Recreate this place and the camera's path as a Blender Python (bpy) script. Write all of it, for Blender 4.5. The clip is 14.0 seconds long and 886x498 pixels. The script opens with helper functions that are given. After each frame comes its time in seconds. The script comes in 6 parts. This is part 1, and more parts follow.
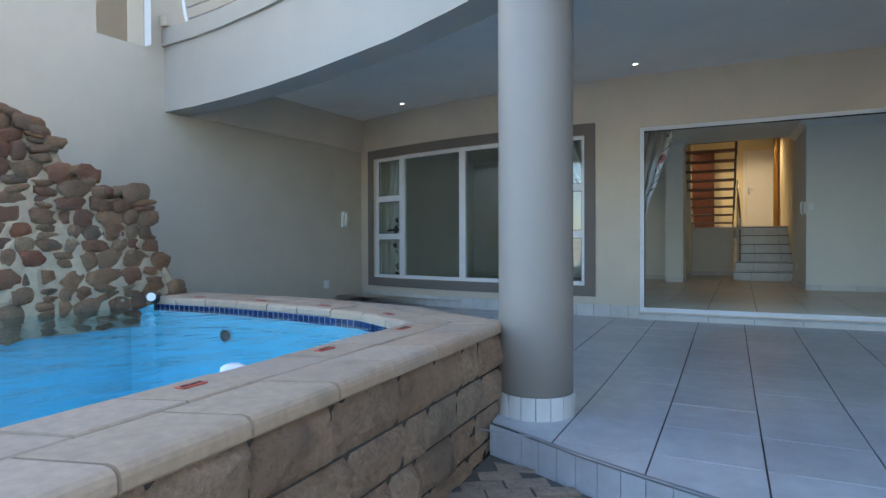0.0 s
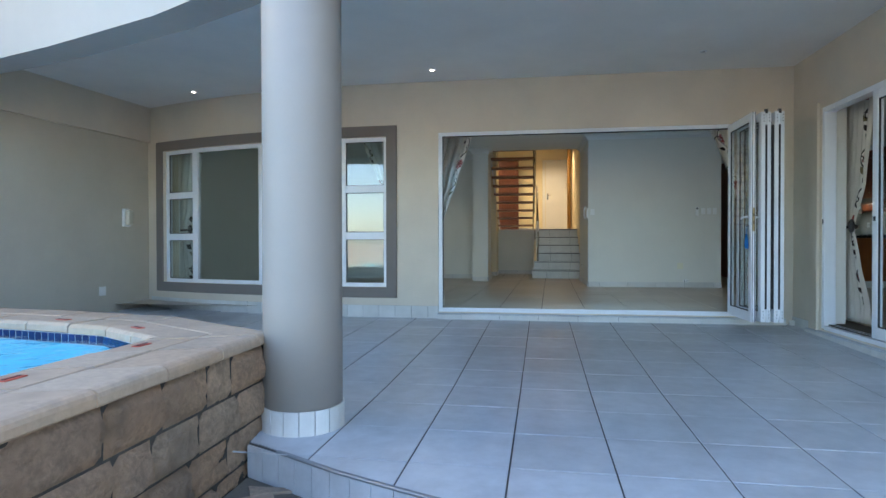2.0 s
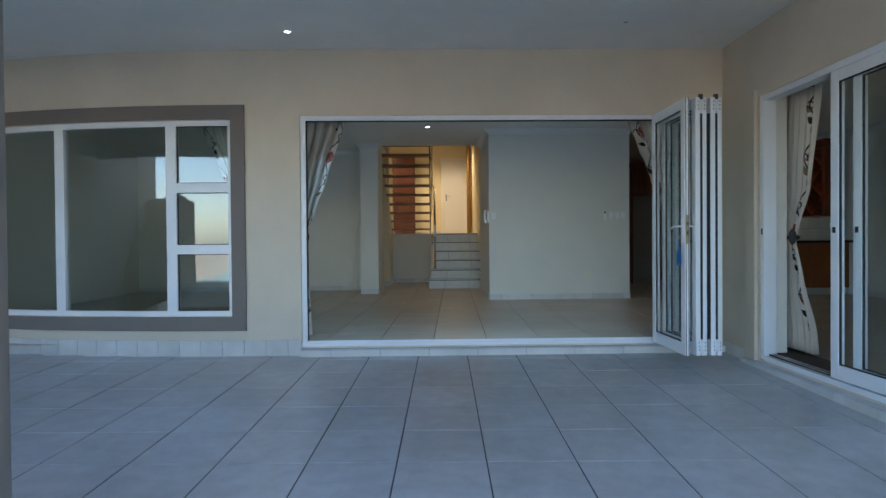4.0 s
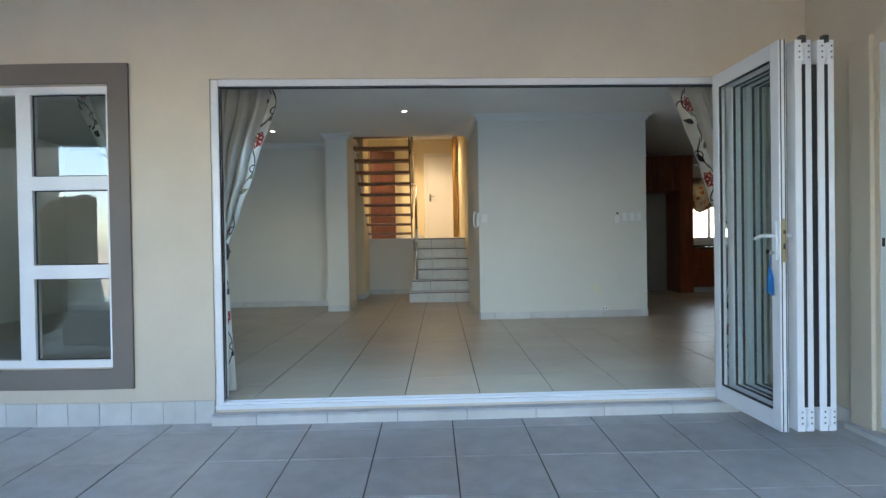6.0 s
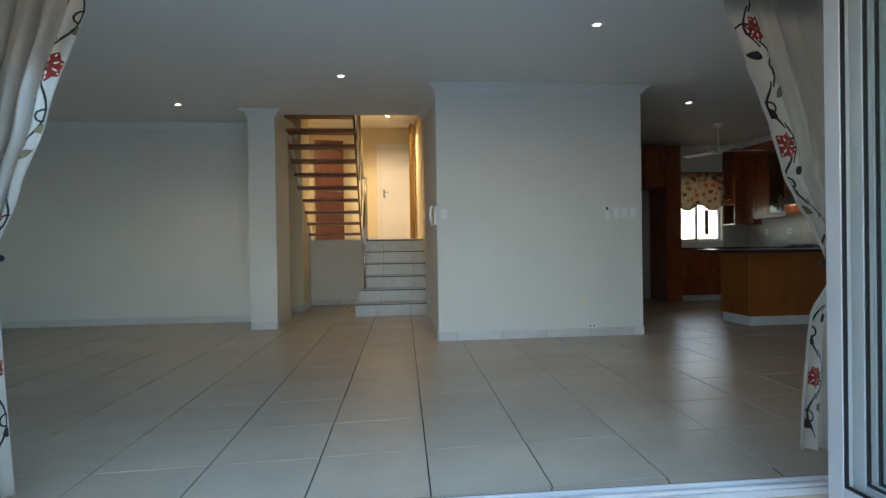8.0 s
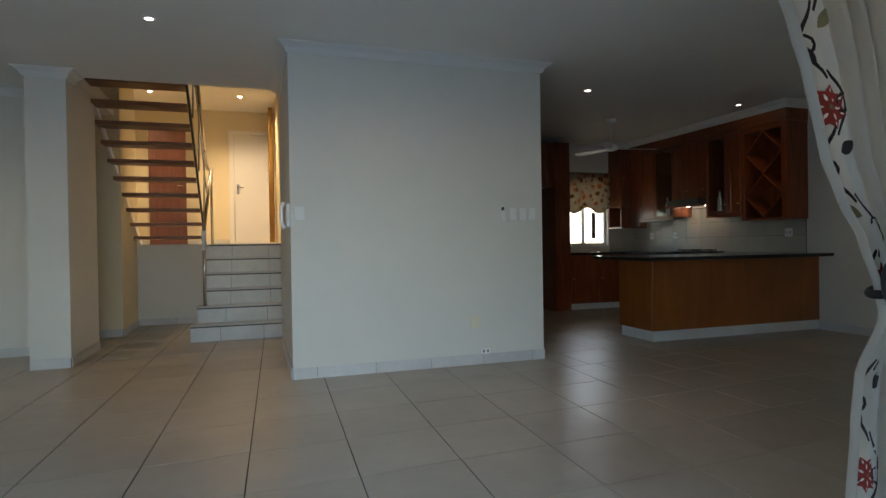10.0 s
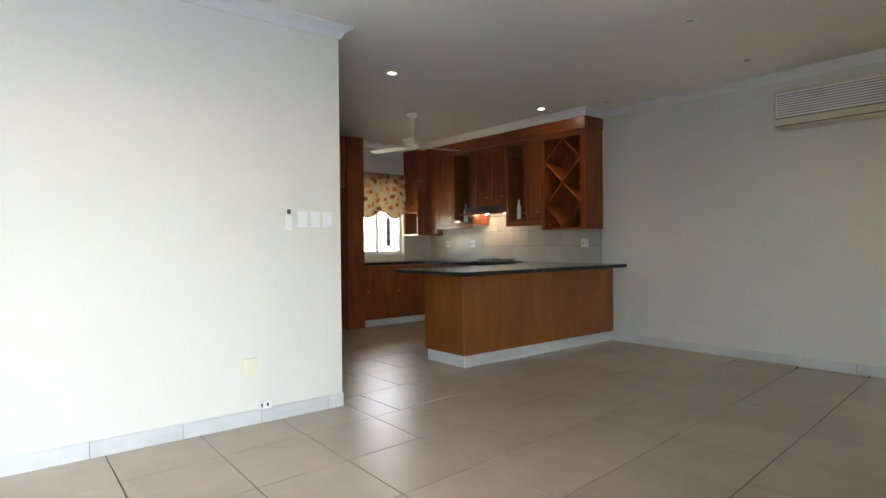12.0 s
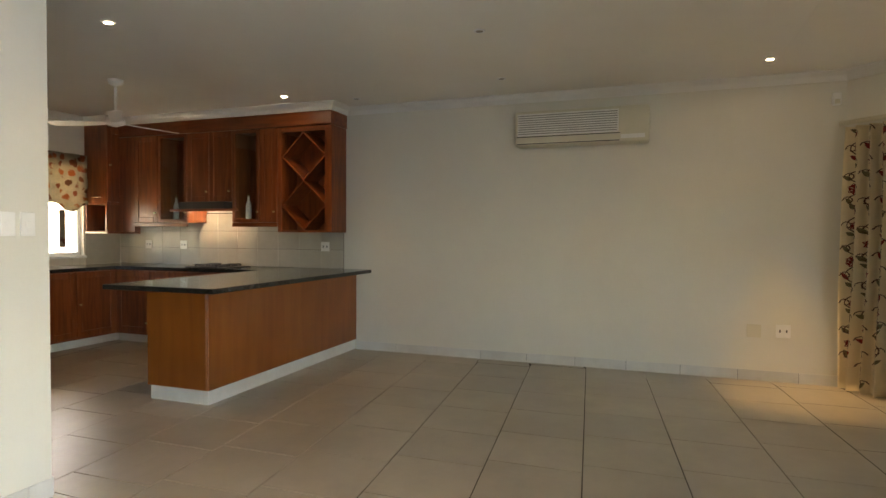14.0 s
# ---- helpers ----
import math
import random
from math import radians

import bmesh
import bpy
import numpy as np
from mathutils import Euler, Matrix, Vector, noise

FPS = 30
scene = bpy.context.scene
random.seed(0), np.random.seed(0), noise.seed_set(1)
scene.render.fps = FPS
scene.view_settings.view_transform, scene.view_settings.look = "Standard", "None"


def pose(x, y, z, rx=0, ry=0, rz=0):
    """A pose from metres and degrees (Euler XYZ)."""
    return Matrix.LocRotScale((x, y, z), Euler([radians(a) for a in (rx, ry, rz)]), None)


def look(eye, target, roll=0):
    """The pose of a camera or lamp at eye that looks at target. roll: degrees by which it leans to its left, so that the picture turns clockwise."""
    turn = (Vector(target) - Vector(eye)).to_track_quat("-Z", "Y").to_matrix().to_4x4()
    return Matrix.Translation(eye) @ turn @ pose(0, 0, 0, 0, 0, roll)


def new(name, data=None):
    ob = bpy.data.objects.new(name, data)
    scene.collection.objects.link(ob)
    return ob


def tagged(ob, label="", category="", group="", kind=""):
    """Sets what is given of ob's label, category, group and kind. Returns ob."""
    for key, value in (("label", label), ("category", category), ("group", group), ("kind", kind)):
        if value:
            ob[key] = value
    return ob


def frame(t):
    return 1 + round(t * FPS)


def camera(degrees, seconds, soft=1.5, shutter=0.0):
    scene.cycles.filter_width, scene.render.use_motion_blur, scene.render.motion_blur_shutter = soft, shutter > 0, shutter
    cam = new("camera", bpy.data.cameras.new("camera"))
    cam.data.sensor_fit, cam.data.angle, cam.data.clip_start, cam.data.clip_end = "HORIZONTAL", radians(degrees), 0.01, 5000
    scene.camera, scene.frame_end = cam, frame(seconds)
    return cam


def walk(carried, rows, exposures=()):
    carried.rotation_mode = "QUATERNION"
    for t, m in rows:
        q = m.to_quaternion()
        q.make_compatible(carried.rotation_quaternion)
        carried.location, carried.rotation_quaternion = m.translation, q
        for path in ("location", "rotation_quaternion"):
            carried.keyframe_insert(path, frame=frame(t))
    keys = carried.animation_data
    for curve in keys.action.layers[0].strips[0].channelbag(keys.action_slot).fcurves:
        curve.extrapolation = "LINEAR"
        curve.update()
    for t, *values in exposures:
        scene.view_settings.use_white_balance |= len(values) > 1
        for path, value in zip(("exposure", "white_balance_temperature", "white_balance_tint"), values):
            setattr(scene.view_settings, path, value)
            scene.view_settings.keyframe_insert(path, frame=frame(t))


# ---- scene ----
cam = camera(74.6, 14.0)
PATH = [
    (0, (0.845, 2.093, 0.796), (-0.002, 3.904, 0.777), -0.2),
    (0.5, (0.918, 2.112, 0.806), (0.179, 3.97, 0.785), -0.2),
    (1, (0.986, 2.15, 0.786), (0.376, 4.055, 0.768), -0.1),
    (1.5, (1.071, 2.205, 0.799), (0.62, 4.153, 0.781), -0.1),
    (2, (1.13, 2.327, 0.821), (0.837, 4.306, 0.799), -0.1),
    (2.5, (1.156, 2.645, 0.846), (1.018, 4.64, 0.823), -0.1),
    (3, (1.183, 2.998, 0.881), (1.14, 4.998, 0.856), -0.1),
    (5.5, (1.387, 5.082, 1.052), (1.456, 7.081, 1.029), -0.8),
    (6, (1.4, 5.448, 1.062), (1.479, 7.446, 1.04), -0.9),
    (6.5, (1.441, 5.877, 1.041), (1.532, 7.875, 1.025), -0.9),
    (7, (1.491, 6.29, 1.013), (1.585, 8.288, 1.0), -0.9),
    (9.5, (1.843, 8.12, 1.111), (2.359, 10.052, 1.094), -0.9),
    (10, (1.921, 8.409, 1.109), (2.54, 10.31, 1.092), -0.9),
    (10.5, (2.044, 8.702, 1.118), (2.848, 10.533, 1.098), -0.7),
    (11, (2.198, 9.016, 1.11), (3.179, 10.759, 1.096), -0.7),
    (11.5, (2.33, 9.305, 1.116), (3.406, 10.988, 1.1), -0.6),
    (12, (2.391, 9.57, 1.195), (3.659, 11.117, 1.177), -0.6),
    (12.5, (2.419, 9.821, 1.211), (3.881, 11.186, 1.188), -0.4),
    (13, (2.433, 10.098, 1.233), (4.079, 11.234, 1.207), -0.1),
    (13.5, (2.374, 10.409, 1.259), (4.177, 11.274, 1.235), 0.2),
    (14, (2.433, 10.545, 1.341), (4.32, 11.208, 1.291), 0.3),
]
EXPOSURES = [(0.0, 2.05, 5950, 10), (1.5, 2.65, 5950, 10), (2.0, 2.6, 5950, 10), (3.0, 2.1, 5800, 10), (5.5, 2.85, 6250, 13), (7.0, 3.0, 6250, 13), (9.5, 2.45, 6350, 15), (10.5, 3.25, 6550, 16), (11.5, 4.3, 6800, 18), (12.5, 4.62, 7200, 20), (14.0, 4.52, 8350, 20)]
walk(cam, [(t, look(eye, target, roll)) for t, eye, target, roll in PATH], EXPOSURES)

# ---- light ----
SUN_AZ, SUN_EL = 45.0, 37.0          # degrees from +y towards +x, and above the horizon
world = bpy.data.worlds.new("world")
scene.world = world
world.use_nodes = True
wn = world.node_tree
sky = wn.nodes.new("ShaderNodeTexSky")
sky.sky_type, sky.sun_disc = "NISHITA", False
sky.sun_elevation, sky.sun_rotation = radians(SUN_EL), radians(SUN_AZ)
wn.links.new(sky.outputs[0], wn.nodes["Background"].inputs[0])
wn.nodes["Background"].inputs[1].default_value = 0.15
sun_data = bpy.data.lights.new("sun", "SUN")
sun_data.energy, sun_data.angle, sun_data.color = 5.0, radians(0.53), (1.0, 0.95, 0.86)
sun = new("sun", sun_data)
az, el = radians(SUN_AZ), radians(SUN_EL)
sun.matrix_world = look((30 * math.sin(az) * math.cos(el), 30 * math.cos(az) * math.cos(el), 30 * math.sin(el)), (0, 0, 0))


def opening_light(place, target, w, h, power, color):
    """Area lamp added in an opening in place of the sky light from outside."""
    d = bpy.data.lights.new("sky_light", "AREA")
    d.shape, d.size, d.size_y, d.energy, d.color = "RECTANGLE", w, h, power, color
    new("sky_light", d).matrix_world = look(place, target)


opening_light((1.65, 9.47, 0.95), (1.65, 12.0, 0.5), 3.0, 1.7, 3.2, (0.42, 0.70, 1.0))
opening_light((-2.28, 9.77, 1.2), (-1.74, 12.3, 0.9), 3.3, 1.7, 1.1, (0.55, 0.78, 1.0))
# Side pair is tinted warm to warm the dining wall, unlike the sky.
opening_light((4.30, 7.7, 1.05), (8.0, 7.9, 1.0), 1.8, 2.0, 0.22, (1.0, 0.90, 0.72))
opening_light((7.3, 7.75, 1.2), (5.0, 11.0, 1.0), 1.5, 1.9, 0.22, (1.0, 0.89, 0.68))

# ---- materials ----
def nodes_of(name):
    m = bpy.data.materials.new(name)
    m.use_nodes = True
    t = m.node_tree
    return m, t, t.nodes["Principled BSDF"]


def tex(t, kind, scale, detail=4.0, rough=0.6, coord="Object"):
    c = t.nodes.new("ShaderNodeTexCoord")
    n = t.nodes.new(kind)
    n.inputs["Scale"].default_value = scale
    if "Detail" in n.inputs:
        n.inputs["Detail"].default_value = detail
    if "Roughness" in n.inputs:
        n.inputs["Roughness"].default_value = rough
    if coord == "World":
        g = t.nodes.new("ShaderNodeNewGeometry")
        t.links.new(g.outputs["Position"], n.inputs["Vector"])
    else:
        t.links.new(c.outputs[coord], n.inputs["Vector"])
    return n


def ramp(t, src, stops):
    r = t.nodes.new("ShaderNodeValToRGB")
    while len(r.color_ramp.elements) < len(stops):
        r.color_ramp.elements.new(0.5)
    for e, (p, c) in zip(r.color_ramp.elements, stops):
        e.position, e.color = p, (*c, 1)
    t.links.new(src, r.inputs[0])
    return r


def mixc(t, a, b, fac, mode="MIX"):
    m = t.nodes.new("ShaderNodeMix")
    m.data_type, m.blend_type = "RGBA", mode
    for sock, v in ((0, fac), (6, a), (7, b)):
        if isinstance(v, bpy.types.NodeSocket):
            t.links.new(v, m.inputs[sock])
        elif sock == 0:
            m.inputs[0].default_value = v
        else:
            m.inputs[sock].default_value = (*v, 1)
    return m.outputs[2]


def bump(t, src, strength, dist=0.01):
    b = t.nodes.new("ShaderNodeBump")
    b.inputs["Strength"].default_value, b.inputs["Distance"].default_value = strength, dist
    t.links.new(src, b.inputs["Height"])
    return b.outputs[0]


def shade(c, k):
    return tuple(min(1.0, v * k) for v in c)


def surface(name, color, rough=0.6, metal=0.0, big=1.2, small=60.0, vary=0.12, relief=0.15, dist=0.002, piece=0.0, gloss_var=0.08, coord="World", spec=0.5):
    """A painted or natural surface: cloudy variation, fine grain, relief; piece: difference from piece to piece."""
    m, t, b = nodes_of(name)
    n1 = tex(t, "ShaderNodeTexNoise", big, 5.0, 0.62, coord)
    n2 = tex(t, "ShaderNodeTexNoise", small, 3.0, 0.6, coord)
    r1 = ramp(t, n1.outputs[0], [(0.3, shade(color, 1 - vary)), (0.7, shade(color, 1 + vary))])
    r2 = ramp(t, n2.outputs[0], [(0.3, (1 - vary * 0.6,) * 3), (0.7, (1.0, 1.0, 1.0))])
    c = mixc(t, r1.outputs[0], r2.outputs[0], 0.7, "MULTIPLY")
    if piece:
        o = t.nodes.new("ShaderNodeObjectInfo")
        r3 = ramp(t, o.outputs["Random"], [(0.0, (1 - piece,) * 3), (1.0, (1 + piece * 0.4,) * 3)])
        c = mixc(t, c, r3.outputs[0], 1.0, "MULTIPLY")
    t.links.new(c, b.inputs["Base Color"])
    rr = t.nodes.new("ShaderNodeMapRange")
    rr.inputs[3].default_value, rr.inputs[4].default_value = max(0.02, rough - gloss_var), min(1.0, rough + gloss_var)
    t.links.new(n1.outputs[0], rr.inputs[0])
    t.links.new(rr.outputs[0], b.inputs["Roughness"])
    b.inputs["Metallic"].default_value = metal
    b.inputs["Specular IOR Level"].default_value = spec
    if relief:
        t.links.new(bump(t, n2.outputs[0], relief, dist), b.inputs["Normal"])
    return m


def stone(name, cols, rough=0.85, scale=6.0, relief=0.8, dist=0.02, stain=(0.08, 0.075, 0.065), stain_at=0.6, soft=0.0):
    """Rough stone or cast block with blotches and dark stains, different from piece to piece."""
    m, t, b = nodes_of(name)
    n1 = tex(t, "ShaderNodeTexNoise", scale, 8.0, 0.7, "World")
    n2 = tex(t, "ShaderNodeTexNoise", scale * 8, 6.0, 0.7, "World")
    n3 = tex(t, "ShaderNodeTexNoise", scale * 0.5, 6.0, 0.7, "World")
    o = t.nodes.new("ShaderNodeObjectInfo")
    k = len(cols)
    base = ramp(t, o.outputs["Random"], [(i / max(1, k - 1), c) for i, c in enumerate(cols)])
    r1 = ramp(t, n1.outputs[0], [(0.3, (0.62 + soft,) * 3), (0.68, (1.15 - soft * 0.3, 1.12 - soft * 0.3, 1.08 - soft * 0.3))])
    c = mixc(t, base.outputs[0], r1.outputs[0], 1.0, "MULTIPLY")
    r2 = ramp(t, n2.outputs[0], [(0.3, (0.7 + soft * 0.7,) * 3), (0.65, (1.08, 1.08, 1.08))])
    c = mixc(t, c, r2.outputs[0], 0.8, "MULTIPLY")
    r3 = ramp(t, n3.outputs[0], [(stain_at - 0.06, (0, 0, 0)), (stain_at + 0.14, (0.8, 0.8, 0.8))])
    c = mixc(t, c, stain, r3.outputs[0])
    t.links.new(c, b.inputs["Base Color"])
    b.inputs["Roughness"].default_value = rough
    mx = t.nodes.new("ShaderNodeMath")
    mx.operation = "ADD"
    t.links.new(n1.outputs[0], mx.inputs[0])
    t.links.new(n2.outputs[0], mx.inputs[1])
    t.links.new(bump(t, mx.outputs[0], relief, dist), b.inputs["Normal"])
    return m


def wood(name, dark, light, rough=0.35, scale=1.0, axis=2):
    m, t, b = nodes_of(name)
    g = t.nodes.new("ShaderNodeNewGeometry")
    mp = t.nodes.new("ShaderNodeMapping")
    mp.inputs["Scale"].default_value = [2.0 * scale if i == axis else 22.0 * scale for i in range(3)]
    t.links.new(g.outputs["Position"], mp.inputs[0])
    n = t.nodes.new("ShaderNodeTexNoise")
    n.inputs["Scale"].default_value, n.inputs["Detail"].default_value, n.inputs["Distortion"].default_value = 1.0, 6.0, 0.6
    t.links.new(mp.outputs[0], n.inputs["Vector"])
    n2 = tex(t, "ShaderNodeTexNoise", 2.0, 3.0, 0.5, "World")
    c = ramp(t, n.outputs[0], [(0.3, dark), (0.7, light)]).outputs[0]
    r2 = ramp(t, n2.outputs[0], [(0.3, (0.75, 0.72, 0.7)), (0.7, (1.1, 1.08, 1.05))])
    c = mixc(t, c, r2.outputs[0], 0.8, "MULTIPLY")
    t.links.new(c, b.inputs["Base Color"])
    b.inputs["Roughness"].default_value = rough
    t.links.new(bump(t, n.outputs[0], 0.15, 0.002), b.inputs["Normal"])
    return m


def mirror_share(t, base, gain, normal=None):
    """How much a clear surface mirrors: little face on, nearly all at a grazing look; the same from both sides."""
    lw, pw, ml = t.nodes.new("ShaderNodeLayerWeight"), t.nodes.new("ShaderNodeMath"), t.nodes.new("ShaderNodeMath")
    lw.inputs[0].default_value = 0.5
    if normal:
        t.links.new(normal, lw.inputs["Normal"])
    pw.operation, pw.inputs[1].default_value = "POWER", 5.0
    ml.operation, ml.use_clamp = "MULTIPLY_ADD", True
    ml.inputs[1].default_value, ml.inputs[2].default_value = 0.96 * gain, base
    t.links.new(lw.outputs["Facing"], pw.inputs[0])
    t.links.new(pw.outputs[0], ml.inputs[0])
    return ml


def glass(name, tint=(0.93, 0.97, 0.96), gain=1.0, rough=0.0):
    """A clear pane: it lets light through and mirrors by the angle of view."""
    m, t, b = nodes_of(name)
    t.nodes.remove(b)
    tr, gl, mx = (t.nodes.new(k) for k in ("ShaderNodeBsdfTransparent", "ShaderNodeBsdfGlossy", "ShaderNodeMixShader"))
    tr.inputs[0].default_value = (*tint, 1)
    gl.inputs["Roughness"].default_value = rough
    ml = mirror_share(t, 0.04 * gain, gain)
    t.links.new(ml.outputs[0], mx.inputs[0])
    t.links.new(tr.outputs[0], mx.inputs[1])
    t.links.new(gl.outputs[0], mx.inputs[2])
    t.links.new(mx.outputs[0], t.nodes["Material Output"].inputs[0])
    return m


def glow(name, color, strength):
    m, t, b = nodes_of(name)
    b.inputs["Base Color"].default_value = (*color, 1)
    b.inputs["Emission Color"].default_value = (*color, 1)
    b.inputs["Emission Strength"].default_value = strength
    return m


def plain(name, color, rough=0.5, metal=0.0):
    return surface(name, color, rough, metal, big=4.0, small=120.0, vary=0.05, relief=0.03, dist=0.001)


def tile_mat(name, color, rough, mottle, piece=0.08, bumpy=0.05, scale=7.0):
    m, t, b = nodes_of(name)
    n1 = tex(t, "ShaderNodeTexNoise", scale, 7.0, 0.68, "World")
    n2 = tex(t, "ShaderNodeTexNoise", 0.9, 4.0, 0.6, "World")
    n3 = tex(t, "ShaderNodeTexNoise", 90.0, 2.0, 0.5, "World")
    o = t.nodes.new("ShaderNodeObjectInfo")
    c = ramp(t, n1.outputs[0], [(0.32, shade(color, 1 - mottle)), (0.68, shade(color, 1 + mottle))]).outputs[0]
    c = mixc(t, c, ramp(t, n2.outputs[0], [(0.35, (0.86, 0.85, 0.83)), (0.65, (1.05, 1.05, 1.05))]).outputs[0], 0.9, "MULTIPLY")
    c = mixc(t, c, ramp(t, o.outputs["Random"], [(0, (1 - piece,) * 3), (1, (1 + piece * 0.4,) * 3)]).outputs[0], 1.0, "MULTIPLY")
    t.links.new(c, b.inputs["Base Color"])
    rr = t.nodes.new("ShaderNodeMapRange")
    rr.inputs[3].default_value, rr.inputs[4].default_value = rough - 0.03, rough + 0.05
    t.links.new(n1.outputs[0], rr.inputs[0])
    t.links.new(rr.outputs[0], b.inputs["Roughness"])
    t.links.new(bump(t, n3.outputs[0], bumpy, 0.001), b.inputs["Normal"])
    return m


M_PLASTER = surface("outdoor plaster", (0.66, 0.575, 0.45), 0.9, small=90, vary=0.07, relief=0.25)
M_PLASTER_WHITE = surface("boundary plaster", (0.57, 0.505, 0.395), 0.9, small=90, vary=0.07, relief=0.25)
M_FASCIA = surface("fascia plaster", (0.42, 0.395, 0.35), 0.9, small=90, vary=0.06, relief=0.25)
M_SOFFIT = surface("soffit paint", (0.83, 0.80, 0.74), 0.85, small=70, vary=0.05, relief=0.12)
M_TRIM = surface("taupe band paint", (0.20, 0.172, 0.148), 0.85, small=90, vary=0.08, relief=0.25)
M_COLUMN = surface("column paint", (0.31, 0.28, 0.245), 0.55, small=80, vary=0.05, relief=0.12)
M_WALL = surface("indoor paint", (0.755, 0.73, 0.645), 0.62, big=0.8, small=80, vary=0.045, relief=0.1)
M_CEIL = surface("ceiling paint", (0.85, 0.83, 0.77), 0.75, big=0.8, small=70, vary=0.03, relief=0.08)
M_CORNICE = surface("cornice paint", (0.80, 0.79, 0.75), 0.6, vary=0.03, relief=0.04)
M_SKIRT = tile_mat("pale skirting tile", (0.68, 0.67, 0.63), 0.35, 0.06)
M_TILE_OUT = tile_mat("grey terrace tile", (0.53, 0.545, 0.565), 0.32, 0.12, bumpy=0.12)
M_TILE_IN = tile_mat("cream floor tile", (0.465, 0.41, 0.325), 0.32, 0.07, scale=4.0)
M_GROUT = surface("dark grout", (0.11, 0.105, 0.10), 0.9, small=150, vary=0.15)
M_GROUT_IN = surface("brown grout", (0.055, 0.042, 0.03), 0.9, small=150, vary=0.15)
M_MORTAR = surface("pale mortar", (0.43, 0.335, 0.22), 0.95, big=3, small=40, vary=0.22, relief=0.6, dist=0.01)
M_JOINT = surface("dirty mortar", (0.075, 0.063, 0.05), 0.95, big=3, small=40, vary=0.25, relief=0.6, dist=0.01)
M_ROCK = stone("field stone", [(0.36, 0.235, 0.13), (0.26, 0.125, 0.07), (0.39, 0.225, 0.115), (0.23, 0.16, 0.10), (0.32, 0.13, 0.065), (0.38, 0.28, 0.165)], scale=9, relief=1.0, dist=0.02, stain_at=0.6)
M_BLOCK = stone("split wall block", [(0.66, 0.43, 0.265), (0.52, 0.355, 0.235), (0.70, 0.49, 0.325), (0.60, 0.38, 0.225), (0.58, 0.44, 0.31)], scale=6, relief=1.0, dist=0.035, stain=(0.07, 0.058, 0.047), stain_at=0.57)
M_COPING = stone("coping paver", [(0.47, 0.355, 0.245), (0.44, 0.32, 0.22), (0.49, 0.375, 0.27), (0.43, 0.33, 0.24)], scale=3.5, relief=0.15, dist=0.006, stain=(0.2, 0.16, 0.12), stain_at=0.62, soft=0.26)
M_PAVER = stone("worn paver", [(0.38, 0.28, 0.2), (0.32, 0.245, 0.18), (0.40, 0.30, 0.22), (0.30, 0.23, 0.17)], scale=5, relief=0.35, dist=0.01, stain_at=0.62)
# Kept pale so that the sunlit yard bounces light up to the soffit.
M_YARD = surface("pale yard ground", (0.48, 0.40, 0.29), 0.95, big=2, small=40, vary=0.2, relief=0.4, dist=0.01)
M_SAND = surface("joint sand", (0.13, 0.11, 0.085), 0.95, big=4, small=60, vary=0.25, relief=0.6, dist=0.01)
M_WHITE = surface("white powder coat", (0.80, 0.81, 0.82), 0.32, big=3, small=150, vary=0.03, relief=0.02)
M_BLACK = plain("black rubber", (0.02, 0.02, 0.022), 0.6)
M_DARKMETAL = plain("dark bronze metal", (0.09, 0.085, 0.08), 0.4, 0.6)
M_STEEL = plain("brushed steel", (0.62, 0.61, 0.58), 0.22, 1.0)
M_BRASS = plain("worn brass", (0.45, 0.36, 0.2), 0.35, 0.9)
M_WHITEPLASTIC = plain("white plastic", (0.86, 0.85, 0.81), 0.4)
M_CREAMPLASTIC = plain("cream plastic", (0.70, 0.66, 0.52), 0.45)
M_GLASS = glass("window glass", (0.86, 0.90, 0.88), 2.2)
M_GLASS_DOOR = glass("door glass", (0.93, 0.975, 0.97), 1.0)
M_WOOD = wood("red cabinet wood", (0.16, 0.038, 0.011), (0.31, 0.086, 0.026), 0.28)
M_WOOD_X = wood("red cabinet wood, level grain", (0.16, 0.038, 0.011), (0.31, 0.086, 0.026), 0.28, axis=1)
M_OAK = wood("honey panel wood", (0.26, 0.074, 0.013), (0.33, 0.105, 0.02), 0.33, scale=0.45)
M_STAIR = wood("stair tread wood", (0.17, 0.075, 0.03), (0.30, 0.145, 0.06), 0.4, axis=0)
M_DOOR = wood("mahogany door", (0.085, 0.028, 0.016), (0.14, 0.052, 0.03), 0.4)
M_GRANITE = surface("black granite", (0.03, 0.028, 0.026), 0.12, big=30, small=220, vary=0.6, relief=0.0)
M_SPLASH = tile_mat("grey splash tile", (0.52, 0.48, 0.40), 0.3, 0.05)
M_POOL = surface("pool plaster", (0.22, 0.68, 0.80), 0.6, big=1.5, small=30, vary=0.12, relief=0.1)
M_MOSAIC = surface("navy mosaic", (0.015, 0.03, 0.10), 0.2, vary=0.3, piece=0.4)
M_CLOTH = surface("cream curtain cloth", (0.80, 0.76, 0.68), 0.95, big=3, small=300, vary=0.05, relief=0.2, dist=0.001)
# Paler, warmer copy of M_CLOTH in place of light on the bay curtain.
M_CLOTH_BAY = surface("lightened bay curtain cloth", (0.90, 0.79, 0.58), 0.95, big=3, small=300, vary=0.05, relief=0.2, dist=0.001)
M_PRINT_RED = surface("red flower print", (0.27, 0.028, 0.018), 0.9, big=20, small=300, vary=0.2, relief=0.1)
M_PRINT_BLACK = surface("black leaf print", (0.022, 0.018, 0.016), 0.9, big=20, small=300, vary=0.2, relief=0.1)
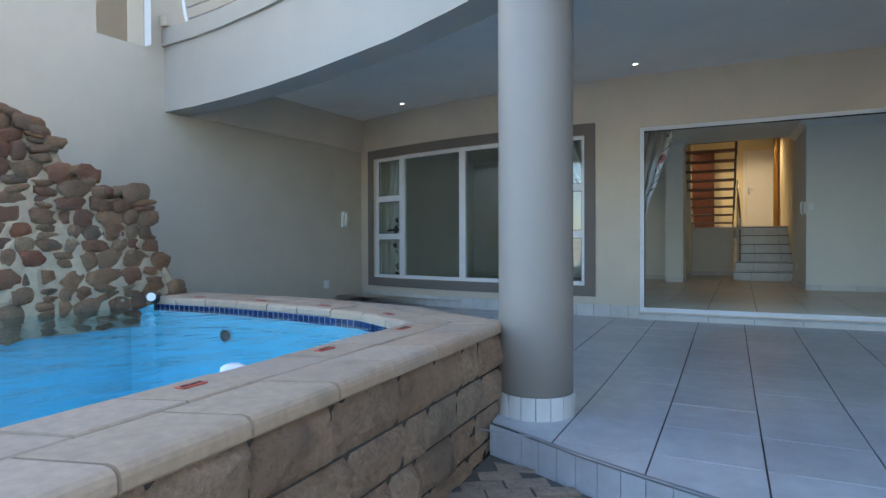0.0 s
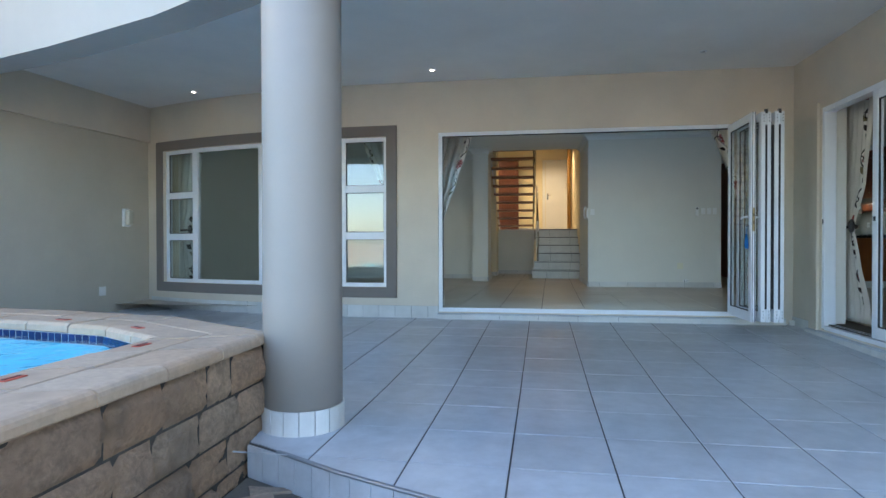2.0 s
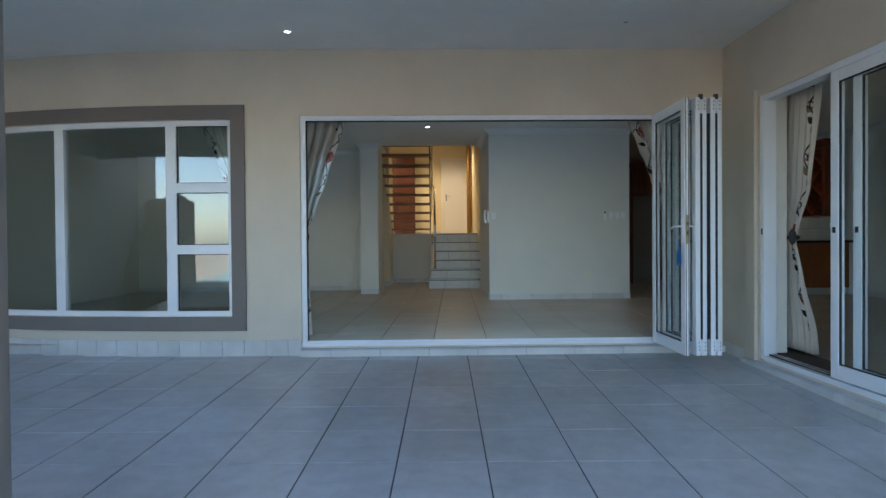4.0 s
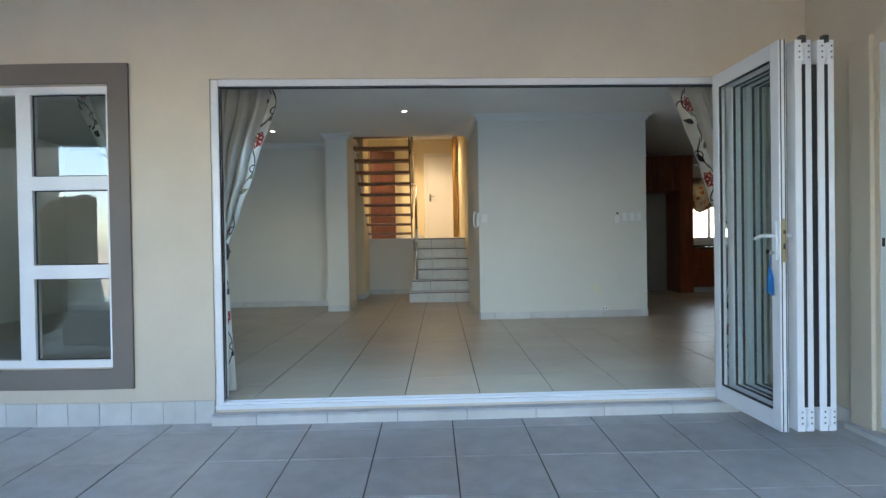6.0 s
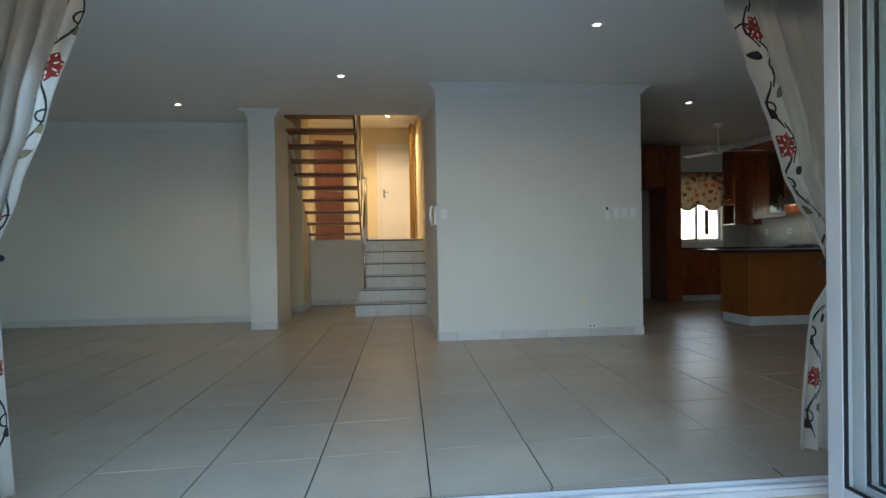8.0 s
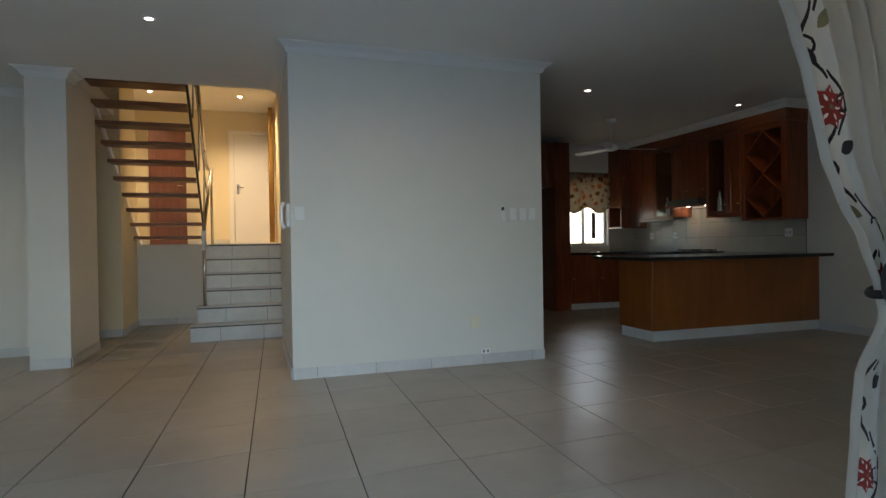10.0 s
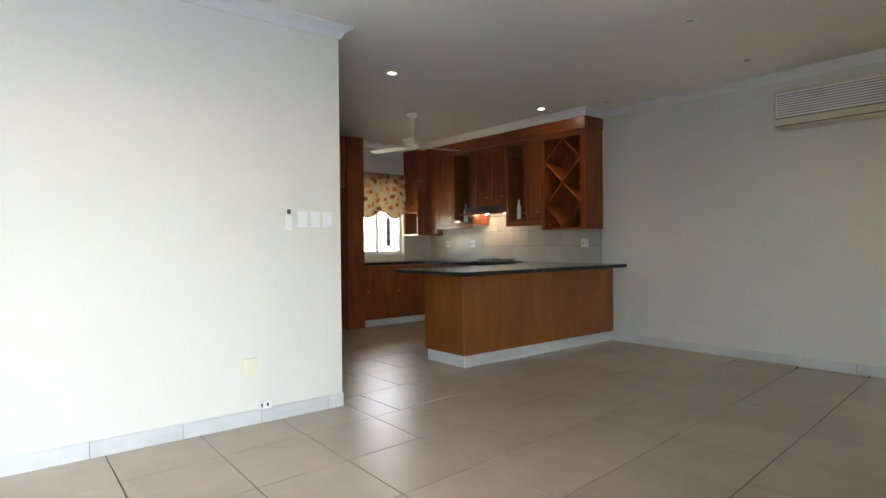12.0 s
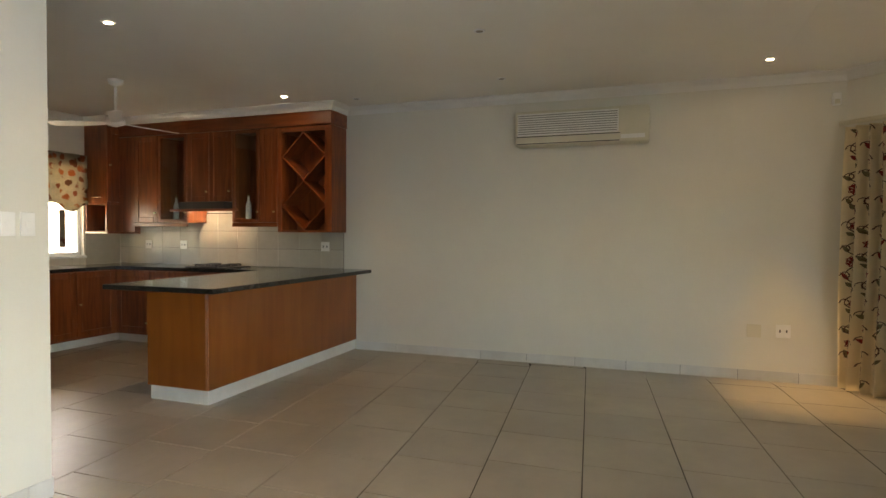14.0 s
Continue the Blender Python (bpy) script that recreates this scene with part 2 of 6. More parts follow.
M_PRINT_OLIVE = surface("olive leaf print", (0.20, 0.17, 0.085), 0.9, big=20, small=300, vary=0.2, relief=0.1)
M_PRINT_BROWN = surface("brown vine print", (0.13, 0.06, 0.03), 0.9, big=20, small=300, vary=0.2, relief=0.1)
M_GOLD = surface("gold curtain cloth", (0.50, 0.30, 0.075), 0.8, big=3, small=200, vary=0.15, relief=0.2)
M_YELLOW = surface("warm yellow wall", (0.78, 0.68, 0.45), 0.7, big=0.8, small=80, vary=0.04, relief=0.1)
M_BLUE = plain("blue thread", (0.02, 0.16, 0.42), 0.8)
M_REDTAG = plain("red marker plate", (0.50, 0.09, 0.05), 0.5)
M_LAMP_ON = glow("lit lamp lens", (1.0, 0.86, 0.62), 7.0)
M_LAMP_OFF = plain("unlit lamp lens", (0.5, 0.48, 0.42), 0.2)


# ---- building helpers ----
def place_of(ob):
    v = Vector((0, 0, 0))
    while ob:
        v += ob.matrix_basis.translation
        ob = ob.parent
    return v


def mesh_from(bm, name, material):
    me = bpy.data.meshes.new(name)
    bm.to_mesh(me)
    bm.free()
    for m in material if isinstance(material, (list, tuple)) else [material]:
        me.materials.append(m)
    return me


def part(name, bm, material, parent, label="", smooth=False, local=False):
    """One mesh under a thing or a part; the bmesh is in world places unless local."""
    if not local:
        bmesh.ops.translate(bm, vec=-place_of(parent), verts=bm.verts)
    if smooth:
        for f in bm.faces:
            f.smooth = True
    ob = new(name, mesh_from(bm, name, material))
    ob.parent = parent
    return tagged(ob, label) if label else ob


def piece(name, me, parent, place, rz=0.0, rx=0.0, ry=0.0, scale=None):
    ob = new(name, me)
    ob.parent = parent
    ob.matrix_basis = pose(*(Vector(place) - place_of(parent)), rx, ry, rz)
    if scale:
        ob.scale = scale
    return ob


def thing(name, place, label, category, group="", kind=""):
    ob = new(name)
    ob.empty_display_size = 0.1
    ob.matrix_basis = Matrix.Translation(place)
    return tagged(ob, label, category, group, kind)


def setting(name, bm, material, label, category, smooth=False):
    if smooth:
        for f in bm.faces:
            f.smooth = True
    return tagged(new(name, mesh_from(bm, name, material)), label, category, "", "structure")


def solo(name, bm, material, place, label, category, group="", smooth=False):
    """A thing of one mesh, its origin at its place."""
    bmesh.ops.translate(bm, vec=-Vector(place), verts=bm.verts)
    if smooth:
        for f in bm.faces:
            f.smooth = True
    ob = new(name, mesh_from(bm, name, material))
    ob.matrix_basis = Matrix.Translation(place)
    return tagged(ob, label, category, group)


def box(bm, x0, x1, y0, y1, z0, z1, bevel=0.0, seg=2, m=None):
    r = bmesh.ops.create_cube(bm, size=1.0)
    vs = r["verts"]
    bmesh.ops.scale(bm, vec=(x1 - x0, y1 - y0, z1 - z0), verts=vs)
    bmesh.ops.translate(bm, vec=((x0 + x1) / 2, (y0 + y1) / 2, (z0 + z1) / 2), verts=vs)
    if m is not None:
        bmesh.ops.transform(bm, matrix=m, verts=vs)
    if bevel:
        es = list({e for v in vs for e in v.link_edges})
        bmesh.ops.bevel(bm, geom=es, offset=bevel, segments=seg, affect="EDGES", profile=0.5)
    return bm


def boxes(*specs, bevel=0.0, seg=2):
    bm = bmesh.new()
    for s in specs:
        box(bm, *s, bevel=bevel, seg=seg)
    return bm


def prism(bm, pts, z0, z1):
    lo = [bm.verts.new((x, y, z0)) for x, y in pts]
    hi = [bm.verts.new((x, y, z1)) for x, y in pts]
    fs = [bm.faces.new(lo[::-1]), bm.faces.new(hi)]
    n = len(pts)
    for i in range(n):
        fs.append(bm.faces.new((lo[i], lo[(i + 1) % n], hi[(i + 1) % n], hi[i])))
    bmesh.ops.recalc_face_normals(bm, faces=fs)
    return bm


def rod(bm, a, b, r0, r1=None, n=12, caps=True):
    a, b = Vector(a), Vector(b)
    r1 = r0 if r1 is None else r1
    q = (b - a).to_track_quat("Z", "Y").to_matrix()
    rings = []
    for p, r in ((a, r0), (b, r1)):
        rings.append([bm.verts.new(p + q @ Vector((r * math.cos(2 * math.pi * i / n), r * math.sin(2 * math.pi * i / n), 0))) for i in range(n)])
    for i in range(n):
        f = bm.faces.new((rings[0][i], rings[0][(i + 1) % n], rings[1][(i + 1) % n], rings[1][i]))
        f.smooth = True
    if caps:
        bm.faces.new(rings[0][::-1])
        bm.faces.new(rings[1])
    return bm


def tube(bm, pts, r, n=10):
    pts = [Vector(p) for p in pts]
    rings = []
    for i, p in enumerate(pts):
        d = (pts[min(i + 1, len(pts) - 1)] - pts[max(i - 1, 0)]).normalized()
        q = d.to_track_quat("Z", "Y").to_matrix()
        rings.append([bm.verts.new(p + q @ Vector((r * math.cos(2 * math.pi * k / n), r * math.sin(2 * math.pi * k / n), 0))) for k in range(n)])
    for a, b in zip(rings, rings[1:]):
        for k in range(n):
            f = bm.faces.new((a[k], a[(k + 1) % n], b[(k + 1) % n], b[k]))
            f.smooth = True
    bm.faces.new(rings[0][::-1])
    bm.faces.new(rings[-1])
    return bm


def lathe(bm, x, y, prof, n=32):
    """prof: rows of (radius, z)."""
    rings = [[bm.verts.new((x + r * math.cos(2 * math.pi * k / n), y + r * math.sin(2 * math.pi * k / n), z)) for k in range(n)] for r, z in prof]
    for a, b in zip(rings, rings[1:]):
        for k in range(n):
            f = bm.faces.new((a[k], a[(k + 1) % n], b[(k + 1) % n], b[k]))
            f.smooth = True
    bm.faces.new(rings[0][::-1])
    bm.faces.new(rings[-1])
    return bm


class Path:
    """A level line that walls, sills and copings follow; s is the way along it, left is positive offset."""

    def __init__(self, pts):
        self.p = [Vector(p) for p in pts]
        self.s = [0.0]
        for a, b in zip(self.p, self.p[1:]):
            self.s.append(self.s[-1] + (b - a).length)
        self.length = self.s[-1]
        self.n = []
        for i in range(len(self.p)):
            ds = [(self.p[j + 1] - self.p[j]).normalized() for j in (i - 1, i) if 0 <= j < len(self.p) - 1]
            n = sum((Vector((-d.y, d.x)) for d in ds), Vector((0, 0)))
            n.normalize()
            k = max(0.35, n.dot(Vector((-ds[0].y, ds[0].x))))
            self.n.append(n / k)

    def at(self, s, off=0.0):
        s = min(max(s, 0.0), self.length)
        for i in range(len(self.p) - 1):
            if s <= self.s[i + 1] + 1e-9:
                f = (s - self.s[i]) / (self.s[i + 1] - self.s[i])
                return self.p[i].lerp(self.p[i + 1], f) + self.n[i].lerp(self.n[i + 1], f) * off
        return self.p[-1] + self.n[-1] * off

    def cuts(self, a, b):
        return [a] + [s for s in self.s if a + 1e-4 < s < b - 1e-4] + [b]

    def slab(self, bm, a, b, o0, o1, z0, z1):
        """A bar along the line from a to b, between two offsets and two heights."""
        rings = []
        for s in self.cuts(a, b):
            p, q = self.at(s, o0), self.at(s, o1)
            rings.append([bm.verts.new((p.x, p.y, z0)), bm.verts.new((q.x, q.y, z0)), bm.verts.new((q.x, q.y, z1)), bm.verts.new((p.x, p.y, z1))])
        fs = [bm.faces.new(rings[0]), bm.faces.new(rings[-1][::-1])]
        for r, t in zip(rings, rings[1:]):
            for k in range(4):
                fs.append(bm.faces.new((r[k], t[k], t[(k + 1) % 4], r[(k + 1) % 4])))
        bmesh.ops.recalc_face_normals(bm, faces=fs)
        return bm

    def wall(self, bm, o0, o1, z0, z1, openings=(), a=0.0, b=None):
        """A wall with openings (s0, s1, z0, z1) that go through it."""
        b = self.length if b is None else b
        ss = sorted({a, b, *[v for o in openings for v in o[:2]]})
        for s0, s1 in zip(ss, ss[1:]):
            mid = (s0 + s1) / 2
            holes = sorted([o[2:] for o in openings if o[0] < mid < o[1]])
            z = z0
            for h0, h1 in holes:
                if h0 > z + 1e-4:
                    self.slab(bm, s0, s1, o0, o1, z, h0)
                z = h1
            if z < z1 - 1e-4:
                self.slab(bm, s0, s1, o0, o1, z, z1)
        return bm

    def sweep(self, bm, prof, a=0.0, b=None):
        """Carry an outline of (offset, z) along the line."""
        b = self.length if b is None else b
        rings = []
        for s in self.cuts(a, b):
            rings.append([])
            for o, z in prof:
                p = self.at(s, o)
                rings[-1].append(bm.verts.new((p.x, p.y, z)))
        n = len(prof)
        fs = [bm.faces.new(rings[0]), bm.faces.new(rings[-1][::-1])]
        for r, t in zip(rings, rings[1:]):
            for k in range(n):
                fs.append(bm.faces.new((r[k], t[k], t[(k + 1) % n], r[(k + 1) % n])))
        bmesh.ops.recalc_face_normals(bm, faces=fs)
        return bm


# ---- plan ----
TERRACE, PAVING, CEIL_OUT, CEIL_IN = -0.17, -0.33, 2.78, 2.80
COPING, WATER = 0.35, 0.268
FRONT_Y, WALL_T = 9.33, 0.25
ARC_R = 10.0
ARC_END = math.asin(0.387)
front_pts = [(-0.5 - ARC_R * math.sin(ARC_END * (1 - i / 16)), FRONT_Y + ARC_R - ARC_R * math.cos(ARC_END * (1 - i / 16))) for i in range(17)]
front_pts += [(4.25, FRONT_Y)]
FRONT = Path(front_pts)
ARC_L = FRONT.s[16]


def front_s(x):
    """Way along the front wall at x."""
    return ARC_L + 0.5 + x if x > -0.5 else ARC_L - ARC_R * math.asin((-0.5 - x) / ARC_R)


DOOR_X0, DOOR_X1, DOOR_H = 0.035, 3.95, 2.16
WIN_X0, WIN_X1, WIN_Z0, WIN_Z1 = -4.05, -0.61, 0.27, 2.13

# ---- ground ----
bm = bmesh.new()
HX0, HX1, HY0, HY1 = -4.15, -0.72, 0.4, 5.0
for x0, x1, y0, y1 in ((-400, HX0, -600, 120), (HX1, 400, -600, 120), (HX0, HX1, -600, HY0), (HX0, HX1, 6.2, 120)):
    vs = [bm.verts.new(p) for p in ((x0, y0, PAVING - 0.05), (x1, y0, PAVING - 0.05), (x1, y1, PAVING - 0.05), (x0, y1, PAVING - 0.05))]
    bm.faces.new(vs)
ground = setting("ground", bm, M_YARD, "sandy bedding and distant ground around the house", "ground")

# ---- terrace: slab with a curved front ----
EDGE = [(-0.252, 5.045), (0.0, 4.92), (0.3, 4.755), (0.6, 4.62), (0.95, 4.475), (1.4, 4.32), (2.0, 4.15), (2.8, 3.98), (4.25, 3.8)]


def edge_y(x):
    for (xa, ya), (xb, yb) in zip(EDGE, EDGE[1:]):
        if x <= xb:
            return ya + (yb - ya) * (x - xa) / (xb - xa)
    return EDGE[-1][1]


POOLBACK = [(-0.34, 5.30), (-0.8, 5.60), (-1.25, 5.87), (-1.75, 6.02), (-2.43, 6.06), (-3.1, 5.97), (-3.6, 5.80)]
terrace_outline = [(-5.2, 10.6), (-5.2, 5.8)] + [(x, y + 0.02) for x, y in POOLBACK[::-1]] + EDGE + [(4.25, 9.7), (-0.5, 9.7), (-2.5, 9.9)]
bm = prism(bmesh.new(), terrace_outline, PAVING - 0.3, TERRACE - 0.006)
terrace = setting("floor_terrace", bm, M_GROUT, "covered terrace of pale grey ceramic tiles", "floor")

# ---- house walls ----
# Wall tops above the balcony are unseen; 8.4 m gives the terrace its shade.
bm = bmesh.new()
FRONT.wall(bm, 0.0, WALL_T, PAVING - 0.2, 8.4, [(front_s(WIN_X0), front_s(WIN_X1), WIN_Z0, WIN_Z1), (front_s(DOOR_X0), front_s(DOOR_X1), -0.02, DOOR_H)], b=front_s(4.05))
wall_front = setting("wall_front", bm, M_PLASTER, "taupe plastered front wall, bowed at the window", "wall")

bm = bmesh.new()
FRONT.wall(bm, WALL_T + 0.002, WALL_T + 0.022, 0.0, CEIL_IN, [(front_s(WIN_X0), front_s(WIN_X1), WIN_Z0, WIN_Z1), (front_s(DOOR_X0), front_s(DOOR_X1), -0.02, DOOR_H)], b=front_s(4.05))
setting("wall_front_inside", bm, M_WALL, "pale cream indoor plaster around the folding door", "wall")

SIDE = Path([(4.05, 9.58), (4.05, 2.0)])
S_SL0, S_SL1 = 9.58 - 8.70, 9.58 - 6.70
bm = bmesh.new()
SIDE.wall(bm, 0.0, 0.22, PAVING - 0.2, 8.4, [(S_SL0, S_SL1, -0.06, 2.17)])
wall_side = setting("wall_side", bm, M_PLASTER, "taupe plastered wall beside the terrace with a sliding door", "wall")

LEFT = Path([(-4.99, 4.3), (-4.74, 6.7), (-4.36, 10.25)])
bm = bmesh.new()
LEFT.wall(bm, 0.0, 0.3, PAVING - 0.2, 9.0, [(1.66, 2.16, 2.94, 5.5)])
wall_left = setting("wall_left", bm, M_PLASTER_WHITE, "tall plastered boundary wall with a high opening", "wall")
BEAMLINE = Path([(-4.675, 6.75), (-4.30, 10.2)])
bm = bmesh.new()
BEAMLINE.slab(bm, 0, BEAMLINE.length, -0.0, 0.09, 2.28, CEIL_OUT)
setting("beam_left", bm, M_PLASTER, "taupe plastered beam along the boundary wall", "beam")

# ---- balcony above the terrace ----
FASCIA = Path([(-4.75, 6.69), (-4.2, 6.63), (-3.67, 6.53), (-2.98, 6.36), (-2.4, 6.18), (-1.9, 6.0), (-1.25, 5.76), (-0.68, 5.48), (-0.2, 5.22), (0.4, 4.92), (1.2, 4.55), (2.2, 4.2), (4.2, 3.8)])
bm = bmesh.new()
FASCIA.slab(bm, 0, FASCIA.length, 0.0, 0.27, 2.28, 3.0)
balcony_beam = setting("balcony_fascia", bm, M_FASCIA, "deep curved plastered balcony edge beam", "beam")
bm = bmesh.new()
FASCIA.slab(bm, 0, FASCIA.length, -0.035, 0.25, 3.004, 3.19)
setting("balcony_upstand", bm, M_FASCIA, "rounded plastered upstand along the balcony edge", "trim")
inner = [tuple(FASCIA.at(s, 0.27)) for s in np.linspace(0, FASCIA.length, 30)]
bm = prism(bmesh.new(), inner + [(4.05, 9.34), (-0.5, 9.34)] + [tuple(FRONT.at(s, 0.01)) for s in np.linspace(ARC_L, 0, 12)], CEIL_OUT, CEIL_OUT + 0.2)
setting("ceiling_terrace", bm, M_SOFFIT, "smooth painted ceiling over the terrace", "ceiling")

# ---- living room shell ----
bm = bmesh.new()
prism(bm, [*[tuple(FRONT.at(s_, 0.13)) for s_ in np.linspace(0, ARC_L, 10)], (4.10, 9.43), (4.10, 6.0), (9.5, 6.0), (9.5, 17.75), (0.2, 17.75), (-4.7, 17.75), (-4.7, 10.3)], -0.25, -0.006)
floor_in = setting("floor_living", bm, M_GROUT_IN, "cream ceramic tile floor, slightly glossy", "floor")
bm = boxes((4.06, 9.2, 6.0, 9.55, CEIL_IN, CEIL_IN + 0.15), (-5.2, 9.2, 9.551, 14.95, CEIL_IN, CEIL_IN + 0.15), (-5.2, 0.27, 14.951, 17.6, CEIL_IN, CEIL_IN + 0.15), (2.42, 9.2, 14.951, 17.6, CEIL_IN, CEIL_IN + 0.15))
setting("ceiling_living", bm, M_CEIL, "off-white painted living room ceiling", "ceiling")

RX = 8.48
bm = boxes((2.215, 4.54, 13.39, 13.58, 0, CEIL_IN))
wall_mid = setting("wall_middle", bm, M_WALL, "pale cream free-standing partition wall", "wall")
bm = boxes((2.315, 2.415, 13.581, 19.9, 0, 4.2))
setting("wall_stair", bm, M_YELLOW, "warm cream wall beside the stairs", "wall")
bm = boxes((2.215, 2.315, 13.581, 15.2, 0, CEIL_IN))
setting("wall_stair_end", bm, M_WALL, "pale cream wall return beside the stairs", "wall")
bm = boxes((-5.0, -0.065, 15.57, 15.75, 0, CEIL_IN))
setting("wall_back_left", bm, M_WALL, "pale cream back wall of the living room", "wall")
bm = boxes((-0.065, 0.27, 14.7, 15.75, 0, CEIL_IN))
setting("wall_pier", bm, M_WALL, "pale cream wall pier beside the stairs", "wall")
bm = boxes((0.05, 0.33, 16.7, 17.73, 0, 5.4))
setting("wall_pier_back", bm, M_YELLOW, "warm cream wall end under the stair flight", "wall")
bm = boxes((-3.0, 0.05, 16.9, 17.05, 0, CEIL_IN))
setting("wall_passage", bm, M_WALL, "pale cream wall of the side passage", "wall")
bm = boxes((-4.75, -4.6, 10.3, 17.7, 0, CEIL_IN))
setting("wall_room_left", bm, M_WALL, "pale cream end wall of the living room", "wall")
bm = boxes((RX, RX + 0.2, 8.9, 17.55, 0, CEIL_IN))
setting("wall_right", bm, M_WALL, "pale cream kitchen and dining wall", "wall")
BAY = Path([(RX, 8.9), (6.7, 7.1), (4.28, 6.3)])
bm = BAY.wall(bmesh.new(), 0.0, 0.2, 0, CEIL_IN, [(0.55, 2.2, 0.1, 2.1)])
setting("wall_bay", bm, M_WALL, "pale cream angled bay wall with a curtained window", "wall")
KY = 17.35
KWALL = Path([(2.42, KY), (RX, KY)])
bm = KWALL.wall(bmesh.new(), 0.0, 0.2, 0, CEIL_IN, [(7.0 - 2.42, 7.93 - 2.42, 1.05, 2.2)])
setting("wall_kitchen", bm, M_WALL, "pale cream kitchen wall with a window", "wall")

# upper hall behind the stairs
bm = boxes((-1.2, 2.315, 17.73, 19.9, 0.9, 1.16))
landing = setting("floor_landing", bm, M_TILE_IN, "pale tiled upper landing", "floor")
bm = boxes((0.331, 1.26, 17.73, 17.85, 0.0, 0.9), (0.331, 1.26, 17.715, 17.73, 0.0, 1.165))
setting("wall_landing", bm, M_WALL, "pale plastered wall below the landing", "wall")
bm = Path([(-1.2, 19.75), (2.315, 19.75)]).wall(bmesh.new(), 0.0, 0.15, 1.16, 5.4)
setting("wall_hall", bm, M_YELLOW, "warm yellow hall wall", "wall")
bm = boxes((-1.35, -1.2, 16.9, 19.9, 0.9, 5.4))
setting("wall_hall_left", bm, M_YELLOW, "warm yellow hall end wall", "wall")
bm = boxes((-1.35, 2.42, 17.55, 19.9, 3.6, 3.7))
setting("ceiling_hall", bm, M_CEIL, "off-white hall ceiling", "ceiling")
bm = boxes((-1.35, 2.42, 14.9, 17.55, 5.4, 5.5))
setting("ceiling_stair", bm, M_CEIL, "high ceiling above the stairs", "ceiling")
bm = boxes((-0.065, 2.42, 14.80, 14.95, CEIL_IN + 0.151, 5.4), (-0.2, -0.066, 14.8, 17.6, CEIL_IN + 0.151, 5.4), (2.42, 2.5, 14.8, 17.6, CEIL_IN + 0.151, 5.4))
setting("wall_stairwell", bm, M_YELLOW, "upper walls of the stairwell", "wall")
# Unseen walls and roof, added so the house blocks sun and sky light.
bm = boxes((-5.6, 9.6, 9.6, 9.8, CEIL_IN + 0.2, 8.4), (-5.6, 2.5, 20.0, 20.2, 0, 8.4), (2.501, 2.6, 17.56, 20.2, 0, 8.4), (2.601, 9.5, 17.36, 17.55, CEIL_IN + 0.16, 8.4), (9.3, 9.5, 2.0, 17.359, -0.3, 8.4), (-5.6, -5.4, 10.3, 20.2, -0.3, 8.4), (4.28, 9.3, 2.0, 2.2, -0.3, 8.4))
setting("wall_outer", bm, M_PLASTER, "unseen outer walls added to close the house and cast its shade", "wall")
bm = boxes((-5.6, 2.6, 9.4, 20.2, 8.4, 8.6), (2.601, 9.6, 9.4, 17.6, 8.4, 8.6), (4.0, 9.6, 2.0, 9.399, 8.4, 8.6))
setting("roof", bm, M_PLASTER, "unseen flat roof added to close the house against light", "roof")

# ---- pool shell ----
bm = bmesh.new()
POOLIN = [(-0.73, 0.4), (-0.73, 5.02), (-1.28, 5.34), (-2.07, 5.50), (-2.73, 5.58), (-3.5, 5.56), (-3.66, 5.45), (-3.92, 4.4), (-4.1, 0.4)]
lo = [bm.verts.new((x, y, -1.1)) for x, y in POOLIN]
hi = [bm.verts.new((x, y, COPING - 0.06 if x > -3.6 else 0.22)) for x, y in POOLIN]
bm.faces.new(lo)
for i in range(len(POOLIN)):
    bm.faces.new((lo[i], hi[i], hi[(i + 1) % len(POOLIN)], lo[(i + 1) % len(POOLIN)]))
bmesh.ops.recalc_face_normals(bm, faces=bm.faces[:])
pool = setting("pool_basin", bm, M_POOL, "bright blue plastered swimming pool basin", "pool")

# Unseen eaves, added to keep the sun out of the kitchen window.
bm = boxes((2.7, 9.6, 17.56, 19.7, 2.96, 3.1))
setting("eaves_back", bm, M_FASCIA, "unseen eaves added to keep sun off the kitchen window", "eaves")

bm = boxes((-7.4, -7.2, 4.4, 14.0, PAVING - 0.2, 7.5))
setting("wall_neighbour", bm, M_PLASTER_WHITE, "plain plastered neighbouring wall", "wall")
# White coat stands in for sunlight on the reveal of the high opening.
bm = boxes((-4.80, -4.50, 6.462, 6.466, 2.945, 5.4))
bmesh.ops.transform(bm, matrix=pose(-4.77, 6.464, 0, 0, 0, -6) @ pose(4.62, -6.464, 0), verts=bm.verts)
setting("trim_opening", bm, M_WHITE, "reveal of the high wall opening, white in place of sunlight", "trim")

# ---- column on the terrace ----
COL = (-0.09, 5.35)
column = thing("column", (*COL, TERRACE), "round smooth taupe-grey column with a tiled foot", "column")
part("shaft", lathe(bmesh.new(), *COL, [(0.212, TERRACE), (0.212, 0.5), (0.211, 1.5), (0.212, 2.6)], 48), M_COLUMN, column)
for i in range(17):
    a = 2 * math.pi * i / 17
    b_ = bmesh.new()
    k, half = 4, math.pi / 17 - 0.011
    pts = [(COL[0] + r * math.cos(a + half * (2 * j / k - 1)), COL[1] + r * math.sin(a + half * (2 * j / k - 1))) for r, js in ((0.212, range(k + 1)), (0.222, range(k, -1, -1))) for j in js]
    part("foot_tile", prism(b_, pts, TERRACE, TERRACE + 0.125), M_SKIRT, column)

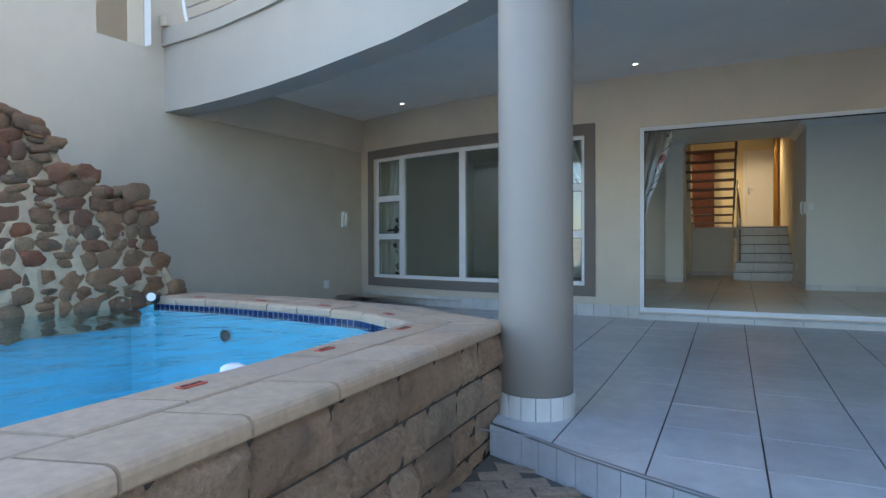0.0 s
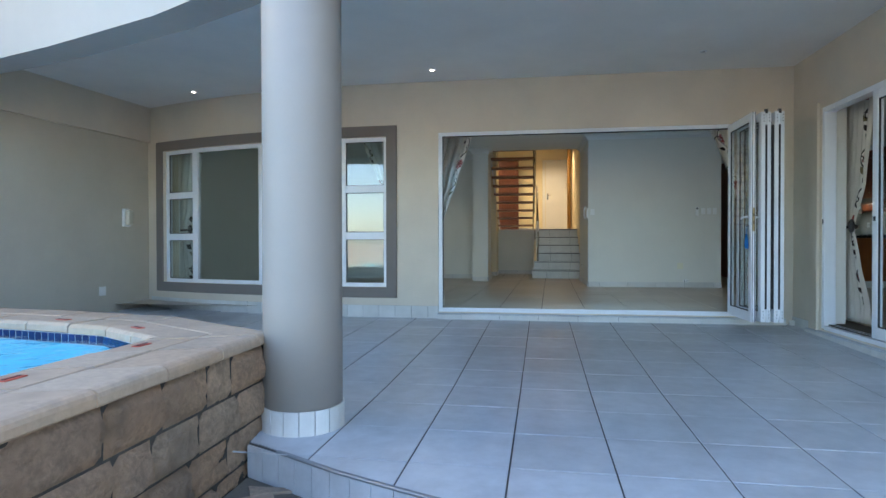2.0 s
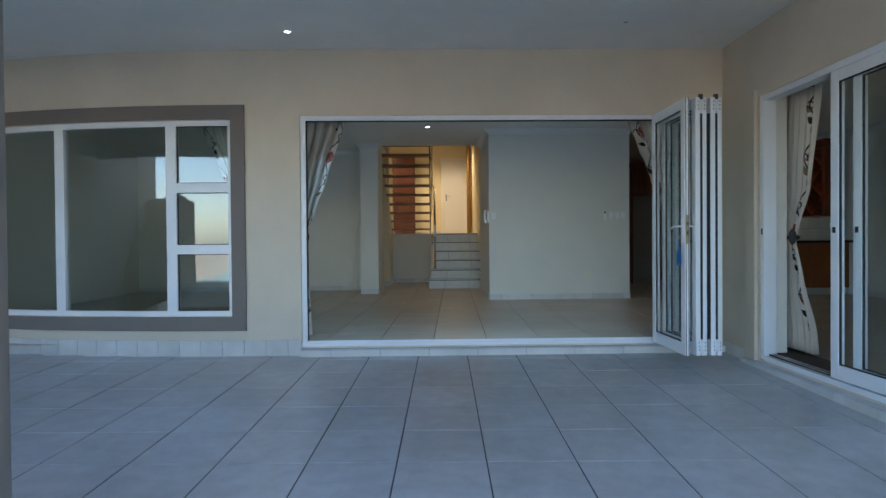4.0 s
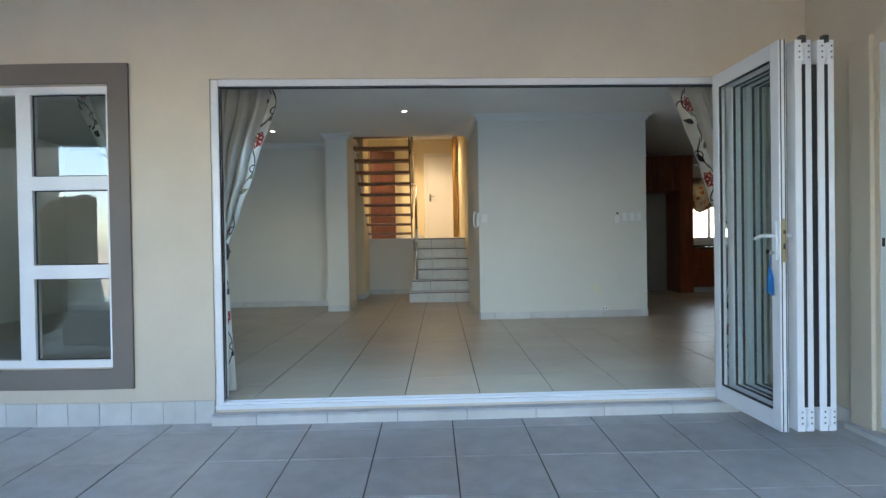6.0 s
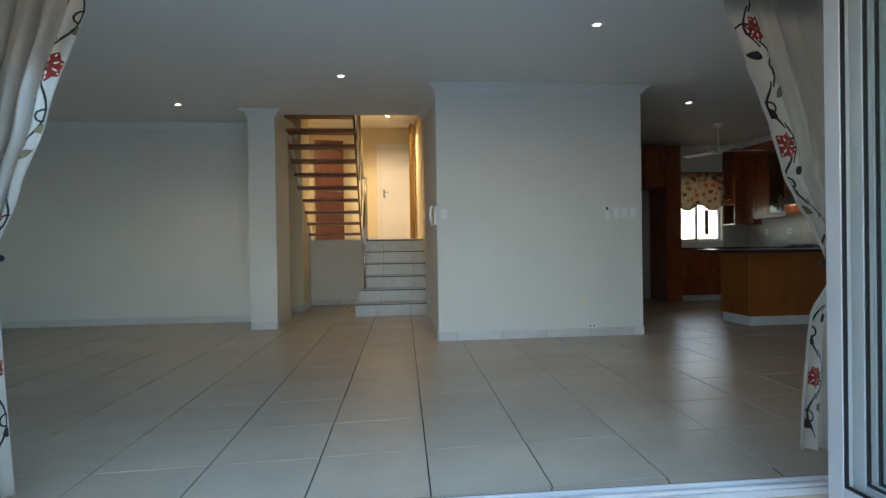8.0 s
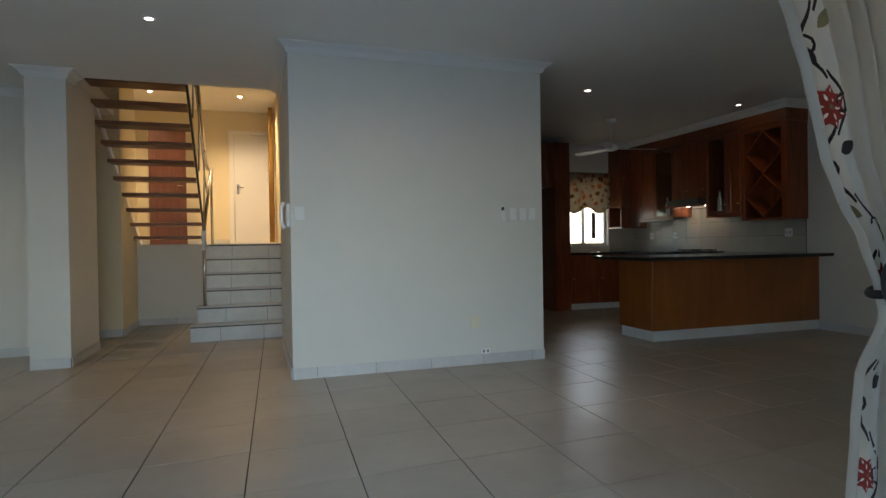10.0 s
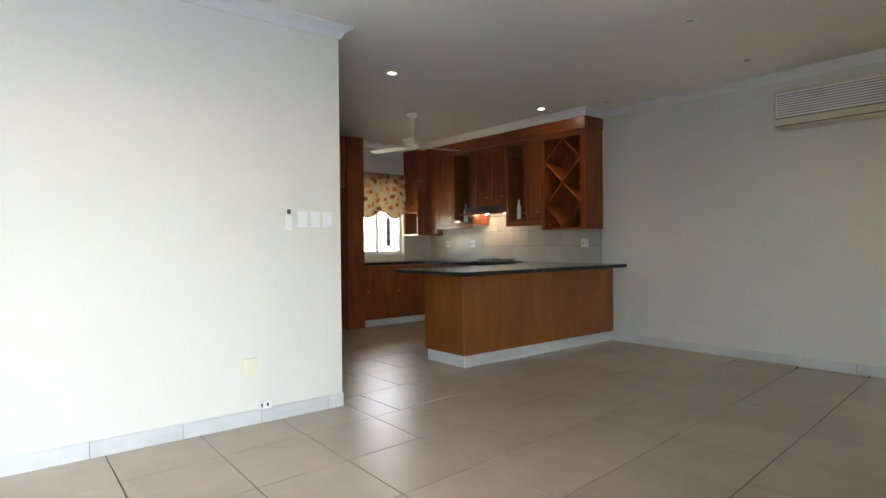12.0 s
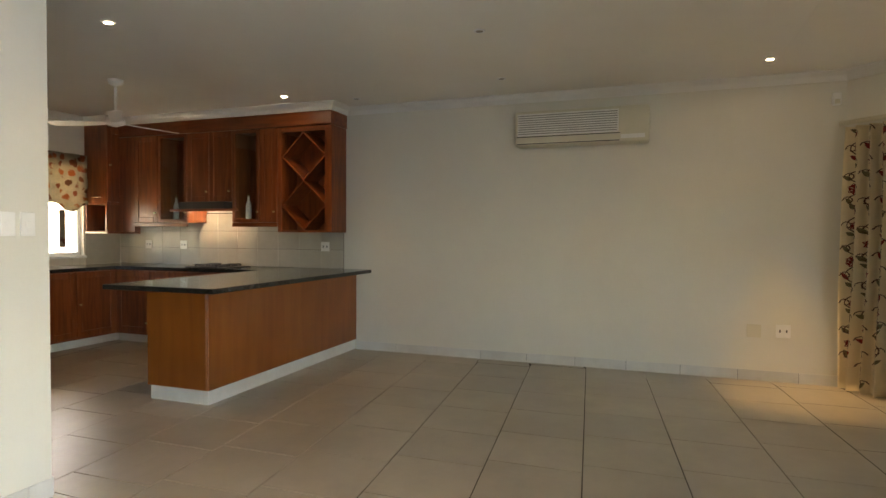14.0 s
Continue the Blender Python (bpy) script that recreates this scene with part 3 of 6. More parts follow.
# ---- pool: coping, split block wall, waterline, water ----
POOL = Path([(-0.735, 0.6), (-0.735, 5.0), (-1.28, 5.33), (-2.07, 5.49), (-2.73, 5.57), (-3.5, 5.56)])
CORNER_S = POOL.s[1]
pool_wall = tagged(new("pool_wall", mesh_from(POOL.slab(bmesh.new(), 0, POOL.length, -0.012, -0.455, PAVING - 0.1, COPING - 0.012), "pool_wall", M_JOINT)), "raised pool wall of split tan blocks under paver coping", "pool wall", "", "structure")
rng = random.Random(4)


def coping_row(o0, o1, nose, step, s_from, s_to, tag_every):
    s, k = s_from, 0
    while s < s_to - 0.05:
        e = min(s + step * rng.uniform(0.92, 1.08), s_to)
        h = COPING + rng.uniform(-0.003, 0.003)
        if nose:
            prof = [(o0, h - 0.062), (o0, h - 0.006), (o0 - 0.006, h), (o1 + 0.03, h), (o1 + 0.014, h - 0.005), (o1 + 0.004, h - 0.016), (o1, h - 0.03), (o1, h - 0.056), (o1 + 0.006, h - 0.064)]
        else:
            prof = [(o0 + 0.012, h - 0.055), (o0 + 0.012, h - 0.02), (o0, h - 0.006), (o0 - 0.012, h), (o1 + 0.005, h), (o1, h - 0.006), (o1, h - 0.055)]
        cb = POOL.sweep(bmesh.new(), prof, s + 0.005, e - 0.005)
        for f_ in cb.faces:
            f_.smooth = False
        me = mesh_from(cb, "coping_stone", M_COPING)
        piece("coping_stone", me, pool_wall, (0, 0, 0))
        if tag_every and k % tag_every == 0:
            p, q = POOL.at((s + e) / 2, o0 - 0.09), POOL.at((s + e) / 2 + 0.1, o0 - 0.09)
            ang = math.degrees(math.atan2(q.y - p.y, q.x - p.x))
            bm = boxes((-0.048, 0.048, -0.02, 0.02, 0, 0.004), bevel=0.001, seg=1)
            tg = thing("depth_marker", (p.x, p.y, h + 0.0005), "small worn red marker plate glued on the pool coping", "marker", "markers on the pool coping")
            tg.matrix_basis = pose(p.x, p.y, h + 0.0005, 0, 0, ang)
            part("plate", bm, M_REDTAG, tg, local=True)
            part("lettering_bar", boxes((-0.04, -0.012, -0.006, 0.006, 0.0045, 0.006), (-0.004, 0.016, -0.007, 0.005, 0.0045, 0.006), (0.024, 0.041, -0.005, 0.007, 0.0045, 0.006)), M_BLACK, tg, "dark bars of worn lettering", local=True)
        s, k = e, k + 1


coping_row(0.0, -0.225, False, 0.33, 0.0, POOL.length, 2)
coping_row(-0.232, -0.485, True, 0.36, 0.0, POOL.length, 0)


def split_block(s0, s1, z0, z1, off, depth):
    """A block with a hewn, uneven face, on the outside of the pool wall."""
    bm = bmesh.new()
    nu, nv = max(4, int((s1 - s0) / 0.028)), 6
    grid = []
    for j in range(nv + 1):
        row = []
        for i in range(nu + 1):
            u, v = i / nu, j / nv
            s, z = s0 + (s1 - s0) * u, z0 + (z1 - z0) * v
            rim = min(u, 1 - u, 1) * (s1 - s0), min(v, 1 - v) * (z1 - z0)
            o = depth * min(1.0, min(rim) / 0.012) + (0.028 * noise.noise((s * 7, z * 9, s0 * 31)) + 0.014 * noise.noise((s * 20, z * 24, s0 * 17))) * (1 if min(rim) > 0 else 0)
            p = POOL.at(s, off - max(0.002, o))
            row.append(bm.verts.new((p.x, p.y, z)))
        grid.append(row)
    for a, b in zip(grid, grid[1:]):
        for i in range(nu):
            bm.faces.new((a[i], a[i + 1], b[i + 1], b[i])).smooth = (i * 7 + int(s0 * 50)) % 3 > 0
    bmesh.ops.recalc_face_normals(bm, faces=bm.faces[:])
    p = POOL.at((s0 + s1) / 2, off + 0.02)
    q = POOL.at((s0 + s1) / 2, off - 0.5)
    f = bm.faces[0]
    f.normal_update()
    if f.normal.dot(Vector((q.x - p.x, q.y - p.y, 0))) < 0:
        bmesh.ops.reverse_faces(bm, faces=bm.faces[:])
    piece("wall_block", mesh_from(bm, "wall_block", M_BLOCK), pool_wall, (0, 0, 0))


for c, (z0, z1) in enumerate(((0.090, 0.283), (-0.094, 0.084), (-0.276, -0.10), (-0.36, -0.282))):
    s = -0.1 * c
    while s < CORNER_S + 0.55:
        e = s + rng.choice((0.2, 0.3, 0.34, 0.38, 0.42))
        split_block(max(0, s) + 0.005, min(e, CORNER_S + 0.6) - 0.005, z0 + 0.001, z1 - 0.001, -0.452, rng.uniform(0.022, 0.042))
        s = e

for i in range(int((POOL.length - CORNER_S) / 0.056)):
    s = CORNER_S + 0.02 + i * 0.056
    for z0, z1 in ((COPING - 0.115, COPING - 0.062),):
        piece("waterline_tile", mesh_from(POOL.slab(bmesh.new(), s, s + 0.048, 0.0, 0.006, z0, z1), "waterline_tile", M_MOSAIC), pool_wall, (0, 0, 0))
bm = POOL.slab(bmesh.new(), CORNER_S - 2.5, POOL.length, -0.01, 0.003, COPING - 0.12, COPING - 0.06)
part("waterline_grout", bm, plain("pale grout", (0.55, 0.58, 0.6), 0.8), pool_wall)

m, t, b = nodes_of("pool water")
t.nodes.remove(b)
tr, gl, mx = (t.nodes.new(k) for k in ("ShaderNodeBsdfTransparent", "ShaderNodeBsdfGlossy", "ShaderNodeMixShader"))
tr.inputs[0].default_value = (0.80, 0.95, 0.99, 1)
gl.inputs["Roughness"].default_value = 0.02
nz = tex(t, "ShaderNodeTexNoise", 3.2, 3.0, 0.5, "World")
nb = bump(t, nz.outputs[0], 0.55, 0.06)
t.links.new(nb, gl.inputs["Normal"])
t.links.new(mirror_share(t, 0.02, 0.8, nb).outputs[0], mx.inputs[0])
t.links.new(tr.outputs[0], mx.inputs[1])
t.links.new(gl.outputs[0], mx.inputs[2])
t.links.new(mx.outputs[0], t.nodes["Material Output"].inputs[0])
M_WATER = m
bm = bmesh.new()
bm.faces.new([bm.verts.new((x, y, WATER)) for x, y in POOLIN])
water = setting("water", bm, M_WATER, "clear still blue pool water", "water")
water.visible_shadow = False

bm = lathe(bmesh.new(), -0.90, 3.84, [(0.02, WATER - 0.01), (0.045, WATER + 0.0), (0.052, WATER + 0.02), (0.049, WATER + 0.038), (0.03, WATER + 0.048), (0.0001, WATER + 0.05)], 24)
floater = solo("chlorine_floater", bm, M_WHITEPLASTIC, (-0.90, 3.84, WATER), "round white plastic floating dispenser at the pool edge", "pool floater", smooth=True)
light_t = thing("pool_spotlight", (-3.42, 5.50, 0.32), "small black spotlight on the rock beside the pool", "spotlight")
bm = bmesh.new()
rod(bm, (-3.47, 5.54, 0.33), (-3.40, 5.44, 0.36), 0.038, 0.045, 16)
part("housing", bm, M_BLACK, light_t)
part("lens", rod(bmesh.new(), (-3.401, 5.442, 0.36), (-3.397, 5.437, 0.361), 0.036, 0.036, 16), M_WHITEPLASTIC, light_t, "pale glass lens")
part("bracket", rod(bmesh.new(), (-3.44, 5.51, 0.24), (-3.44, 5.51, 0.335), 0.012), M_BLACK, light_t)
bm = lathe(bmesh.new(), 0, 0, [(0.04, 0.0), (0.048, 0.02), (0.025, 0.03), (0.0001, 0.034)], 16)
bmesh.ops.transform(bm, matrix=pose(-2.68, 5.55, 0.07, 90, 0, 0), verts=bm.verts)
solo("pool_inlet", bm, M_BLACK, (-2.68, 5.56, 0.07), "dark round water inlet in the pool wall", "inlet", smooth=True)

# ---- rock feature behind the pool ----
ROCKTOP = [(3.6, 1.75), (4.2, 1.82), (4.48, 1.86), (4.68, 1.86), (4.86, 1.76), (4.97, 1.6), (5.0, 1.44), (5.15, 1.43), (5.24, 1.26), (5.52, 1.30), (5.60, 1.0), (5.70, 0.78), (5.79, 0.5), (5.82, 0.1)]
rng = random.Random(11)


def rock_top(y):
    for (ya, za), (yb, zb) in zip(ROCKTOP, ROCKTOP[1:]):
        if y <= yb:
            return za + (zb - za) * max(0, y - ya) / (yb - ya)
    return 0.0


def rock_x(y, z):
    return -3.80 + 0.20 * (y - 4.5) - 0.13 * max(0.0, z - 0.2) + 0.05 * noise.noise((y * 2.2, z * 2.2, 3.0))


bm = bmesh.new()
cols = []
ys = np.linspace(3.6, 5.88, 48)
for y in ys:
    top = max(rock_top(y), rock_top(y - 0.07)) - 0.015 + 0.03 * noise.noise((y * 7, 0, 5))
    zs = np.linspace(0.1, max(top, 0.12), 26)
    cols.append([bm.verts.new((rock_x(y, z) + 0.02 * noise.noise((y * 14, z * 14, 0)) - 0.10 * (j / 25) ** 6, y, z)) for j, z in enumerate(zs)] + [bm.verts.new((-4.8, y, max(top, 0.0) - 0.05))])
for a, b in zip(cols, cols[1:]):
    for j in range(len(a) - 1):
        bm.faces.new((a[j], b[j], b[j + 1], a[j + 1]))
bm.faces.new([*cols[-1], bm.verts.new((-4.8, 5.88, -0.3))])
bmesh.ops.recalc_face_normals(bm, faces=bm.faces[:])
rock = thing("rock_waterfall", (-4.2, 4.8, 0.0), "stepped water feature of brown fieldstones in pale mortar", "rock wall")
part("mortar_body", bm, M_MORTAR, rock)
rock_meshes = []
for k in range(10):
    bm = bmesh.new()
    bmesh.ops.create_icosphere(bm, subdivisions=2, radius=1.0)
    for v in bm.verts:
        d = v.co.normalized()
        v.co = Vector([math.copysign(abs(c) ** 0.62, c) for c in d]) * (1 + 0.42 * noise.noise(d * 1.5 + Vector((k * 7.3, 0, 0))) + 0.14 * noise.noise(d * 3.8 + Vector((k * 5.1, 2, 0))))
    for f in bm.faces:
        f.smooth = True
    rock_meshes.append(mesh_from(bm, "field_stone", M_ROCK))
z = 0.10
while z < 1.9:
    h = rng.uniform(0.085, 0.15)
    y = 3.7 + rng.uniform(0, 0.2)
    while y < 5.80:
        w = rng.uniform(0.10, 0.26)
        yc, zc = y + w / 2, z + h / 2 + 0.035 * noise.noise((y * 2.5, z * 2.5, 9.0))
        if zc + h * 0.3 < max(rock_top(yc), rock_top(yc - 0.07)):
            cells = [(yc, zc, w, h)]
            if rng.random() < 0.22:
                cells = [(yc, zc + h * 0.26, w * 0.9, h * 0.46), (yc + rng.uniform(-0.02, 0.02), zc - h * 0.26, w * rng.uniform(0.6, 0.9), h * 0.44)]
            for cy_, cz_, cw_, ch_ in cells:
                k = rng.uniform(0.92, 1.12)
                piece("field_stone", rng.choice(rock_meshes), rock, (rock_x(cy_, cz_) - 0.026, cy_, cz_), 0, rng.uniform(-16, 16), rng.uniform(-8, 8), (rng.uniform(0.03, 0.048), cw_ / 2 * k * 1.12, ch_ / 2 * k * 1.12))
        y += w
    z += h
for y in np.linspace(4.2, 5.8, 22):
    z = rock_top(y)
    piece("field_stone", rng.choice(rock_meshes), rock, (rock_x(y, z) - 0.05, y, z - 0.035), 0, rng.uniform(-30, 30), 0, (0.06, rng.uniform(0.05, 0.1), rng.uniform(0.035, 0.055)))

# ---- window in the bowed wall ----
S0, S1 = front_s(WIN_X0), front_s(WIN_X1)
bm = bmesh.new()
T = 0.13
FRONT.slab(bm, S0 - T, S1 + T, -0.022, 0.0, WIN_Z1, WIN_Z1 + T)
FRONT.slab(bm, S0 - T, S1 + T, -0.022, 0.0, WIN_Z0 - T, WIN_Z0)
FRONT.slab(bm, S0 - T, S0, -0.022, 0.0, WIN_Z0, WIN_Z1)
FRONT.slab(bm, S1, S1 + T, -0.022, 0.0, WIN_Z0, WIN_Z1)
setting("trim_window", bm, M_TRIM, "dark taupe raised plaster band around the window", "trim")
window = tagged(new("window_1"), "white aluminium window with large fixed panes and small side panes", "window", "", "structure")
CW = 0.60
mid = (S0 + S1) / 2
bars_v = [S0, S0 + CW, mid, S1 - CW, S1]


def win_bar(a, b, z0, z1, name="window_frame", o=0.05, d=0.06):
    part(name, FRONT.slab(bmesh.new(), a, b, o, o + d, z0, z1), M_WHITE, window)


win_bar(S0, S1, WIN_Z0, WIN_Z0 + 0.05)
win_bar(S0, S1, WIN_Z1 - 0.05, WIN_Z1)
for i, s in enumerate(bars_v):
    w0, w1 = (0, 0.05) if i == 0 else (-0.05, 0) if i == 4 else (-0.05, 0.05)
    win_bar(s + w0, s + w1, WIN_Z0 + 0.05, WIN_Z1 - 0.05)
zr = [WIN_Z0 + 0.05 + (WIN_Z1 - WIN_Z0 - 0.1) * k / 3 for k in range(4)]
for a, b in ((S0 + 0.05, S0 + CW - 0.05), (S1 - CW + 0.05, S1 - 0.05)):
    for z in zr[1:3]:
        win_bar(a, b, z - 0.045, z + 0.045)
    for k in range(3):
        z0, z1 = zr[k] + (0.045 if k else 0), zr[k + 1] - (0.045 if k < 2 else 0)
        g = part("pane", FRONT.slab(bmesh.new(), a, b, 0.078, 0.084, z0, z1), M_GLASS, window)
        g.visible_shadow = False
        for q0, q1, y0, y1 in ((a, a + 0.008, z0, z1), (b - 0.008, b, z0, z1), (a, b, z0, z0 + 0.008), (a, b, z1 - 0.008, z1)):
            part("gasket", FRONT.slab(bmesh.new(), q0, q1, 0.07, 0.077, y0, y1), M_BLACK, window)
for a, b in ((S0 + CW + 0.05, mid - 0.05), (mid + 0.05, S1 - CW - 0.05)):
    g = part("pane", FRONT.slab(bmesh.new(), a, b, 0.078, 0.084, WIN_Z0 + 0.05, WIN_Z1 - 0.05), M_GLASS, window)
    g.visible_shadow = False

# ---- folding door ----
door = tagged(new("door_1"), "white aluminium folding door, folded open to one side", "door", "", "structure")
FY = 9.345
part("door_frame", boxes((DOOR_X0, DOOR_X0 + 0.05, FY, FY + 0.08, 0.0, DOOR_H), bevel=0.003), M_WHITE, door)
part("door_frame", boxes((DOOR_X1 - 0.05, DOOR_X1, FY, FY + 0.08, 0.0, DOOR_H), bevel=0.003), M_WHITE, door)
part("door_frame", boxes((DOOR_X0 + 0.05, DOOR_X1 - 0.05, FY, FY + 0.08, DOOR_H - 0.045, DOOR_H), bevel=0.003), M_WHITE, door)
for dy in (0.02, 0.055):
    part("track_slot", boxes((DOOR_X0 + 0.05, DOOR_X1 - 0.05, FY + dy - 0.006, FY + dy + 0.006, DOOR_H - 0.05, DOOR_H - 0.045)), M_BLACK, door)
    part("track_slot", boxes((DOOR_X0 + 0.05, DOOR_X0 + 0.054, FY + dy - 0.008, FY + dy + 0.008, 0.03, DOOR_H - 0.05)), M_BLACK, door)
part("sill_track", boxes((DOOR_X0 + 0.0, DOOR_X1, FY - 0.013, FY + 0.085, -0.063, 0.008), (DOOR_X0 + 0.05, DOOR_X1 - 0.05, FY + 0.005, FY + 0.02, 0.008, 0.022), (DOOR_X0 + 0.05, DOOR_X1 - 0.05, FY + 0.06, FY + 0.075, 0.008, 0.022)), M_WHITE, door)
PZ0, PZ1, PW, PT = 0.03, 2.10, 0.69, 0.042
PY = 9.13


def sheet_x(x, y0, y1, z0, z1):
    bm = bmesh.new()
    bm.faces.new([bm.verts.new(p_) for p_ in ((x, y0, z0), (x, y1, z0), (x, y1, z1), (x, y0, z1))])
    return bm


def leaf(x, first):
    sub = part("leaf", boxes((x, x + PT, PY - PW, PY - PW + 0.075, PZ0, PZ1), (x, x + PT, PY - 0.075, PY, PZ0, PZ1), (x, x + PT, PY - PW + 0.076, PY - 0.076, PZ0, PZ0 + 0.1), (x, x + PT, PY - PW + 0.076, PY - 0.076, PZ1 - 0.085, PZ1), bevel=0.004), M_WHITE, door)
    g = part("glass_pane", sheet_x(x + 0.02, PY - PW + 0.07, PY - 0.07, PZ0 + 0.095, PZ1 - 0.08), M_GLASS_DOOR, sub)
    g.visible_shadow = False
    for y0, y1, z0, z1 in ((PY - PW + 0.075, PY - PW + 0.083, PZ0 + 0.1, PZ1 - 0.085), (PY - 0.083, PY - 0.075, PZ0 + 0.1, PZ1 - 0.085), (PY - PW + 0.083, PY - 0.083, PZ0 + 0.1, PZ0 + 0.108), (PY - PW + 0.083, PY - 0.083, PZ1 - 0.093, PZ1 - 0.085)):
        part("gasket", boxes((x + 0.004, x + 0.017, y0, y1, z0, z1)), M_BLACK, sub)
    return sub


LX = [3.295, 3.385, 3.433, 3.507, 3.555]
for k, x in enumerate(LX):
    lf = leaf(x, k == 0)
    if k == 0:
        part("edge_seal", boxes((x + 0.008, x + 0.013, PY - PW - 0.002, PY - PW + 0.001, PZ0, PZ1), (x + 0.03, x + 0.035, PY - PW - 0.002, PY - PW + 0.001, PZ0, PZ1)), M_BLACK, lf)
        part("lock_plate", boxes((x + 0.012, x + 0.03, PY - PW - 0.004, PY - PW - 0.0005, 0.93, 1.16), bevel=0.001, seg=1), M_BRASS, lf, "worn metal lock plate")
        part("lock_keep", boxes((x + 0.016, x + 0.026, PY - PW - 0.007, PY - PW - 0.0045, 1.0, 1.03), (x + 0.016, x + 0.026, PY - PW - 0.007, PY - PW - 0.0045, 1.08, 1.1)), M_BLACK, lf)
        for sx in (-1, 1):
            xs = x - 0.008 if sx < 0 else x + PT
            part("handle_plate", boxes((xs, xs + 0.008, PY - PW + 0.02, PY - PW + 0.05, 0.94, 1.15), bevel=0.003), M_WHITE, lf)
            bm = bmesh.new()
            x1 = x - 0.045 if sx < 0 else x + PT + 0.045
            rod(bm, (xs, PY - PW + 0.035, 1.07), (x1, PY - PW + 0.035, 1.07), 0.009)
            tube(bm, [(x1, PY - PW + 0.03, 1.07), (x1, PY - PW + 0.07, 1.072), (x1, PY - PW + 0.11, 1.067), (x1, PY - PW + 0.15, 1.055)], 0.009)
            part("lever_handle", bm, M_WHITE, lf)
for x in (3.43, 3.553):
    for z in (PZ0 + 0.03, 1.2, PZ1 - 0.11):
        if z != 1.2:
            hg = part("hinge", boxes((x - 0.035, x + 0.037, PY - PW - 0.006, PY - PW - 0.0005, z, z + 0.09), bevel=0.002, seg=1), M_WHITE, door)
            part("hinge_knuckle", rod(bmesh.new(), (x + 0.001, PY - PW - 0.009, z), (x + 0.001, PY - PW - 0.009, z + 0.09), 0.007), M_WHITE, hg)
            for dx in (-0.024, 0.026):
                for dz in (0.015, 0.045, 0.075):
                    part("screw", rod(bmesh.new(), (x + dx, PY - PW - 0.008, z + dz), (x + dx, PY - PW - 0.0055, z + dz), 0.0045, n=8), M_BLACK, hg)
    part("hinge_pin", rod(bmesh.new(), (x + 0.001, PY - PW - 0.003, PZ1 - 0.02), (x + 0.001, PY - PW - 0.003, PZ1 + 0.02), 0.012), M_DARKMETAL, door)
    part("roller", boxes((x - 0.012, x + 0.014, PY - PW + 0.0, PY - PW + 0.03, PZ1, PZ1 + 0.025)), M_DARKMETAL, door)
for x0, x1 in ((3.427, 3.433), (3.549, 3.555), (3.475, 3.507)):
    part("rubber_seal", boxes((x0 - (0.004 if x1 - x0 < 0.01 else -0.004), x1 + (0.004 if x1 - x0 < 0.01 else -0.004), PY - PW + 0.001, PY - PW + 0.02, PZ0 + 0.13, PZ1 - 0.13)) if x1 - x0 > 0.01 else boxes((x0 - 0.006, x1 + 0.006, PY - PW - 0.003, PY - PW + 0.0, PZ0 + 0.13, PZ1 - 0.13)), M_BLACK, door)
tassel = thing("key_tassel", (3.272, PY - PW + 0.035, 0.93), "bright blue thread tassel hanging from the door key", "tassel")
bm = bmesh.new()
rg = random.Random(3)
for k in range(26):
    a = rg.uniform(0, 6.28)
    r = 0.016 * rg.random() ** 0.5
    tube(bm, [(3.262 + 0.3 * r * math.cos(a), PY - PW + 0.035 + 0.3 * r * math.sin(a), 0.90), (3.262 + r * math.cos(a), PY - PW + 0.035 + r * math.sin(a), 0.84), (3.262 + 1.2 * r * math.cos(a), PY - PW + 0.035 + 1.2 * r * math.sin(a), 0.76 + rg.uniform(-0.01, 0.02))], 0.0028, 5)
part("threads", bm, M_BLUE, tassel)
part("cord", tube(bmesh.new(), [(3.287, PY - PW + 0.035, 0.985), (3.268, PY - PW + 0.035, 0.97), (3.262, PY - PW + 0.035, 0.90)], 0.003, 6), M_BLUE, tassel)
part("key", boxes((3.262, 3.293, PY - PW + 0.033, PY - PW + 0.037, 0.972, 0.99), bevel=0.001, seg=1), M_STEEL, tassel, "small steel key in the lock")

# ---- sliding door in the side wall ----
slide = tagged(new("door_2"), "white aluminium sliding door standing partly open", "door", "", "structure")
YA, YB = 6.70, 8.70
X0 = 4.055
for y0, y1, z0, z1 in ((YB - 0.05, YB, -0.05, 2.17), (YA, YA + 0.05, -0.05, 2.17)):
    part("door_frame", boxes((X0, X0 + 0.11, y0, y1, z0, z1), bevel=0.003), M_WHITE, slide)
part("door_frame", boxes((X0, X0 + 0.11, YA + 0.05, YB - 0.05, 2.12, 2.17), bevel=0.003), M_WHITE, slide)
part("sill_track", boxes((X0, X0 + 0.11, YA + 0.05, YB - 0.05, -0.06, -0.02), (X0 + 0.05, X0 + 0.06, YA + 0.05, YB - 0.05, -0.02, -0.005), (X0 + 0.09, X0 + 0.1, YA + 0.05, YB - 0.05, -0.02, -0.005)), M_WHITE, slide)
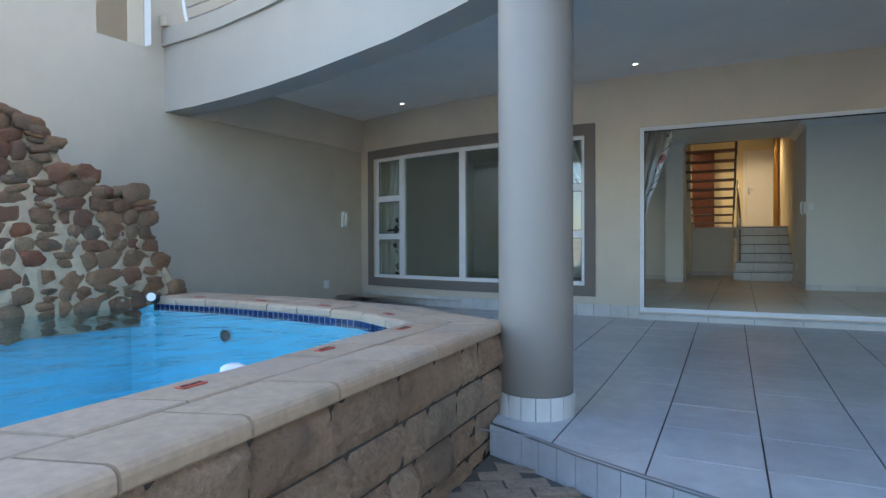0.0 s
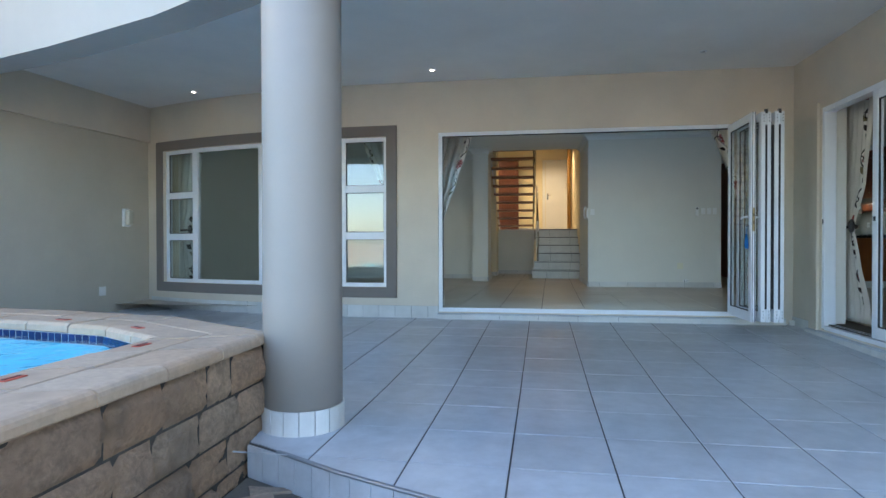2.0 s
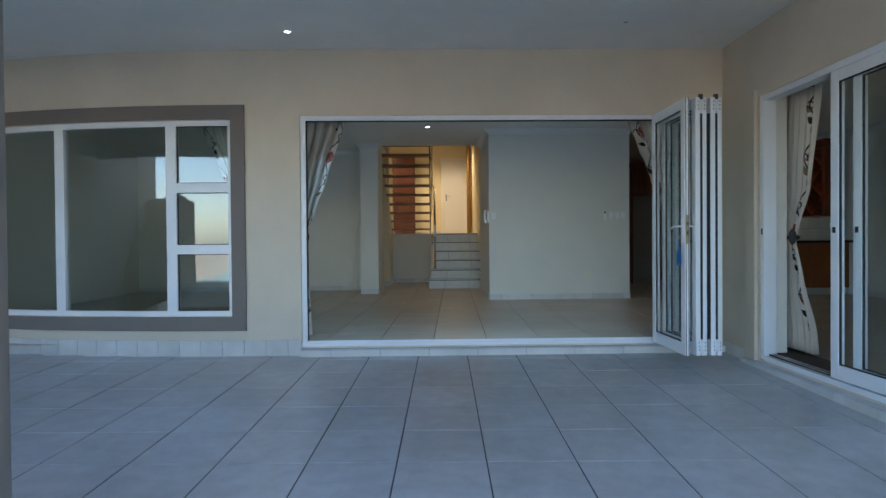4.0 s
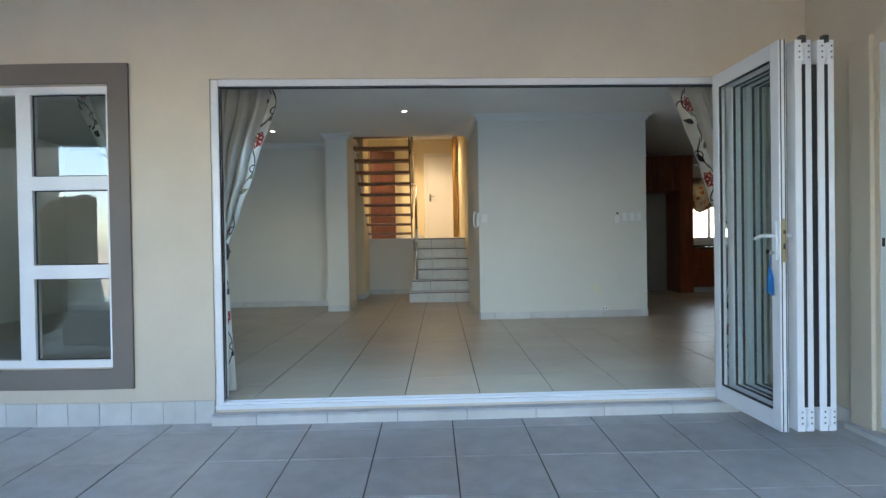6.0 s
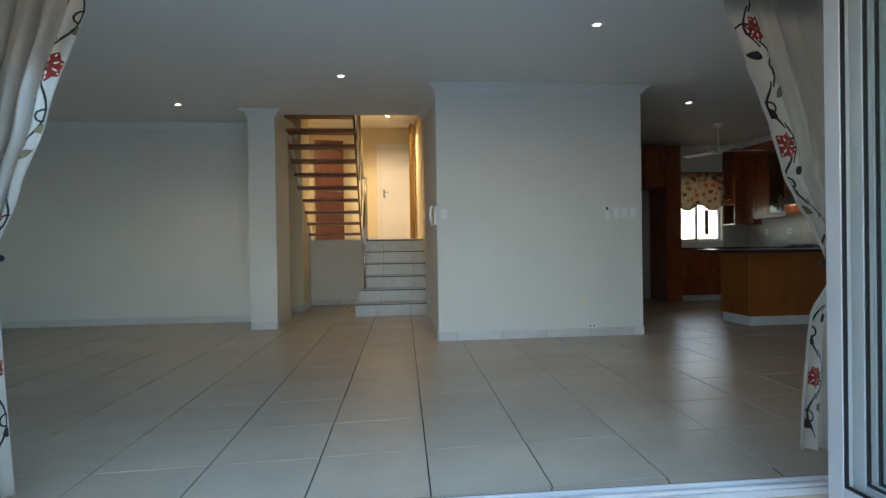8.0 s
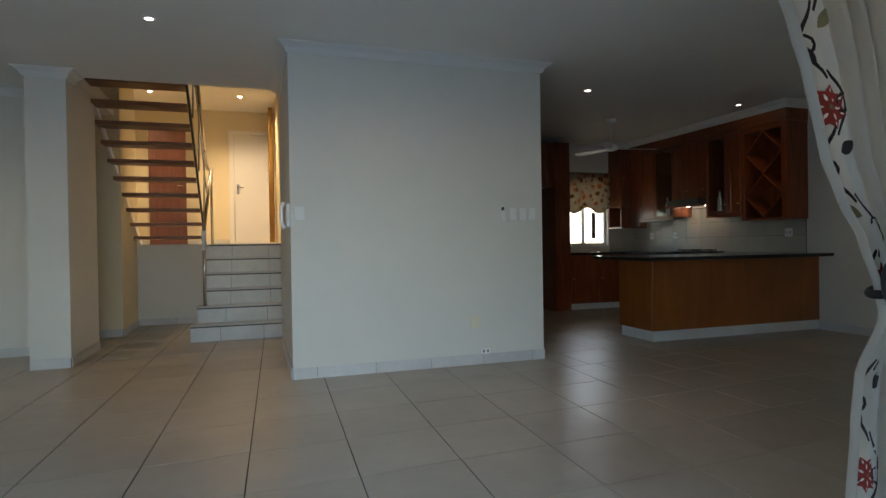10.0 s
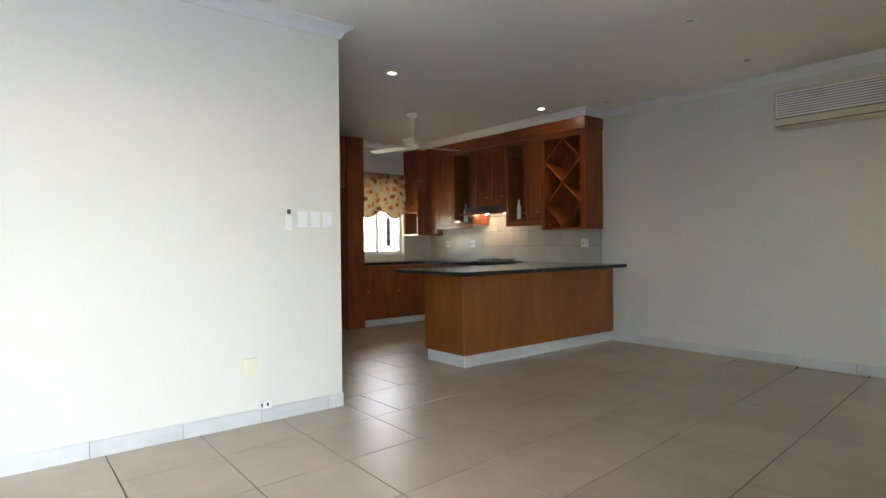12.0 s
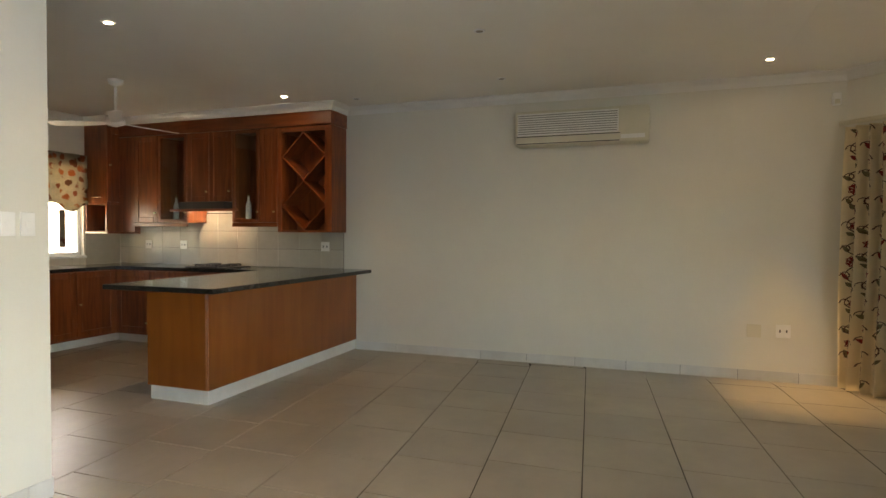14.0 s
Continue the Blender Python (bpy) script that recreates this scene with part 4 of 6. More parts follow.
for x, y0, y1, nm in ((X0 + 0.005, 6.85, 7.84, "sliding_leaf"), (X0 + 0.062, 6.76, 7.70, "fixed_leaf")):
    lf = part(nm, boxes((x, x + 0.045, y0, y0 + 0.08, -0.01, 2.12), (x, x + 0.045, y1 - 0.08, y1, -0.01, 2.12), (x, x + 0.045, y0 + 0.081, y1 - 0.081, -0.01, 0.09), (x, x + 0.045, y0 + 0.081, y1 - 0.081, 2.04, 2.12), bevel=0.004), M_WHITE, slide)
    g = part("glass_pane", sheet_x(x + 0.022, y0 + 0.075, y1 - 0.075, 0.085, 2.045), M_GLASS_DOOR, lf)
    g.visible_shadow = False
    for q0, q1, z0, z1 in ((y0 + 0.08, y0 + 0.088, 0.09, 2.04), (y1 - 0.088, y1 - 0.08, 0.09, 2.04), (y0 + 0.088, y1 - 0.088, 0.09, 0.098), (y0 + 0.088, y1 - 0.088, 2.032, 2.04)):
        part("gasket", boxes((x + 0.005, x + 0.019, q0, q1, z0, z1)), M_BLACK, lf)
    part("lock", lathe(bmesh.new(), x, y1 - 0.04, [(0.012, 1.0), (0.012, 1.04)], 12), M_BLACK, lf)
part("keeper", boxes((X0 - 0.004, X0 - 0.0005, YB - 0.035, YB - 0.015, 1.0, 1.05), bevel=0.001, seg=1), M_BLACK, slide)
bm = boxes((4.02, 4.049, YB + 0.03, YB + 0.2, TERRACE, 2.23), bevel=0.004)
setting("trim_sliding_door", bm, M_PLASTER, "plain raised plaster band beside the sliding door", "trim")

setting("trim_door_reveal", boxes((4.167, 4.271, YB - 0.02, YB - 0.002, 0.0, 2.168)), M_WALL, "cream plastered reveal inside the sliding door", "trim")

# ---- curtains ----
def lerp_rows(rows, z):
    if z >= rows[0][0]:
        return rows[0][1]
    for (za, a), (zb, b2) in zip(rows, rows[1:]):
        if z >= zb:
            f = (za - z) / (za - zb)
            f = f * f * (3 - 2 * f) * 0.5 + f * 0.5
            return a + (b2 - a) * f
    return rows[-1][1]


def curtain(label, origin, along, out, lead, rear, z0, z1, cloth_w, folds, amp, band, tie=None, seed=1, rows_n=40, density=1.0, mat=None, prints=True, name="curtain", ink=1.0, vine=None, leaves=("black", "black", "olive")):
    """Cloth hanging from z1 to z0. lead and rear: rows of (z, way along) for its two edges; prints lie within band metres of the lead edge."""
    rg = random.Random(seed)
    o, d, n = Vector(origin), Vector(along), Vector(out)
    th = thing(name, (o.x + d.x * lerp_rows(lead, z0), o.y + d.y * lerp_rows(lead, z0), z0), label, "curtain")

    def surf(u, z, lift=0.0):
        a, b2 = lerp_rows(lead, z), lerp_rows(rear, z)
        squeeze = min(1.0, abs(b2 - a) / (cloth_w * 0.45))
        w = 2 * math.pi * folds * u + 0.9 * math.sin(z * 1.7 + seed) + seed
        off = amp * (0.35 + 0.65 * squeeze) * (math.sin(w) + 0.3 * math.sin(2.3 * w + 1.0))
        p = o + d * (a + (b2 - a) * u + 0.3 * amp * math.cos(w)) + n * (off + lift)
        return Vector((p.x, p.y, z))

    bm = bmesh.new()
    nu = folds * 12
    grid = [[bm.verts.new(surf(i / nu, z)) for i in range(nu + 1)] for z in np.linspace(z1, z0, rows_n)]
    for a, b2 in zip(grid, grid[1:]):
        for i in range(nu):
            bm.faces.new((a[i], a[i + 1], b2[i + 1], b2[i])).smooth = True
    geom = bm.faces[:]
    bmesh.ops.solidify(bm, geom=geom, thickness=0.003)
    part("cloth", bm, mat or M_CLOTH, th)
    if not prints:
        return th
    inks = {"red": M_PRINT_RED, "black": M_PRINT_BLACK, "olive": M_PRINT_OLIVE, "cream": mat or M_CLOTH}

    def strip(bmk, centre, widths, lift=0.0045):
        """A printed ribbon of varying width along points (a, z) of the flat cloth."""
        prev = None
        for i, (a, z) in enumerate(centre):
            j, k = max(0, i - 1), min(len(centre) - 1, i + 1)
            t = Vector((centre[k][0] - centre[j][0], centre[k][1] - centre[j][1]))
            t.normalize()
            nrm = Vector((-t.y, t.x)) * widths[i] / 2
            row = []
            for q in (-1, 0, 1):
                zz = min(max(z + nrm.y * q, z0 + 0.005), z1 - 0.005)
                u = min(max((a + nrm.x * q) / cloth_w, 0.002), 0.998)
                row.append(bmk.verts.new(surf(u, zz, lift)))
            if prev:
                bmk.faces.new((prev[0], prev[1], row[1], row[0]))
                bmk.faces.new((prev[1], prev[2], row[2], row[1]))
            prev = row

    def petal(bmk, a, z, ang, ln, wd, lift=0.0045, k=8):
        strip(bmk, [(a + math.cos(ang) * ln * i / k, z + math.sin(ang) * ln * i / k) for i in range(k + 1)], [max(0.002, wd * math.sin(math.pi * (i / k) ** 0.8)) for i in range(k + 1)], lift)

    def leafprint(ink, a, z, ang, ln, wd):
        bmk = bmesh.new()
        petal(bmk, a, z, ang, ln, wd)
        part("leaf_print", bmk, inks[ink], th, smooth=True)

    def flower(a, z, r):
        turn = rg.uniform(0, 1)
        for ink, r0, r1, wd, n_p, lift, twist in (("red", 0.05, 1.0, 0.78, 7, 0.0045, 0.0), ("cream", 0.66, 0.86, 0.09, 7, 0.006, 0.0), ("cream", 0.30, 0.62, 0.13, 6, 0.006, 0.45), ("red", 0.0, 0.34, 0.22, 5, 0.0072, 0.2), ("olive", 0.0, 0.14, 0.12, 4, 0.0084, 0.0)):
            bmk = bmesh.new()
            for p in range(n_p):
                ang = turn + twist + p * 2 * math.pi / n_p
                petal(bmk, a + math.cos(ang) * r * r0, z + math.sin(ang) * r * r0, ang, r * (r1 - r0), r * wd, lift)
            part("flower_print", bmk, inks[ink], th, smooth=True)

    columns = max(1, int(band / 0.19))
    for cix in range(columns):
        z = z0 + rg.uniform(0.0, 0.25)
        ac = (cix + 0.5) * band / columns
        k = 0
        while z < z1 - 0.08:
            sx = 1 if (k + cix) % 2 else -1
            step = rg.uniform(0.17, 0.24) / density
            bmk = bmesh.new()
            strip(bmk, [(ac + sx * 0.055 * math.sin(math.pi * q / 10), z + step * 1.15 * q / 10) for q in range(11)], [0.012 * ink] * 11)
            strip(bmk, [(ac + sx * (0.05 + 0.045 * math.cos(q * 0.6) * (1 - q / 12)), z + step * 0.5 + 0.045 * math.sin(q * 0.6) * (1 - q / 12)) for q in range(10)], [0.011 * ink] * 10, 0.0052)
            part("vine_print", bmk, vine or M_PRINT_BLACK, th, smooth=True)
            if k % 3 == 1:
                flower(ac - sx * 0.01, z + step * 0.5, rg.uniform(0.055, 0.072) / density ** 0.5)
            else:
                leafprint(rg.choice(leaves), ac + sx * 0.03, z + step * 0.25, rg.uniform(0.3, 1.2) if sx > 0 else rg.uniform(1.9, 2.8), rg.uniform(0.09, 0.12) * ink, 0.052 * ink)
                leafprint(rg.choice(leaves), ac - sx * 0.005, z + step * 0.75, rg.uniform(1.9, 2.8) if sx > 0 else rg.uniform(0.3, 1.2), rg.uniform(0.08, 0.11) * ink, 0.048 * ink)
            z += step
            k += 1
    if tie is not None:
        a, b2 = lerp_rows(lead, tie), lerp_rows(rear, tie)
        bm = bmesh.new()
        pts = []
        for i in range(25):
            w = 2 * math.pi * i / 24
            p = o + d * ((a + b2) / 2 + (abs(b2 - a) / 2 + 0.02) * math.cos(w)) + n * ((amp + 0.03) * math.sin(w))
            pts.append((p.x, p.y, tie + 0.02 * math.cos(w)))
        tube(bm, pts, 0.014, 8)
        part("tie_back", bm, M_PRINT_BLACK, th, "dark curtain tie-back")
        bm = bmesh.new()
        bmesh.ops.create_uvsphere(bm, u_segments=16, v_segments=10, radius=1.0)
        side = 1 if b2 > a else -1
        p = o + d * (a - side * 0.012) + n * (amp + 0.01)
        bmesh.ops.transform(bm, matrix=Matrix.Translation((p.x, p.y, tie + 0.02)) @ Matrix.Diagonal((0.032, 0.022, 0.068, 1)), verts=bm.verts)
        part("holdback", bm, M_BLACK, th, "dark oval curtain holdback", smooth=True)
    return th


CY = 9.70
LEADR = [(2.35, 3.23), (2.2, 3.275), (1.9, 3.385), (1.74, 3.45), (1.6, 3.50), (1.37, 3.56), (1.23, 3.63), (1.1, 3.72), (0.95, 3.785), (0.86, 3.81), (0.68, 3.70), (0.53, 3.68), (0.2, 3.655), (0.0, 3.65)]
REARR = [(2.35, 4.12), (2.0, 4.12), (1.3, 4.1), (0.95, 4.05), (0.5, 4.1), (0.0, 4.12)]
curtain("cream curtain with red flower and vine print, tied back", (0, 9.72, 0), (1, 0, 0), (0, -1, 0), LEADR, REARR, 0.02, 2.33, 1.5, 7, 0.034, 0.27, tie=0.95, seed=3, rows_n=60, density=1.1, ink=0.85)
LEADL = [(2.35, 0.44), (2.17, 0.40), (1.6, 0.21), (1.3, 0.10), (1.03, 0.0), (0.6, 0.02), (0.0, 0.05)]
REARL = [(2.35, -0.42), (1.6, -0.42), (1.03, -0.3), (0.5, -0.38), (0.0, -0.4)]
curtain("cream curtain with flower print, tied back at the folding door", (0, CY, 0), (1, 0, 0), (0, -1, 0), LEADL, REARL, 0.02, 2.33, 1.5, 8, 0.035, 0.13, tie=1.0, seed=6, rows_n=50, ink=0.75)
# window curtains
pw0, pw1 = FRONT.at(S0 + 0.0, 0.34), FRONT.at(S1 - 0.02, 0.36)
curtain("cream flower-print curtain tied back at the bowed window", (pw1.x, pw1.y, 0), (1, 0, 0), (0, -1, 0), [(2.35, -0.42), (2.1, -0.38), (1.7, -0.22), (1.2, 0.1), (0.9, 0.12), (0.02, 0.05)], [(2.35, 0.25), (1.2, 0.25), (0.02, 0.25)], 0.02, 2.33, 1.3, 7, 0.032, 0.12, seed=8, ink=0.7)
curtain("cream flower-print curtain beside the bowed window", (pw0.x, pw0.y, 0), (0.95, -0.3, 0), (-0.3, -0.95, 0), [(2.35, 0.44), (1.9, 0.40), (1.3, 0.28), (1.0, 0.16), (0.5, 0.22), (0.02, 0.25)], [(2.35, -0.36), (1.0, -0.34), (0.02, -0.36)], 0.02, 2.33, 1.3, 6, 0.032, 0.2, tie=1.0, seed=9)
# sliding door curtain
curtain("cream flower-print curtain drawn aside at the sliding door", (4.35, 8.7, 0), (0, -1, 0), (-1, 0, 0), [(2.35, 0.36), (2.2, 0.33), (1.39, 0.21), (0.96, 0.01), (0.65, 0.10), (0.18, 0.27), (0.02, 0.29)], [(2.35, -0.2), (1.0, -0.19), (0.02, -0.2)], 0.03, 2.33, 1.1, 6, 0.022, 0.30, tie=0.96, seed=12)
# bay window curtain
bp = BAY.at(0.10, 0.0)
bd = (BAY.at(1.0) - BAY.at(0.0)).normalized()
bo = BAY.at(0.5, -0.14) - BAY.at(0.5, 0.0)
curtain("long cream curtain printed with red flowers and dark vines", (bp.x + bo.x, bp.y + bo.y, 0), (bd.x, bd.y, 0), (bo.normalized().x, bo.normalized().y, 0), [(2.4, 0.0), (0.0, -0.03)], [(2.4, 0.95), (0.0, 0.95)], 0.02, 2.28, 1.75, 9, 0.045, 1.7, seed=15, density=1.8, mat=M_CLOTH_BAY, ink=0.7, vine=M_PRINT_BROWN, leaves=("red", "olive", "olive"))
bm = bmesh.new()
p0, p1 = BAY.at(-0.0, -0.14), BAY.at(2.3, -0.14)
rod(bm, (p0.x - 0.02, p0.y - 0.02, 2.32), (p1.x, p1.y, 2.32), 0.02)
solo("curtain_rail", bm, M_CREAMPLASTIC, (p0.x, p0.y, 2.32), "cream curtain rail on the bay wall", "curtain rail")

# ---- stairs ----
RISE, RUN = 1.16 / 6, 0.268
stairs = thing("tiled_stairs", (1.8, 15.8, 0), "six pale tiled steps up to the landing", "stairs")
for k in range(6):
    x0 = 1.20 if k == 0 else 1.25 if k == 1 else 1.30
    y0 = 15.80 + k * RUN
    st = part("step", boxes((x0, 2.313, y0, 17.73 if k == 5 else y0 + RUN + 0.02, 0.0 if k == 0 else k * RISE - 0.03, (k + 1) * RISE - 0.012)), M_SKIRT, stairs)
    part("tread_nosing", boxes((x0 - 0.012, 2.313, y0 - 0.022, y0 + 0.04, (k + 1) * RISE - 0.012, (k + 1) * RISE), bevel=0.003, seg=1), M_SKIRT, st)
    part("nosing_strip", boxes((x0, 2.313, y0 - 0.004, y0 - 0.001, (k + 1) * RISE - 0.03, (k + 1) * RISE - 0.014)), M_GROUT, st, "dark line under the step edge")
    for xj in (x0 + 0.33, x0 + 0.82):
        part("tile_joint", boxes((xj, xj + 0.004, y0 - 0.0015, y0 + 0.001, k * RISE, (k + 1) * RISE - 0.03)), M_GROUT, st)
    part("tread_tile", boxes((x0, 2.313, y0 + 0.042, y0 + RUN + (0.1 if k == 5 else 0), (k + 1) * RISE - 0.0118, (k + 1) * RISE - 0.001)), M_SKIRT, st)

flight = thing("open_staircase", (0.75, 17.7, 1.16), "open-riser staircase with brown timber treads and steel rail", "staircase")
for k in range(11):
    y, z = 17.74 - 0.235 * k, 1.285 + 0.183 * k
    part("tread", boxes((0.33 - 0.013 * k, 1.23, y - 0.27, y, z - 0.045, z), bevel=0.006), M_STAIR, flight)
for xs, mm in ((1.235, M_DARKMETAL), (0.36, M_WHITE)):
    bm = bmesh.new()
    a0, a1 = (xs, 17.85, 1.16), (xs - (0.13 if xs < 1 else 0), 15.2, 3.22)
    box(bm, -0.012, 0.012, -0.035, 0.035, 0, (Vector(a1) - Vector(a0)).length, m=Matrix.Translation(a0) @ (Vector(a1) - Vector(a0)).to_track_quat("Z", "X").to_matrix().to_4x4() @ Matrix.Rotation(math.pi / 2, 4, "Z"))
    part("stringer", bm, mm, flight)
rail = thing("stair_handrail", (1.31, 16.2, 0.2), "polished steel handrail with slim posts beside the stairs", "handrail")
part("post", rod(bmesh.new(), (1.335, 16.2, RISE * 2), (1.335, 16.2, 1.30), 0.02), M_STEEL, rail)
part("post_sleeve", rod(bmesh.new(), (1.335, 16.2, 1.08), (1.335, 16.2, 1.32), 0.027), M_WHITEPLASTIC, rail, "pale sleeve at the top of the post")
part("post", rod(bmesh.new(), (1.335, 17.78, 1.16), (1.335, 17.78, 2.28), 0.02), M_STEEL, rail)
part("handrail", tube(bmesh.new(), [(1.335, 16.2, 1.32), (1.335, 17.5, 2.1), (1.335, 17.78, 2.28), (1.335, 17.95, 2.3)], 0.022), M_STEEL, rail)
part("handrail", tube(bmesh.new(), [(1.29, 17.78, 2.28), (1.28, 17.5, 2.36), (1.28, 15.3, 4.0)], 0.022), M_STEEL, rail)
for y in (17.3, 16.6, 15.9):
    zt = 2.36 + (17.5 - y) * 0.745
    part("baluster", rod(bmesh.new(), (1.262, y, 1.56 + (17.3 - y) * 0.78), (1.28, y, zt), 0.012), M_STEEL, rail)
part("wire_rail", tube(bmesh.new(), [(1.275, 17.7, 1.9), (1.275, 15.3, 3.72)], 0.008, 8), M_STEEL, rail)

# hall doors and gold curtain
brown = tagged(new("door_3"), "mahogany-brown timber door standing open in the hall", "door", "", "structure")
bm = bmesh.new()
box(bm, 0, 0.58, 0, 0.04, 0, 2.09, bevel=0.004, m=pose(0.262, 19.3, 1.165, 0, 0, 12))
part("leaf", bm, M_DOOR, brown)
for z0, z1 in ((0.15, 0.95), (1.1, 1.9)):
    bm = bmesh.new()
    box(bm, 0.1, 0.48, -0.012, -0.001, z0, z1, bevel=0.005, m=pose(0.262, 19.3, 1.165, 0, 0, 12))
    part("panel", bm, M_DOOR, brown)
bm = bmesh.new()
tube(bm, [pose(0.262, 19.3, 1.165, 0, 0, 12) @ Vector(v) for v in ((0.53, -0.001, 1.02), (0.53, -0.05, 1.02), (0.43, -0.05, 1.02))], 0.009)
part("door_handle", bm, M_STEEL, brown)
white = tagged(new("door_4"), "white painted door at the end of the hall", "door", "", "structure")
part("door_frame", boxes((1.52, 1.60, 19.70, 19.748, 1.16, 3.24), (2.30, 2.313, 19.70, 19.748, 1.16, 3.24), (1.60, 2.30, 19.70, 19.748, 3.18, 3.24), bevel=0.003), M_CORNICE, white)
part("leaf", boxes((1.61, 2.298, 19.715, 19.745, 1.17, 3.175), bevel=0.003), M_CORNICE, white)
part("door_handle", tube(bmesh.new(), [(1.67, 19.713, 2.2), (1.67, 19.67, 2.2), (1.77, 19.67, 2.2)], 0.009), M_STEEL, white)
part("lock_plate", boxes((1.65, 1.69, 19.708, 19.714, 2.08, 2.26), bevel=0.002), M_STEEL, white)
curtain("gold-brown striped curtain hanging beside the hall window", (2.24, 19.3, 0), (0, -1, 0), (-1, 0, 0), [(3.6, 0.0), (1.2, 0.0)], [(3.6, 0.5), (2.4, 0.45), (1.2, 0.55)], 1.19, 3.5, 1.0, 6, 0.035, 0.1, seed=2, mat=M_GOLD, prints=False)
inter = thing("intercom_handset", (2.20, 13.47, 1.36), "white wall intercom handset on the wall end", "intercom")
part("base", boxes((2.185, 2.2145, 13.43, 13.52, 1.27, 1.47), bevel=0.008), M_WHITEPLASTIC, inter)
part("handset", tube(bmesh.new(), [(2.17, 13.45, 1.26), (2.15, 13.45, 1.30), (2.145, 13.45, 1.37), (2.15, 13.45, 1.44), (2.17, 13.45, 1.48)], 0.018), M_WHITEPLASTIC, inter)

# ---- skirting tiles and cornices indoors ----
def skirting(name, p0, p1, h=0.095, step=0.5, side=1, z=0.0, mat=None, gap=0.004, thick=0.012, first=0.0):
    """Tiles along the foot of a wall; side: which side of the line they stand on."""
    pth = Path([p0, p1])
    pts_bm = pth.slab(bmesh.new(), 0, pth.length, 0.0, side * 0.004, z, z + h - 0.004)
    ob = setting(name, pts_bm, M_GROUT, "pale ceramic skirting tiles along the wall foot", "skirting")
    s = -first
    while s < pth.length:
        a, e = max(0, s) + gap / 2, min(s + step, pth.length) - gap / 2
        if e - a > 0.02:
            piece("skirting_tile", mesh_from(pth.slab(bmesh.new(), a, e, side * 0.004, side * thick, z, z + h), "skirting_tile", M_SKIRT), ob, (0, 0, 0))
        s += step
    return ob


skirting("baseboard_middle", (2.215, 13.39), (4.54, 13.39), side=-1, first=0.3)
skirting("baseboard_middle_end", (4.54, 13.39), (4.54, 13.58), side=-1)
skirting("baseboard_stair", (2.215, 15.2), (2.215, 13.39), side=-1)
skirting("baseboard_back", (-4.6, 15.57), (-0.065, 15.57), side=-1)
skirting("baseboard_pier", (-0.065, 14.70), (0.27, 14.70), side=-1)
skirting("baseboard_pier_side", (0.27, 14.70), (0.27, 15.75), side=-1)
skirting("baseboard_pier_back", (0.05, 16.70), (0.33, 16.70), side=-1)
skirting("baseboard_pier_inner", (0.33, 16.70), (0.33, 17.71), side=-1)
skirting("baseboard_landing", (0.331, 17.715), (1.26, 17.715), side=-1)
skirting("baseboard_right", (RX, 13.73), (RX, 8.9), side=-1)
skirting("baseboard_bay", tuple(BAY.at(0.02)), tuple(BAY.at(2.5)), side=-1)
skirting("baseboard_hall", (-1.2, 19.75), (1.5, 19.75), side=-1, z=1.16)


def cornice(name, pts, size=0.085):
    p = Path(pts)
    prof = [(0.0, CEIL_IN), (0.0, CEIL_IN - size), (-0.012, CEIL_IN - size), (-0.02, CEIL_IN - size * 0.82), (-size * 0.42, CEIL_IN - size * 0.5), (-size * 0.8, CEIL_IN - 0.02), (-size, CEIL_IN - 0.012), (-size, CEIL_IN)]
    setting(name, p.sweep(bmesh.new(), prof), M_CORNICE, "white moulded ceiling cornice", "cornice")


cornice("cornice_middle", [(2.215, 14.95), (2.215, 13.39), (4.54, 13.39), (4.54, 13.58)])
cornice("cornice_back", [(-4.6, 15.57), (-0.065, 15.57), (-0.065, 14.70), (0.27, 14.70), (0.27, 14.95)])
cornice("cornice_right", [(RX, 13.86), (RX, 8.9), tuple(BAY.at(2.5))])
cornice("cornice_kitchen", [(4.6, KY), (7.95, KY), (7.95, 16.98), (8.12, 16.98), (8.12, 13.86), (RX, 13.86)])

# ---- outside skirting tiles ----
sk = FRONT.slab(bmesh.new(), front_s(-4.3), front_s(DOOR_X0) - 0.0, -0.004, 0.0, TERRACE, TERRACE + 0.215)
ob = setting("baseboard_terrace", sk, M_GROUT, "pale square skirting tiles along the terrace wall", "skirting")
s = front_s(-4.3)
while s < front_s(DOOR_X0) - 0.02:
    e = min(s + 0.205, front_s(DOOR_X0))
    piece("skirting_tile", mesh_from(FRONT.slab(bmesh.new(), s + 0.002, e - 0.002, -0.014, -0.004, TERRACE, TERRACE + 0.218), "skirting_tile", M_SKIRT), ob, (0, 0, 0))
    s = e
TH = Path([(DOOR_X0, FRONT_Y), (4.05, FRONT_Y)])
ob = setting("threshold", TH.slab(bmesh.new(), 0, DOOR_X1 - DOOR_X0, -0.068, 0.0, TERRACE, -0.046), M_GROUT, "tiled door threshold", "threshold")
s = -0.17
while s < TH.length:
    a, e = max(0.0, s) + 0.002, min(s + 0.457, TH.length if s > DOOR_X1 - DOOR_X0 else DOOR_X1 - DOOR_X0) - 0.002
    if e - a > 0.03:
        piece("threshold_tile", mesh_from(TH.slab(bmesh.new(), a, e, -0.080, -0.069, TERRACE, -0.047), "threshold_tile", M_SKIRT), ob, (0, 0, 0))
        if e < DOOR_X1 - DOOR_X0 + 0.01:
            piece("threshold_tile", mesh_from(TH.slab(bmesh.new(), a, e, -0.080, 0.0, -0.045, -0.034), "threshold_tile", M_TILE_OUT), ob, (0, 0, 0))
    s += 0.457
